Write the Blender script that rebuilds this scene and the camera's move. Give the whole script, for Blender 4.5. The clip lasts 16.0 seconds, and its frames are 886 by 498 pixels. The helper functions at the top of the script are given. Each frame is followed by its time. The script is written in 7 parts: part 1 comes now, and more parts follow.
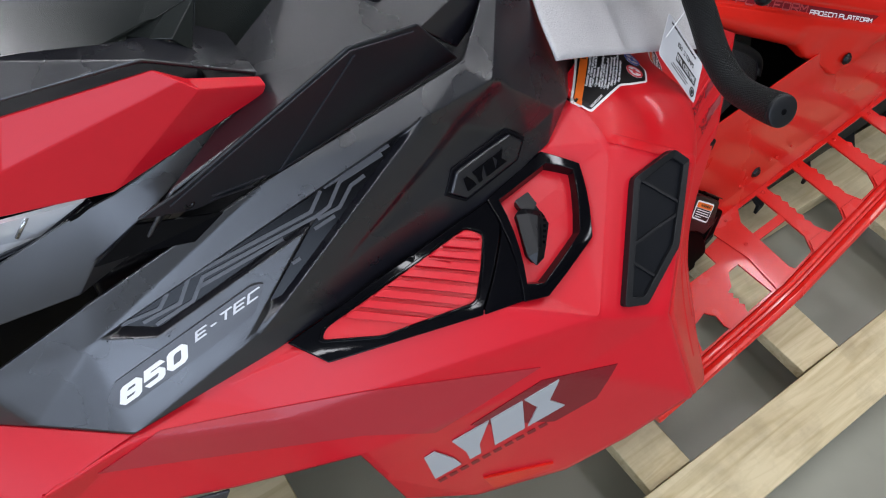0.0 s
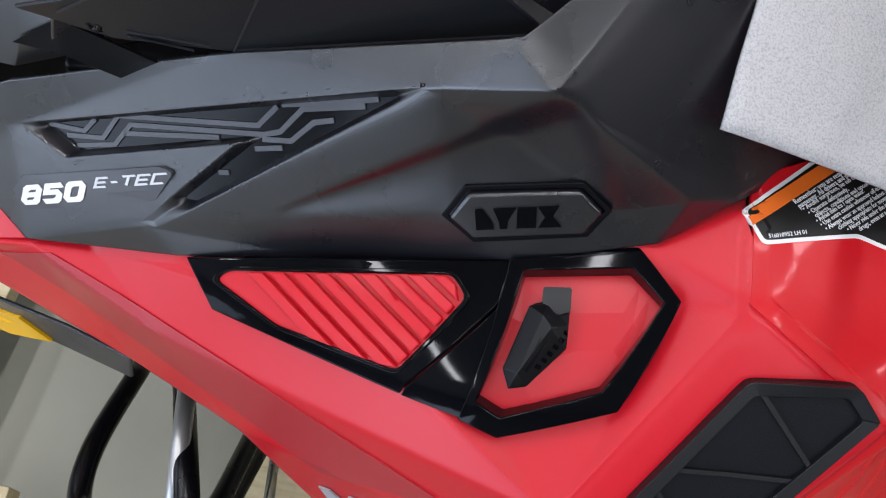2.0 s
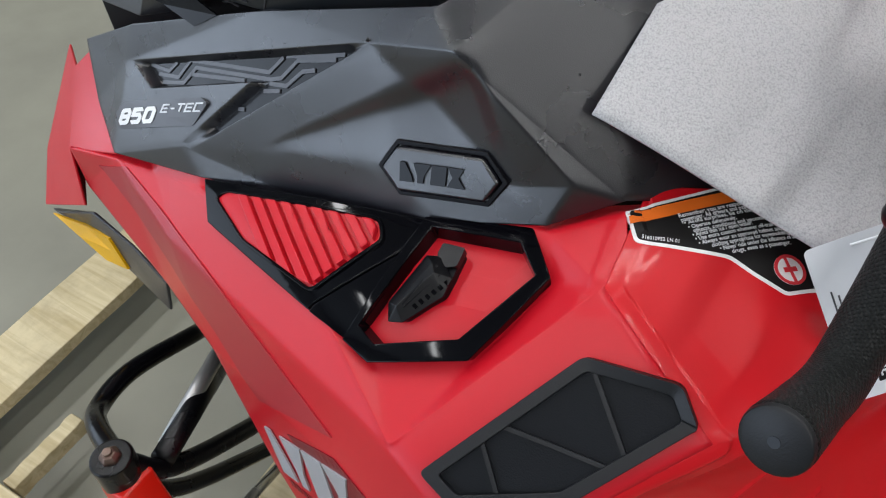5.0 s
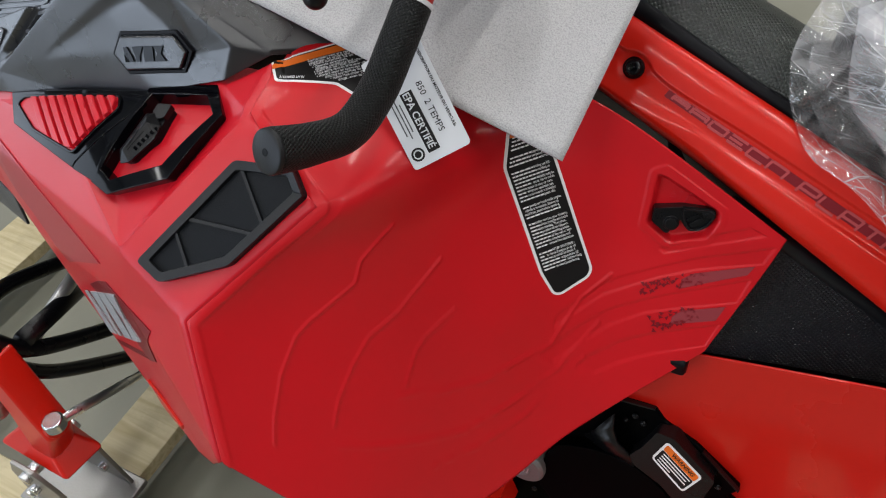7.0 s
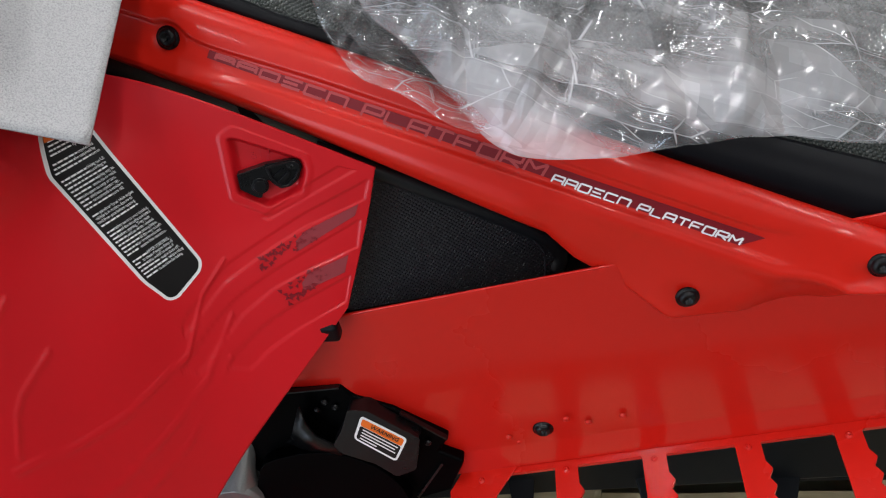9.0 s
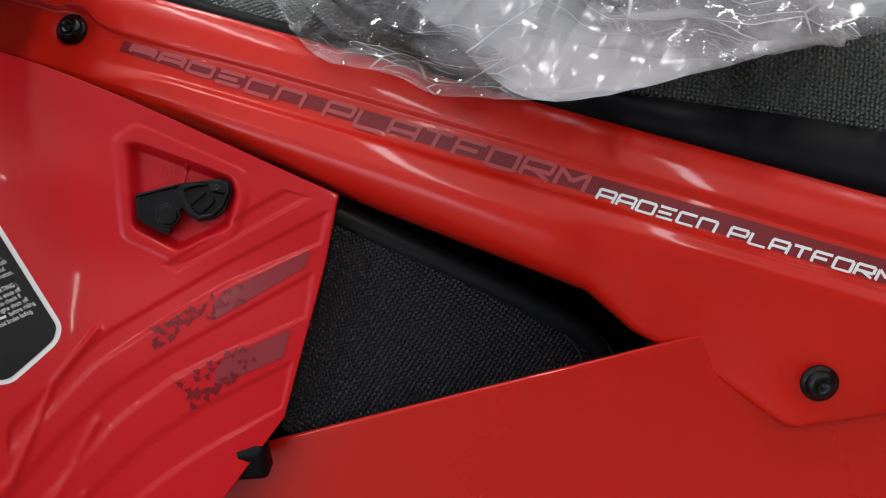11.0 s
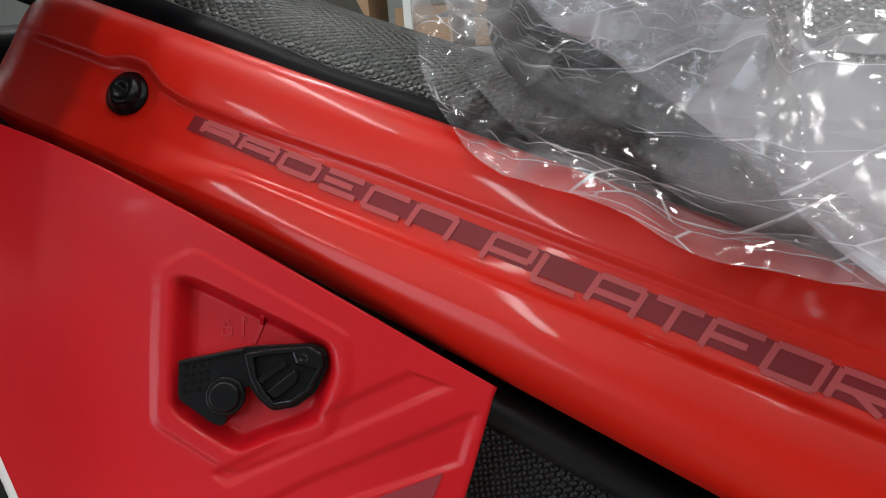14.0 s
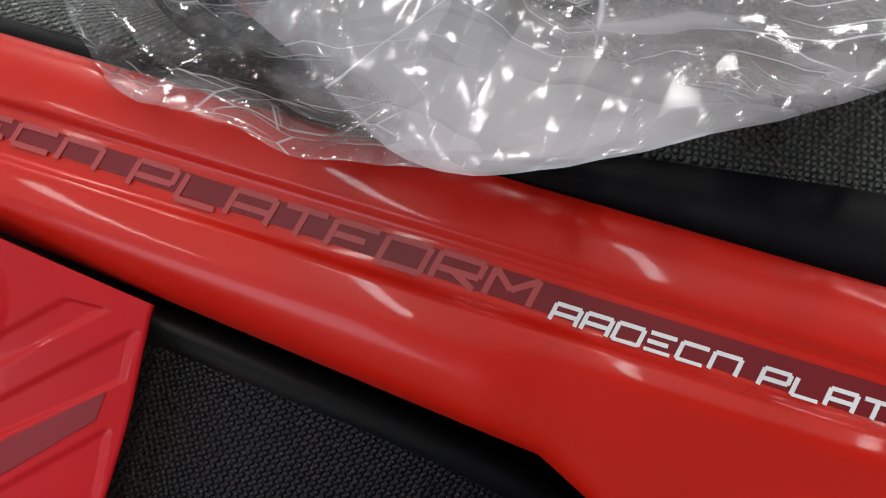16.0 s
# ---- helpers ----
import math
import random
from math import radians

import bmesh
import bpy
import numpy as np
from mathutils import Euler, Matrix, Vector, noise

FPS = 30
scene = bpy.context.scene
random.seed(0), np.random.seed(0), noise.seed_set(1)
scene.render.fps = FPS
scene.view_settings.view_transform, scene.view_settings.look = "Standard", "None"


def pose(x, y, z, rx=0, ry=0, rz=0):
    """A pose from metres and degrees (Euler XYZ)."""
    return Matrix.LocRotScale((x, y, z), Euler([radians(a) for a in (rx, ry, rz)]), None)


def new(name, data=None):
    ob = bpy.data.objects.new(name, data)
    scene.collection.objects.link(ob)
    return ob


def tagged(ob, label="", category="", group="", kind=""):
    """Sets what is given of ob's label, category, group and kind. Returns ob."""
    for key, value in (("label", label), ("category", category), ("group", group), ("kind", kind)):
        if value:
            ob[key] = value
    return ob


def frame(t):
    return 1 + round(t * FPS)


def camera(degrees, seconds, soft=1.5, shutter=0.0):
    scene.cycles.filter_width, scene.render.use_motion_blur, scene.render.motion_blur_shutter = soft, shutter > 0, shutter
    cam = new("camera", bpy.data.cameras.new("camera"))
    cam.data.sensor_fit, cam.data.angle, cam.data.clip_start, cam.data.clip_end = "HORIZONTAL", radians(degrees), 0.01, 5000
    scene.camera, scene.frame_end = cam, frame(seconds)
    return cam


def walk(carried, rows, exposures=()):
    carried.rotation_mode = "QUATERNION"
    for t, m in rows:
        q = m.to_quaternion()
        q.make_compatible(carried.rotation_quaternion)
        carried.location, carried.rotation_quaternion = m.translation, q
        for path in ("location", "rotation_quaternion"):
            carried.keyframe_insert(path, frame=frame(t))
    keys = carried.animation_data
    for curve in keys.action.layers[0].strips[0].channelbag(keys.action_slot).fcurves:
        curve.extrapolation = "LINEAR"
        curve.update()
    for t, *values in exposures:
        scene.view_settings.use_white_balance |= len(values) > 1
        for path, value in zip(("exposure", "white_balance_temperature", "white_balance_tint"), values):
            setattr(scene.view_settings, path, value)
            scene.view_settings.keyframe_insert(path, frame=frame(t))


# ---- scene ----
cam = camera(60.0, 16.0, soft=1.1)
METRES, EYE, TILT, LEAN, TURN = 2.6, 1.65, -53.153, -4.015, -35.228
ROWS = [
    (0.0, 0.0, 0.0, 0.0, 0.0, 0.0, -0.0),
    (0.5, 0.0424, 0.0408, 0.0153, 9.76, 0.16, -11.88),
    (1.0, 0.0644, 0.0972, 0.0415, 17.46, -4.71, -18.52),
    (1.5, 0.0722, 0.128, 0.0575, 24.12, -11.33, -23.78),
    (2.0, 0.0988, 0.1414, 0.0642, 33.8, -15.25, -32.49),
    (2.5, 0.1366, 0.1542, 0.0715, 45.09, -17.37, -38.75),
    (3.0, 0.1413, 0.1664, 0.0716, 48.84, -18.14, -39.31),
    (5.5, 0.2364, 0.1822, 0.0811, 57.57, -18.12, -43.89),
    (6.0, 0.2765, 0.1932, 0.0902, 58.28, -18.77, -43.92),
    (6.5, 0.3198, 0.2076, 0.1087, 58.11, -18.57, -43.01),
    (7.0, 0.3589, 0.2128, 0.1232, 53.99, -15.49, -38.73),
    (7.5, 0.4073, 0.187, 0.1321, 44.03, -9.03, -32.72),
    (8.0, 0.4333, 0.1937, 0.1363, 36.78, -4.67, -27.9),
    (8.5, 0.4254, 0.2399, 0.1452, 34.2, -3.77, -23.75),
    (11.0, 0.3621, 0.4007, 0.07, 31.97, 22.84, -23.24),
    (11.5, 0.3355, 0.4141, 0.0855, 37.82, 20.26, -26.48),
    (12.0, 0.3003, 0.4157, 0.1069, 40.25, 20.27, -29.2),
    (12.5, 0.2757, 0.4204, 0.1167, 40.67, 21.28, -31.15),
    (13.0, 0.2709, 0.4253, 0.1187, 40.63, 21.46, -31.78),
    (13.5, 0.2803, 0.4283, 0.118, 39.89, 21.99, -31.6),
    (14.0, 0.2891, 0.4318, 0.1179, 37.67, 23.47, -30.67),
    (14.5, 0.3002, 0.4378, 0.1191, 34.91, 24.9, -28.7),
    (15.0, 0.3104, 0.4429, 0.1201, 33.06, 25.71, -26.58),
    (15.5, 0.319, 0.4488, 0.1209, 31.29, 26.23, -24.43),
    (16.0, 0.327, 0.4522, 0.1208, 29.68, 26.14, -22.32),
]
walk(cam, [(t, pose(0, 0, EYE, TILT, LEAN, TURN) @ pose(METRES * x, METRES * y, METRES * z, 90 + pitch, roll, yaw)) for t, x, y, z, yaw, pitch, roll in ROWS],
     exposures=((0.0, 0.08, 6250, 13), (0.8, 0.18, 6200, 14), (2.1, 0.18, 6300, 13), (3.2, 0.03, 6450, 11), (5.4, 0.0, 6500, 10), (6.0, -0.09, 6600, 10), (7.0, -0.06, 6650, 10), (8.7, -0.02, 6500, 10), (11.0, -0.08, 6600, 10), (12.2, -0.06, 6650, 10), (13.0, 0.03, 6700, 10), (13.8, 0.0, 6750, 10), (15.0, -0.09, 6750, 10), (16.0, -0.10, 6750, 10)))

# ---------------------------------------------------------------- light
from mathutils.bvhtree import BVHTree
from mathutils.kdtree import KDTree

world = bpy.data.worlds.new("hall_air")
world.use_nodes = True
world.node_tree.nodes["Background"].inputs[0].default_value = (0.8, 0.9, 1.0, 1)
world.node_tree.nodes["Background"].inputs[1].default_value = 0.8
scene.world = world


def strip_light(x, y, z, length, width, watts, turn=0):
    data = bpy.data.lights.new("strip_light", "AREA")
    data.shape, data.size, data.size_y, data.energy = "RECTANGLE", length, width, watts
    data.color = (0.98, 0.99, 1.0)
    ob = new("strip_light", data)
    ob.matrix_world = pose(x, y, z, 0, 0, turn)
    return ob


for sx in (-4.0, -1.9, 0.2, 2.3, 4.4, 6.5):
    for sy in (-3.4, 0.6, 4.6):
        strip_light(sx, sy, 4.55, 2.4, 0.16, 41, 90)


def cool_fill(m, width, height, watts):
    """Cool fill light, added in an unseen wall opening to brighten the hood and side."""
    data = bpy.data.lights.new("cool_fill", "AREA")
    data.shape, data.size, data.size_y, data.energy, data.color = "RECTANGLE", width, height, watts, (0.67, 0.80, 1.0)
    new("cool_fill", data).matrix_world = m


cool_fill(pose(-9.05, -3.0, 2.0, 0, -90, 0), 4.0, 8.0, 200)
cool_fill(pose(-5.0, -8.05, 2.0, 90, 0, 0), 6.0, 4.0, 330)


# ---------------------------------------------------------------- materials
def material(name, colour, rough=0.5, metal=0.0, coat=0.0, grain=0.0, grain_scale=400.0, stain=0.0, stain_scale=9.0, stain_colour=None, rough_var=0.0, spec=0.5):
    m = bpy.data.materials.new(name)
    m.use_nodes = True
    nt = m.node_tree
    b = nt.nodes["Principled BSDF"]
    b.inputs["Base Color"].default_value = (*colour, 1)
    b.inputs["Roughness"].default_value = rough
    b.inputs["Metallic"].default_value = metal
    b.inputs["Coat Weight"].default_value = coat
    b.inputs["Coat Roughness"].default_value = 0.05
    b.inputs["Specular IOR Level"].default_value = spec
    tc = nt.nodes.new("ShaderNodeTexCoord")
    if stain or rough_var:
        n1 = nt.nodes.new("ShaderNodeTexNoise")
        n1.inputs["Scale"].default_value = stain_scale
        n1.inputs["Detail"].default_value = 6
        nt.links.new(tc.outputs["Object"], n1.inputs["Vector"])
    if stain:
        mix = nt.nodes.new("ShaderNodeMix")
        mix.data_type = "RGBA"
        mix.inputs["A"].default_value = (*colour, 1)
        mix.inputs["B"].default_value = (*(stain_colour or [c * 0.6 for c in colour]), 1)
        mr = nt.nodes.new("ShaderNodeMapRange")
        mr.inputs["From Min"].default_value, mr.inputs["From Max"].default_value = 0.4, 0.75
        mr.inputs["To Max"].default_value = stain
        nt.links.new(n1.outputs["Fac"], mr.inputs["Value"])
        nt.links.new(mr.outputs["Result"], mix.inputs["Factor"])
        nt.links.new(mix.outputs["Result"], b.inputs["Base Color"])
    if rough_var:
        mr = nt.nodes.new("ShaderNodeMapRange")
        mr.inputs["From Min"].default_value, mr.inputs["From Max"].default_value = 0.3, 0.7
        mr.inputs["To Min"].default_value, mr.inputs["To Max"].default_value = rough - rough_var, rough + rough_var
        nt.links.new(n1.outputs["Fac"], mr.inputs["Value"])
        nt.links.new(mr.outputs["Result"], b.inputs["Roughness"])
    if grain:
        n2 = nt.nodes.new("ShaderNodeTexNoise")
        n2.inputs["Scale"].default_value = grain_scale
        n2.inputs["Detail"].default_value = 3
        nt.links.new(tc.outputs["Object"], n2.inputs["Vector"])
        bp = nt.nodes.new("ShaderNodeBump")
        bp.inputs["Strength"].default_value = grain
        bp.inputs["Distance"].default_value = 0.001
        nt.links.new(n2.outputs["Fac"], bp.inputs["Height"])
        nt.links.new(bp.outputs["Normal"], b.inputs["Normal"])
    return m


RED = material("red_moulded_plastic", (0.54, 0.0052, 0.0155), 0.37, grain=0.10, grain_scale=900, stain=0.25, stain_scale=6, stain_colour=(0.43, 0.004, 0.013), rough_var=0.05, spec=0.40)
RED_KNEE = material("red_moulded_gloss_plastic", (0.54, 0.0068, 0.0125), 0.37, coat=0.14, grain=0.05, grain_scale=900, stain=0.25, stain_scale=6, stain_colour=(0.46, 0.0055, 0.0100), rough_var=0.05, spec=0.25)
RED_GLOSS = material("red_gloss_paint", (0.58, 0.012, 0.005), 0.34, coat=0.20, stain=0.2, stain_scale=5, stain_colour=(0.52, 0.010, 0.004), rough_var=0.05, spec=0.26)
RED_TUNNEL = material("red_powder_coat", (0.56, 0.010, 0.005), 0.26, coat=0.2, stain=0.2, stain_scale=5, stain_colour=(0.50, 0.009, 0.004), rough_var=0.05, spec=0.35)
RED_DARK = material("dark_red_film", (0.18, 0.008, 0.014), 0.35, grain=0.1, grain_scale=900, spec=0.25)
RED_FADE = material("faded_red_film", (0.27, 0.038, 0.047), 0.16)
PINK = material("pale_red_print", (0.42, 0.062, 0.066), 0.35, spec=0.25)
BLACK = material("black_moulded_plastic", (0.025, 0.025, 0.032), 0.37, grain=0.18, grain_scale=1100, stain=0.3, stain_scale=12, stain_colour=(0.031, 0.031, 0.038), rough_var=0.05)
HOOD_BLACK = material("black_moulded_hood_plastic", (0.006, 0.006, 0.009), 0.29, grain=0.16, grain_scale=1100, stain=0.3, stain_scale=12, stain_colour=(0.008, 0.008, 0.012), rough_var=0.05, spec=1.0)
BLACK_FLAT = material("black_satin_plastic", (0.0035, 0.0035, 0.005), 0.40, grain=0.1, grain_scale=900, rough_var=0.05, spec=0.12)
BLACK_GLOSS = material("black_gloss_plastic", (0.002, 0.002, 0.003), 0.055, rough_var=0.02, spec=0.15)
LATCH_BLACK = material("black_moulded_latch", (0.003, 0.003, 0.004), 0.32, grain=0.12, grain_scale=900, rough_var=0.05, spec=0.32)
RUBBER = material("black_rubber", (0.005, 0.006, 0.008), 0.44, grain=0.3, grain_scale=700, rough_var=0.05, spec=0.13)
RUBBER_EDGE = material("dark_grey_rubber", (0.007, 0.0075, 0.009), 0.42, grain=0.2, grain_scale=700, spec=0.32)
STEEL = material("bare_steel", (0.55, 0.55, 0.56), 0.28, 1.0, grain=0.1, grain_scale=300, rough_var=0.08)
STEEL_DARK = material("cast_metal", (0.32, 0.31, 0.30), 0.42, 1.0, grain=0.4, grain_scale=200)
ALLOY = material("satin_alloy", (0.50, 0.50, 0.50), 0.38, 0.8, grain=0.1, grain_scale=300, rough_var=0.08)
NUT_STEEL = material("browned_steel_nut", (0.16, 0.11, 0.09), 0.35, 0.8, grain=0.3, grain_scale=300)
BLACK_STEEL = material("black_coated_steel", (0.003, 0.003, 0.004), 0.28, coat=0.0, rough_var=0.06, spec=0.28)
WHITE = material("white_print", (0.78, 0.78, 0.78), 0.4)
GREY = material("grey_print", (0.36, 0.38, 0.40), 0.35)
GREY_DARK = material("dark_grey_film", (0.055, 0.056, 0.064), 0.30)
ORANGE = material("orange_print", (0.76, 0.15, 0.015), 0.4, spec=0.3)
LABEL_BLACK = material("black_label_film", (0.010, 0.009, 0.009), 0.38, spec=0.2)
PAPER = material("white_card", (0.62, 0.63, 0.66), 0.45, stain=0.1, stain_scale=20)
SIGN_RED = material("red_sign_print", (0.6, 0.03, 0.04), 0.4)
SIGN_BLUE = material("blue_sign_print", (0.03, 0.12, 0.45), 0.4)
RED_FILM = material("red_fade_film", (0.36, 0.014, 0.024), 0.38, grain=0.1, grain_scale=900)
YELLOW = material("amber_reflector", (0.75, 0.40, 0.005), 0.4, spec=0.2)
INSET_BLACK = material("black_panel_film", (0.008, 0.010, 0.013), 0.42, grain=0.15, grain_scale=700, rough_var=0.06, spec=0.38)
GRAPHIC_BLACK = material("dark_gloss_film", (0.004, 0.004, 0.005), 0.14, rough_var=0.04, spec=0.2)
SHIELD_BLACK = material("smoked_windshield", (0.010, 0.012, 0.011), 0.18, rough_var=0.06, spec=0.45)
CASE_BLACK = material("black_cast_cover", (0.0008, 0.0008, 0.0010), 0.40, rough_var=0.06, grain=0.15, grain_scale=500, spec=0.03)
CASE_SATIN = material("satin_black_cover", (0.004, 0.004, 0.0045), 0.30, rough_var=0.06, grain=0.3, grain_scale=600, spec=0.35)
CAST_GREY = material("grey_casting", (0.24, 0.24, 0.235), 0.45, 0.6, grain=0.5, grain_scale=260, rough_var=0.08)
CONCRETE = material("concrete_floor", (0.255, 0.25, 0.20), 0.45, grain=0.3, grain_scale=60, stain=0.8, stain_scale=2.6, stain_colour=(0.185, 0.18, 0.145), rough_var=0.1)
WALL_PAINT = material("painted_wall", (0.30, 0.31, 0.28), 0.7, grain=0.2, grain_scale=40, stain=0.2)
CEILING_PAINT = material("grey_ceiling_sheet", (0.35, 0.36, 0.35), 0.7, grain=0.1, grain_scale=30)
RACK_PAINT = material("pale_rack_paint", (0.62, 0.63, 0.60), 0.5, stain=0.2)
CARD = material("brown_cardboard", (0.32, 0.20, 0.11), 0.8, stain=0.3)
CLEAR = material("clear_lamp_lens", (0.8, 0.82, 0.85), 0.1, 0.3, coat=0.5)


def wood_material():
    m = material("pale_softwood", (0.60, 0.46, 0.27), 0.65)
    nt = m.node_tree
    b = nt.nodes["Principled BSDF"]
    tc = nt.nodes.new("ShaderNodeTexCoord")
    mp = nt.nodes.new("ShaderNodeMapping")
    mp.inputs["Scale"].default_value = (2.0, 26.0, 26.0)
    info = nt.nodes.new("ShaderNodeObjectInfo")
    add = nt.nodes.new("ShaderNodeVectorMath")
    nt.links.new(tc.outputs["Object"], add.inputs[0])
    nt.links.new(info.outputs["Random"], add.inputs[1])
    nt.links.new(add.outputs["Vector"], mp.inputs["Vector"])
    n = nt.nodes.new("ShaderNodeTexNoise")
    n.inputs["Scale"].default_value, n.inputs["Detail"].default_value, n.inputs["Distortion"].default_value = 1.6, 8, 1.2
    nt.links.new(mp.outputs["Vector"], n.inputs["Vector"])
    r = nt.nodes.new("ShaderNodeValToRGB")
    r.color_ramp.elements[0].position, r.color_ramp.elements[0].color = 0.3, (0.46, 0.37, 0.20, 1)
    r.color_ramp.elements[1].position, r.color_ramp.elements[1].color = 0.6, (0.63, 0.54, 0.34, 1)
    nt.links.new(n.outputs["Fac"], r.inputs["Fac"])
    dirt = nt.nodes.new("ShaderNodeTexNoise")
    dirt.inputs["Scale"].default_value, dirt.inputs["Detail"].default_value, dirt.inputs["Roughness"].default_value = 7.0, 9, 0.65
    nt.links.new(add.outputs["Vector"], dirt.inputs["Vector"])
    mask = nt.nodes.new("ShaderNodeMapRange")
    mask.inputs["From Min"].default_value, mask.inputs["From Max"].default_value = 0.47, 0.66
    mask.inputs["To Max"].default_value = 0.45
    nt.links.new(dirt.outputs["Fac"], mask.inputs["Value"])
    mix = nt.nodes.new("ShaderNodeMixRGB")
    mix.inputs[2].default_value = (0.27, 0.215, 0.125, 1)
    nt.links.new(mask.outputs["Result"], mix.inputs[0])
    nt.links.new(r.outputs["Color"], mix.inputs[1])
    nt.links.new(mix.outputs[0], b.inputs["Base Color"])
    bp = nt.nodes.new("ShaderNodeBump")
    bp.inputs["Strength"].default_value, bp.inputs["Distance"].default_value = 0.4, 0.002
    nt.links.new(n.outputs["Fac"], bp.inputs["Height"])
    nt.links.new(bp.outputs["Normal"], b.inputs["Normal"])
    return m


WOOD = wood_material()


def vinyl_material(name, colour, pitch, strength, rough, spec=0.4):
    """Textured vinyl: small raised dots in staggered rows."""
    m = material(name, colour, rough, spec=spec)
    nt = m.node_tree
    b = nt.nodes["Principled BSDF"]
    tc = nt.nodes.new("ShaderNodeTexCoord")
    mp = nt.nodes.new("ShaderNodeMapping")
    mp.inputs["Rotation"].default_value = (0, 0, radians(38))
    mp.inputs["Scale"].default_value = (1 / pitch, 1 / pitch, 1)
    nt.links.new(tc.outputs["UV"], mp.inputs["Vector"])
    v = nt.nodes.new("ShaderNodeTexVoronoi")
    v.voronoi_dimensions = "2D"
    v.inputs["Scale"].default_value = 1.0
    v.inputs["Randomness"].default_value = 0.12
    nt.links.new(mp.outputs["Vector"], v.inputs["Vector"])
    mr = nt.nodes.new("ShaderNodeMapRange")
    mr.interpolation_type = "SMOOTHSTEP"
    mr.inputs["From Min"].default_value, mr.inputs["From Max"].default_value = 0.2, 0.55
    mr.inputs["To Min"].default_value, mr.inputs["To Max"].default_value = 1.0, 0.0
    nt.links.new(v.outputs["Distance"], mr.inputs["Value"])
    bp = nt.nodes.new("ShaderNodeBump")
    bp.inputs["Strength"].default_value, bp.inputs["Distance"].default_value = strength, 0.0025
    nt.links.new(mr.outputs["Result"], bp.inputs["Height"])
    nt.links.new(bp.outputs["Normal"], b.inputs["Normal"])
    return m


VINYL = vinyl_material("textured_black_vinyl", (0.010, 0.010, 0.014), 0.0038, 1.0, 0.34, 0.8)
SEAT_VINYL = vinyl_material("textured_seat_vinyl", (0.024, 0.028, 0.025), 0.0046, 0.9, 0.40, 0.7)
GRIP_MAT = vinyl_material("knurled_rubber_surface", (0.009, 0.010, 0.010), 0.0030, 1.0, 0.5, 0.25)


def foam_material():
    m = material("white_packing_foam", (0.48, 0.47, 0.475), 0.36, grain=1.0, grain_scale=560, stain=1.0, stain_scale=620, stain_colour=(0.28, 0.275, 0.28), rough_var=0.15, spec=0.6)
    return m


FOAM = foam_material()


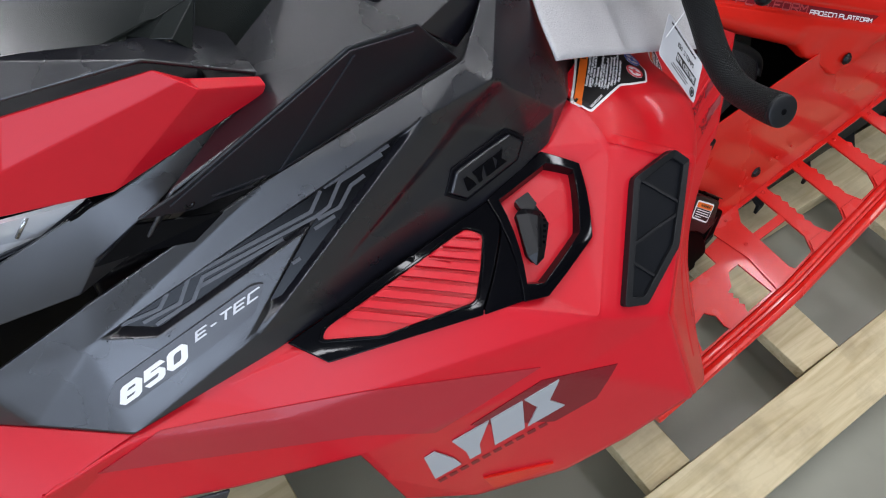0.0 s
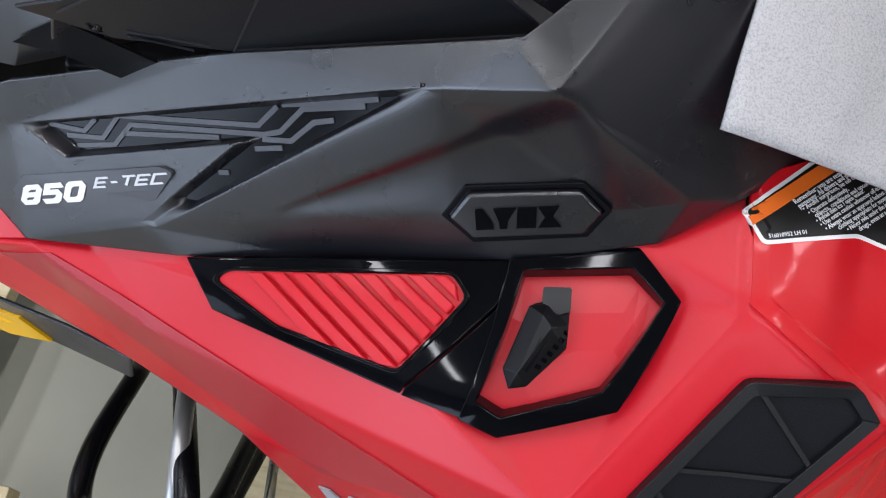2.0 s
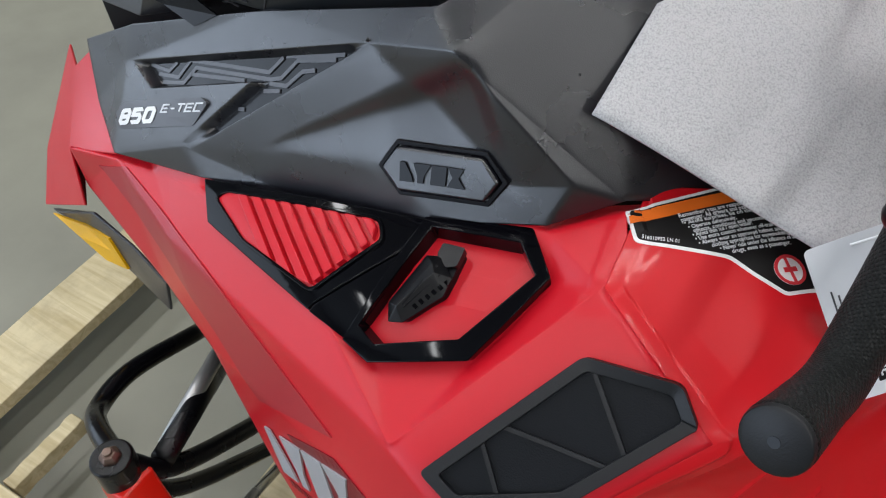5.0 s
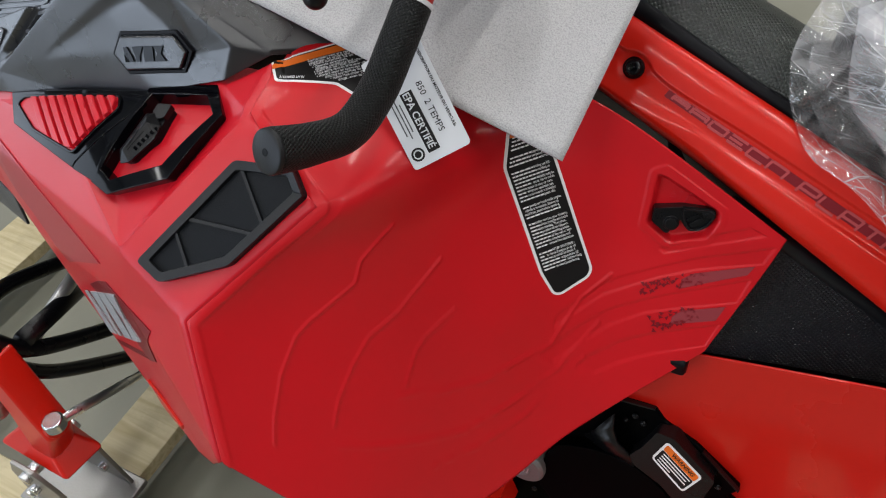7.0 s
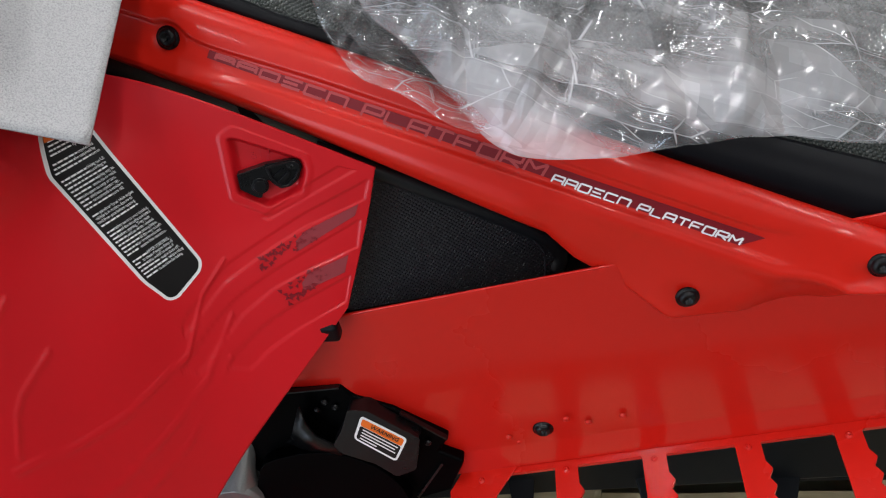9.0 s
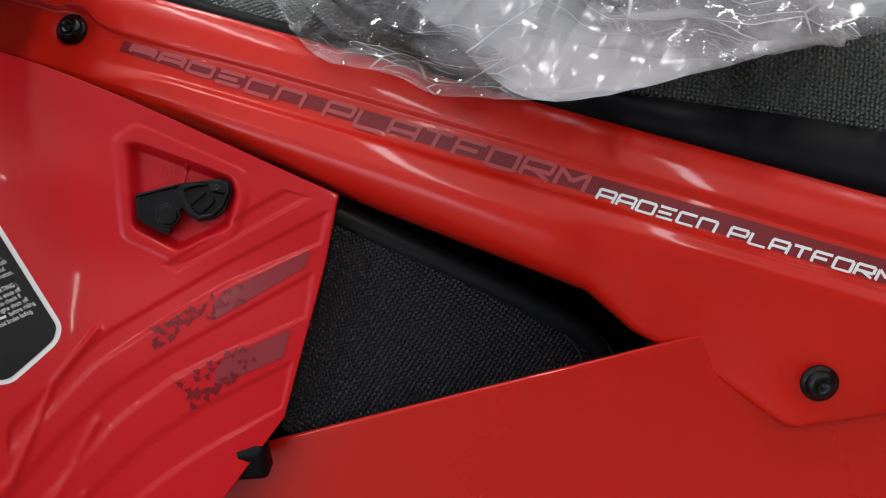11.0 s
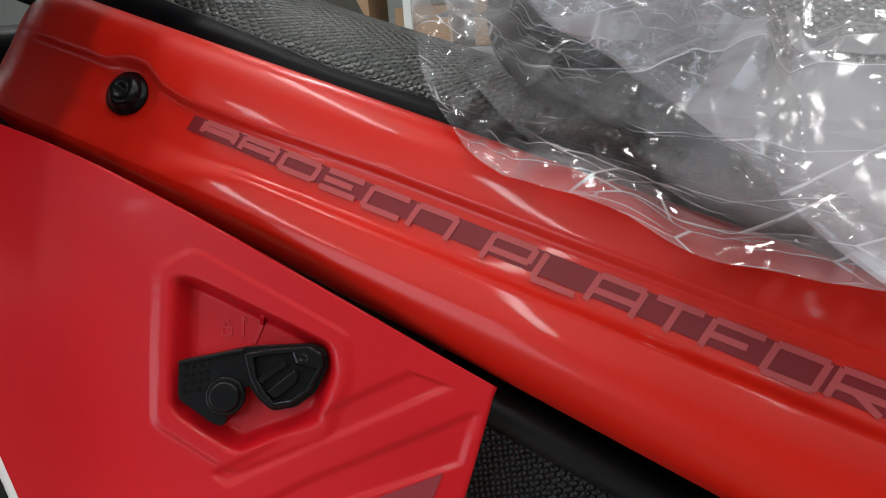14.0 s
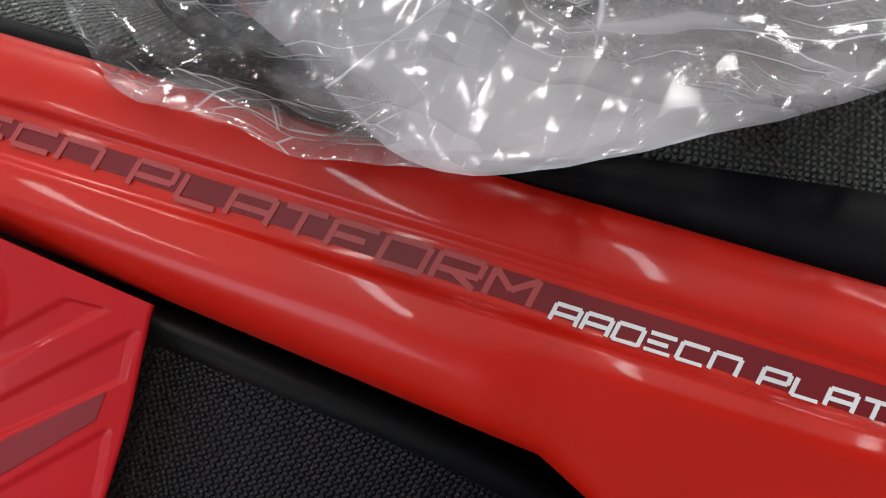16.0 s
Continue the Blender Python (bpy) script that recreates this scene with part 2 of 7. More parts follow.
def film_material(name, thin, thick, glint, ior, rough):
    """Thin clear polythene: see-through, milky where it lies double, creases whitened with painted glints, glossy."""
    m = bpy.data.materials.new(name)
    m.use_nodes = True
    nt = m.node_tree
    nt.nodes.remove(nt.nodes["Principled BSDF"])
    out = nt.nodes["Material Output"]

    def node(kind, **inputs):
        n = nt.nodes.new(kind)
        for k, v in inputs.items():
            n.inputs[k.replace("_", " ")].default_value = v
        return n

    def join(op, a, b):
        n = nt.nodes.new("ShaderNodeMath")
        n.operation = op
        for i, q in enumerate((a, b)):
            if isinstance(q, float):
                n.inputs[i].default_value = q
            else:
                nt.links.new(q, n.inputs[i])
        return n.outputs[0]

    def span_of(value, lo, hi, to_lo, to_hi):
        n = node("ShaderNodeMapRange", From_Min=lo, From_Max=hi, To_Min=to_lo, To_Max=to_hi)
        n.interpolation_type = "SMOOTHSTEP"
        nt.links.new(value, n.inputs["Value"])
        return n.outputs["Result"]

    tc = nt.nodes.new("ShaderNodeTexCoord")

    def grain_of(turn, along, across, detail, warp):
        mp = node("ShaderNodeMapping", Rotation=(0, 0, radians(turn)), Scale=(along, across, 1))
        nt.links.new(tc.outputs["UV"], mp.inputs["Vector"])
        n = node("ShaderNodeTexNoise", Scale=1.0, Detail=detail, Distortion=warp)
        n.noise_dimensions = "2D"
        nt.links.new(mp.outputs["Vector"], n.inputs["Vector"])
        return n.outputs["Fac"]

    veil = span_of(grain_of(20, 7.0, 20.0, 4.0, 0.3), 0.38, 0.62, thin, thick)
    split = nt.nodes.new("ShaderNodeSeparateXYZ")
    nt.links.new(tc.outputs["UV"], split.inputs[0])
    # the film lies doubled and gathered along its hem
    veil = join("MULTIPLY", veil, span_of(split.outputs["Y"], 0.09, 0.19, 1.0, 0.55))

    def cells_of(turn, along, across, feature):
        mp = node("ShaderNodeMapping", Rotation=(0, 0, radians(turn)), Scale=(along, across, 1))
        warp = node("ShaderNodeTexNoise", Scale=14.0, Detail=1.0)
        nt.links.new(tc.outputs["UV"], warp.inputs["Vector"])
        shift = nt.nodes.new("ShaderNodeMixRGB")
        shift.blend_type = "LINEAR_LIGHT"
        shift.inputs[0].default_value = 0.005
        nt.links.new(tc.outputs["UV"], shift.inputs[1])
        nt.links.new(warp.outputs["Color"], shift.inputs[2])
        nt.links.new(shift.outputs[0], mp.inputs["Vector"])
        v = node("ShaderNodeTexVoronoi", Scale=1.0)
        v.voronoi_dimensions, v.feature = "2D", feature
        nt.links.new(mp.outputs["Vector"], v.inputs["Vector"])
        return v.outputs["Distance" if feature == "DISTANCE_TO_EDGE" else "Color"]

    # flat folds, each with its own haze; whitened lines where they meet also paint glints
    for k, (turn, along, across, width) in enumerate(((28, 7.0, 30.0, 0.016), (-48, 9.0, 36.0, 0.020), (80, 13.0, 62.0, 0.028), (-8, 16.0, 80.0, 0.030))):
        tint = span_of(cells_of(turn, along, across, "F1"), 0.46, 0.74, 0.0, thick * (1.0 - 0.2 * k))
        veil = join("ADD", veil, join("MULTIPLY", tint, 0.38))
        where = span_of(grain_of(turn + 50, 9.0, 17.0, 2.0, 0.4), 0.44, 0.66, 0.0, glint)
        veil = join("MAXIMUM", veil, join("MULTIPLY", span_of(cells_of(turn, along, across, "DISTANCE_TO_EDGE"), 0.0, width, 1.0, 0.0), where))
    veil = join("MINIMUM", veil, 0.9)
    clear = node("ShaderNodeBsdfTransparent")
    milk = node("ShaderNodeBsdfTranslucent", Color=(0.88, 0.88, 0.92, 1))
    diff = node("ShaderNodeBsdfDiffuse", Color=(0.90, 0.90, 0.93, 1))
    shine = node("ShaderNodeBsdfGlossy", Roughness=rough)
    half, body, skin = (nt.nodes.new("ShaderNodeMixShader") for _ in range(3))
    half.inputs["Fac"].default_value = 0.7
    nt.links.new(milk.outputs[0], half.inputs[1])
    nt.links.new(diff.outputs[0], half.inputs[2])
    nt.links.new(veil, body.inputs["Fac"])
    nt.links.new(clear.outputs[0], body.inputs[1])
    nt.links.new(half.outputs[0], body.inputs[2])
    gloss = node("ShaderNodeFresnel", IOR=ior)
    nt.links.new(gloss.outputs["Fac"], skin.inputs["Fac"])
    nt.links.new(body.outputs[0], skin.inputs[1])
    nt.links.new(shine.outputs[0], skin.inputs[2])
    nt.links.new(skin.outputs[0], out.inputs["Surface"])
    return m


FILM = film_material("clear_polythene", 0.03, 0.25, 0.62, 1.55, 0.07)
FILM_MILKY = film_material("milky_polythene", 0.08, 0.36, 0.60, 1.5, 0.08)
COVER_BLACK = material("black_wrapping_plastic", (0.003, 0.003, 0.004), 0.15, rough_var=0.05, spec=0.8)


# ---------------------------------------------------------------- building helpers
def thing(name, at, label, category, group="", kind=""):
    ob = new(name)
    ob.empty_display_size = 0.05
    ob.location = at
    return tagged(ob, label, category, group, kind)


def part(name, bm, mat, parent=None, label="", smooth=False, bevel=0.0, seg=2, solid=0.0, angle=25):
    """Links a bmesh, in world metres, as one mesh object under a thing or a part."""
    me = bpy.data.meshes.new(name)
    bm.to_mesh(me)
    bm.free()
    return attach(name, me, mat, parent, label, smooth, bevel, seg, solid, angle)


def attach(name, me, mat, parent=None, label="", smooth=False, bevel=0.0, seg=2, solid=0.0, angle=25):
    me.materials.append(mat)
    if smooth or bevel:
        me.polygons.foreach_set("use_smooth", [True] * len(me.polygons))
    ob = new(name, me)
    if parent is not None:
        bpy.context.view_layer.update()
        ob.parent = parent
        ob.matrix_parent_inverse = parent.matrix_world.inverted()
    if solid:
        s = ob.modifiers.new("thickness", "SOLIDIFY")
        s.thickness, s.offset = solid, -1
    if bevel:
        b = ob.modifiers.new("soft_edges", "BEVEL")
        b.width, b.segments, b.limit_method, b.angle_limit, b.harden_normals = bevel, seg, "ANGLE", radians(angle), True
    if label:
        ob["label"] = label
    return ob


def facets(points, faces, out=(0, -1, 0.5)):
    """A sheet of flat facets; its faces turn towards out."""
    bm = bmesh.new()
    vs = {k: bm.verts.new(p) for k, p in points.items()}
    for f in faces:
        bm.faces.new([vs[k] for k in f])
    bmesh.ops.recalc_face_normals(bm, faces=bm.faces[:])
    if sum((f.normal * f.calc_area() for f in bm.faces), Vector()).dot(Vector(out)) < 0:
        bmesh.ops.reverse_faces(bm, faces=bm.faces[:])
    return bm


def refine(bm, n, rounds):
    """Cuts each facet into n by n small triangles and softens the creases between them as in a moulding."""
    bmesh.ops.triangulate(bm, faces=bm.faces[:], quad_method="BEAUTY")
    pts, index, tris = [], {}, []

    def number(p):
        key = tuple(round(c * 1e5) for c in p)
        if key not in index:
            index[key] = len(pts)
            pts.append(p)
        return index[key]

    for f in bm.faces:
        a, b, c = (v.co for v in f.verts)
        ids = [[number(a + (b - a) * (i / n) + (c - a) * (j / n)) for j in range(n + 1 - i)] for i in range(n + 1)]
        for i in range(n):
            for j in range(n - i):
                tris.append((ids[i][j], ids[i + 1][j], ids[i][j + 1]))
                if j < n - i - 1:
                    tris.append((ids[i + 1][j], ids[i + 1][j + 1], ids[i][j + 1]))
    bm.free()
    bm = bmesh.new()
    vs = [bm.verts.new(p) for p in pts]
    for t in tris:
        if len(set(t)) == 3:
            try:
                bm.faces.new([vs[k] for k in t])
            except ValueError:
                pass
    bmesh.ops.remove_doubles(bm, verts=bm.verts[:], dist=0.0001)
    bmesh.ops.recalc_face_normals(bm, faces=bm.faces[:])
    bm.verts.index_update()
    co = np.array([v.co[:] for v in bm.verts])
    pin = np.array([v.is_boundary for v in bm.verts])
    ij = np.array([(e.verts[0].index, e.verts[1].index) for e in bm.edges])
    deg = np.bincount(ij.ravel(), minlength=len(co))[:, None]
    bm.normal_update()
    nor = np.array([v.normal[:] for v in bm.verts])
    for _ in range(rounds):
        acc = np.zeros_like(co)
        np.add.at(acc, ij[:, 0], co[ij[:, 1]])
        np.add.at(acc, ij[:, 1], co[ij[:, 0]])
        step = (acc / deg - co) * 0.6
        step = nor * (step * nor).sum(1, keepdims=True)
        step[pin] = 0
        co += step
    for v, p in zip(bm.verts, co):
        v.co = p
    return bm


def box(bm, lo, hi, m=None):
    geo = bmesh.ops.create_cube(bm, size=1)["verts"]
    c, s = (Vector(lo) + Vector(hi)) / 2, Vector(hi) - Vector(lo)
    for v in geo:
        v.co = Vector([c[i] + v.co[i] * s[i] for i in range(3)])
        if m:
            v.co = m @ v.co
    return bm


def solid_box(lo, hi, m=None):
    return box(bmesh.new(), lo, hi, m)


def tube(points, radius, sides=16, caps=True, bm=None):
    """A round bar along a line of points; radius is one number or one a point."""
    bm = bm or bmesh.new()
    pts = [Vector(p) for p in points]
    rad = radius if isinstance(radius, (list, tuple)) else [radius] * len(pts)
    rings, side = [], None
    for i, p in enumerate(pts):
        d = (pts[min(i + 1, len(pts) - 1)] - pts[max(i - 1, 0)]).normalized()
        side = (d.orthogonal() if side is None else side - d * side.dot(d)).normalized()
        up = d.cross(side)
        rings.append([bm.verts.new(p + (side * math.cos(a) + up * math.sin(a)) * rad[i]) for a in [2 * math.pi * k / sides for k in range(sides)]])
    uv, along = bm.loops.layers.uv.verify(), 0.0
    for n, (a, b) in enumerate(zip(rings, rings[1:])):
        step = (pts[n + 1] - pts[n]).length
        for k in range(sides):
            f = bm.faces.new((a[k], a[(k + 1) % sides], b[(k + 1) % sides], b[k]))
            for lp, (i, j) in zip(f.loops, ((k, 0), (k + 1, 0), (k + 1, 1), (k, 1))):
                lp[uv].uv = (along + step * j, i * 6.283 / sides * rad[n])
        along += step
    if caps:
        bm.faces.new(rings[0][::-1])
        bm.faces.new(rings[-1])
    bmesh.ops.recalc_face_normals(bm, faces=bm.faces[:])
    return bm


def spline(points, n):
    """A smooth line through the points."""
    p = np.array(points, float)
    p = np.vstack([2 * p[0] - p[1], p, 2 * p[-1] - p[-2]])
    res = []
    for x in np.linspace(0, len(p) - 3 - 1e-9, n):
        i, t = int(x), x - int(x)
        a, b, c, d = p[i:i + 4]
        res.append(0.5 * (2 * b + (c - a) * t + (2 * a - 5 * b + 4 * c - d) * t**2 + (3 * b - a - 3 * c + d) * t**3))
    return np.array(res)


class Face:
    """A flat working plane: a centre, a normal, and the way along which shapes are laid onto the surface behind."""

    def __init__(self, c, n, aim=None):
        self.c, self.n = Vector(c), Vector(n).normalized()
        self.x = (Vector((1, 0, 0)) - self.n * self.n.x).normalized()
        self.y = self.n.cross(self.x)
        self.y = self.y if self.y.z > 0 else -self.y
        self.aim = Vector(aim).normalized() if aim else -self.n

    def at(self, u, v, d=0.0):
        return self.c + self.x * u + self.y * v + self.n * d

    def lay(self, u, v, tree):
        p = self.at(u, v)
        if tree:
            hit, nor, _, _ = tree.ray_cast(p - self.aim * 0.25, self.aim, 0.6)
            if hit:
                return hit, (nor if nor.dot(self.aim) < 0 else -nor)
        return p, self.n


class Smooth(Face):
    """A working plane that lays shapes on a gentle curve through the facets behind it."""

    def settle(self, tree, us, vs):
        rows, far = [], []
        for u in us:
            for v in vs:
                hit, nor, _, _ = tree.ray_cast(self.at(u, v) - self.aim * 0.25, self.aim, 0.6)
                if hit:
                    rows.append(self.terms(u, v))
                    far.append((hit - self.at(u, v)).dot(self.aim))
        self.k = np.linalg.lstsq(np.array(rows), np.array(far), rcond=None)[0]
        return self

    def terms(self, u, v):
        return [1, u, v, u * u, u * v, v * v, u**3 * 4, u * u * v * 4]

    def spot(self, u, v):
        return self.at(u, v) + self.aim * float(np.dot(self.terms(u, v), self.k))

    def lay(self, u, v, tree):
        p = self.spot(u, v)
        n = (self.spot(u + 0.004, v) - p).cross(self.spot(u, v + 0.004) - p).normalized()
        return p, (n if n.dot(self.n) > 0 else -n)


def poly_distance(px, py, poly, closed=True):
    """Distance to the line through poly and, for a closed one, whether each point is inside."""
    d, inside = np.full(px.shape, 9.0), np.zeros(px.shape, bool)
    n = len(poly)
    for i in range(n if closed else n - 1):
        (x0, y0), (x1, y1) = poly[i], poly[(i + 1) % n]
        ex, ey = x1 - x0, y1 - y0
        t = np.clip(((px - x0) * ex + (py - y0) * ey) / (ex * ex + ey * ey), 0, 1)
        d = np.minimum(d, np.hypot(px - x0 - t * ex, py - y0 - t * ey))
        if closed:
            inside ^= ((y0 > py) != (y1 > py)) & (px < (x1 - x0) * (py - y0) / (y1 - y0 + 1e-12) + x0)
    return d, inside


def tree_of(*obs):
    bpy.context.view_layer.update()
    pts, tris = [], []
    for ob in obs:
        ev = ob.evaluated_get(bpy.context.evaluated_depsgraph_get())
        me = ev.to_mesh()
        me.calc_loop_triangles()
        k = len(pts)
        pts += [ob.matrix_world @ v.co for v in me.vertices]
        tris += [tuple(i + k for i in t.vertices) for t in me.loop_triangles]
        ev.to_mesh_clear()
    return BVHTree.FromPolygons(pts, tris, all_triangles=True)


def flat_shape(outlines, cuts=0, size=0.0, weld=False):
    bm = bmesh.new()
    for o in outlines:
        bm.faces.new([bm.verts.new((u, v, 0)) for u, v in o])
    bm.normal_update()
    if weld:
        bmesh.ops.remove_doubles(bm, verts=bm.verts[:], dist=0.00002)
    bmesh.ops.triangulate(bm, faces=bm.faces[:])
    if cuts:
        bmesh.ops.subdivide_edges(bm, edges=bm.edges[:], cuts=cuts, use_grid_fill=True)
    for _ in range(6 if size else 0):
        bmesh.ops.triangulate(bm, faces=bm.faces[:])
        long_ones = [e for e in bm.edges if e.calc_length() > size]
        if not long_ones:
            break
        bmesh.ops.subdivide_edges(bm, edges=long_ones, cuts=1)
    return bm


def ring_shape(outer, inner, cuts=0):
    """A closed band between two outlines with the same number of corners."""
    bm = bmesh.new()
    a, b = ([bm.verts.new((u, v, 0)) for u, v in o] for o in (outer, inner))
    for i in range(len(a)):
        j = (i + 1) % len(a)
        bm.faces.new((a[i], a[j], b[j], b[i]))
    if cuts:
        bmesh.ops.subdivide_edges(bm, edges=bm.edges[:], cuts=cuts, use_grid_fill=True)
    return bm


def raise_on(bm, face, tree, low, high, level=False):
    """Lays a flat shape on a surface and gives it thickness from low to high above it."""
    for f in bm.faces:
        if f.normal.z < 0:
            f.normal_flip()
    bmesh.ops.recalc_face_normals(bm, faces=bm.faces[:])
    base = bm.faces[:]
    if sum(f.normal.z for f in base) < 0:
        bmesh.ops.reverse_faces(bm, faces=base)
    got = bmesh.ops.extrude_face_region(bm, geom=base)
    top = {v for v in got["geom"] if isinstance(v, bmesh.types.BMVert)}
    uv = bm.loops.layers.uv.verify()
    for f in bm.faces:
        for lp in f.loops:
            lp[uv].uv = lp.vert.co.xy
    spots = {v: face.lay(v.co.x, v.co.y, tree) for v in bm.verts}
    if level:
        pts = np.array([tuple(p) for p, _ in spots.values()])
        mid = pts.mean(0)
        nor = Vector(np.linalg.svd(pts - mid)[2][2])
        nor = nor if nor.dot(face.n) > 0 else -nor
        spots = {v: (p - nor * (p - Vector(mid)).dot(nor), nor) for v, (p, _) in spots.items()}
    for v, (p, n) in spots.items():
        v.co = p + n * (high if v in top else low)
    bmesh.ops.delete(bm, geom=[f for f in base if f.is_valid], context="FACES_ONLY")
    bmesh.ops.recalc_face_normals(bm, faces=bm.faces[:])
    return bm


def inset(outline, d):
    """The outline moved inwards by d."""
    p = [Vector(q) for q in outline]
    area = sum(p[i - 1].x * p[i].y - p[i].x * p[i - 1].y for i in range(len(p)))
    sgn, res = (1 if area > 0 else -1), []
    for i in range(len(p)):
        e0, e1 = (p[i] - p[i - 1]).normalized(), (p[(i + 1) % len(p)] - p[i]).normalized()
        n0, n1 = Vector((-e0.y, e0.x)) * sgn, Vector((-e1.y, e1.x)) * sgn
        b = (n0 + n1).normalized()
        res.append(tuple(p[i] + b * (d / max(0.35, b.dot(n0)))))
    return res


def rounded(outline, r, n=4):
    """The outline with its corners rounded off."""
    p, res = [Vector(q) for q in outline], []
    for i in range(len(p)):
        a, b, c = p[i - 1], p[i], p[(i + 1) % len(p)]
        k = min(r, (a - b).length * 0.45, (c - b).length * 0.45)
        s, e = b + (a - b).normalized() * k, b + (c - b).normalized() * k
        for j in range(n + 1):
            t = j / n
            res.append(tuple(s * (1 - t) ** 2 + b * 2 * t * (1 - t) + e * t * t))
    return res


def bar_shape(bars):
    """Straight strokes (u0, v0, u1, v1, width) as one flat shape."""
    quads = []
    for u0, v0, u1, v1, wd in bars:
        d = Vector((u1 - u0, v1 - v0)).normalized() * (wd / 2)
        quads.append([(u0 - d.y, v0 + d.x), (u0 + d.y, v0 - d.x), (u1 + d.y, v1 - d.x), (u1 - d.y, v1 + d.x)])
    return quads


def letters(body, size, u, v, turn=0.0, shear=0.0, stretch=1.0, bold=0.0):
    """Words in the built-in font as a flat shape."""
    cu = bpy.data.curves.new("lettering", "FONT")
    cu.body, cu.size, cu.shear, cu.fill_mode, cu.resolution_u, cu.offset = body, size, shear, "FRONT", 2, bold
    ob = new("lettering", cu)
    bpy.context.view_layer.update()
    me = bpy.data.meshes.new_from_object(ob.evaluated_get(bpy.context.evaluated_depsgraph_get()))
    bpy.data.objects.remove(ob)
    bpy.data.curves.remove(cu)
    bm = bmesh.new()
    bm.from_mesh(me)
    bpy.data.meshes.remove(me)
    m = Matrix.Translation((u, v, 0)) @ Matrix.Rotation(radians(turn), 4, "Z") @ Matrix.Diagonal((stretch, 1, 1, 1))
    bmesh.ops.transform(bm, matrix=m, verts=bm.verts[:])
    bmesh.ops.triangulate(bm, faces=bm.faces[:])
    bmesh.ops.subdivide_edges(bm, edges=[e for e in bm.edges if e.calc_length() > size * 0.35], cuts=1)
    return bm


def print_on(name, bm, face, tree, mat, parent, label="", low=0.0008, high=0.0012):
    return part(name, raise_on(bm, face, tree, low, high), mat, parent, label)


def torx_screw(name, at, out, r, parent, mat=None, washer=True):
    """A round-headed screw with a star socket, on its washer."""
    q = Vector(out).normalized().to_track_quat("Z", "Y").to_matrix().to_4x4()
    m = Matrix.Translation(at) @ q
    bm = bmesh.new()
    prof = [(0.0, 0.10), (0.30, 0.10), (0.34, 0.52), (0.55, 0.50), (0.72, 0.38), (0.80, 0.18), (0.82, 0.12), (1.0, 0.10), (1.0, -0.12)]
    n, rings = 24, []
    for i, (rr, h) in enumerate(prof):
        ring = []
        for k in range(n):
            a = 2 * math.pi * k / n
            star = 1 + (0.16 * math.cos(6 * a) if i in (1, 2) else 0)
            ring.append(bm.verts.new(m @ Vector((rr * r * star * math.cos(a), rr * r * star * math.sin(a), h * r))))
        rings.append(ring)
    for a, b in zip(rings, rings[1:]):
        for k in range(n):
            try:
                bm.faces.new((a[k], b[k], b[(k + 1) % n], a[(k + 1) % n]))
            except ValueError:
                pass
    bmesh.ops.remove_doubles(bm, verts=bm.verts[:], dist=1e-6)
    bmesh.ops.recalc_face_normals(bm, faces=bm.faces[:])
    return part(name, bm, mat or BLACK_STEEL, parent, smooth=True)


# ---------------------------------------------------------------- the hall
def hall():
    f = solid_box((-9, -8, -0.2), (12, 10, 0.0))
    tagged(part("floor", f, CONCRETE), "grey sealed concrete warehouse floor with faint stains", "floor", kind="structure")
    for name, lo, hi in (("wall_front", (-9.2, 1.0, 0), (-9, 10.2, 5.2)), ("wall_front", (-9.2, -8.2, 0), (-9, -7.0, 5.2)), ("wall_front", (-9.2, -7.0, 4.0), (-9, 1.0, 5.2)), ("wall_rear", (12, -8.2, 0), (12.2, 10.2, 5.2)),
                         ("wall_near", (-2, -8.2, 0), (12, -8, 5.2)), ("wall_near", (-9, -8.2, 0), (-8, -8, 5.2)), ("wall_near", (-8, -8.2, 4.0), (-2, -8, 5.2)), ("wall_far", (-9, 10, 0), (12, 10.2, 5.2))):
        tagged(part(name, solid_box(lo, hi), WALL_PAINT), "plain grey painted warehouse wall", "wall", kind="structure")
    tagged(part("ceiling", solid_box((-9.2, -8.2, 5.2), (12.2, 10.2, 5.4)), CEILING_PAINT), "grey sheet-metal warehouse ceiling with strip lights", "ceiling", kind="structure")


hall()

# ---------------------------------------------------------------- the pallet under the sled
def plank(lo, hi, name="board", parent=None, seed=0):
    """A rough-sawn board with slightly uneven faces."""
    rnd = random.Random(seed)
    bm = solid_box(lo, hi)
    size = Vector(hi) - Vector(lo)
    ax = max(range(3), key=lambda i: size[i])
    long_edges = [e for e in bm.edges if abs((e.verts[0].co - e.verts[1].co)[ax]) > size[ax] * 0.9]
    bmesh.ops.subdivide_edges(bm, edges=long_edges, cuts=9)
    for v in bm.verts:
        v.co += Vector([0 if i == ax else rnd.uniform(-0.0016, 0.0016) for i in range(3)])
    return part(name, bm, WOOD, parent, bevel=0.003, seg=1)


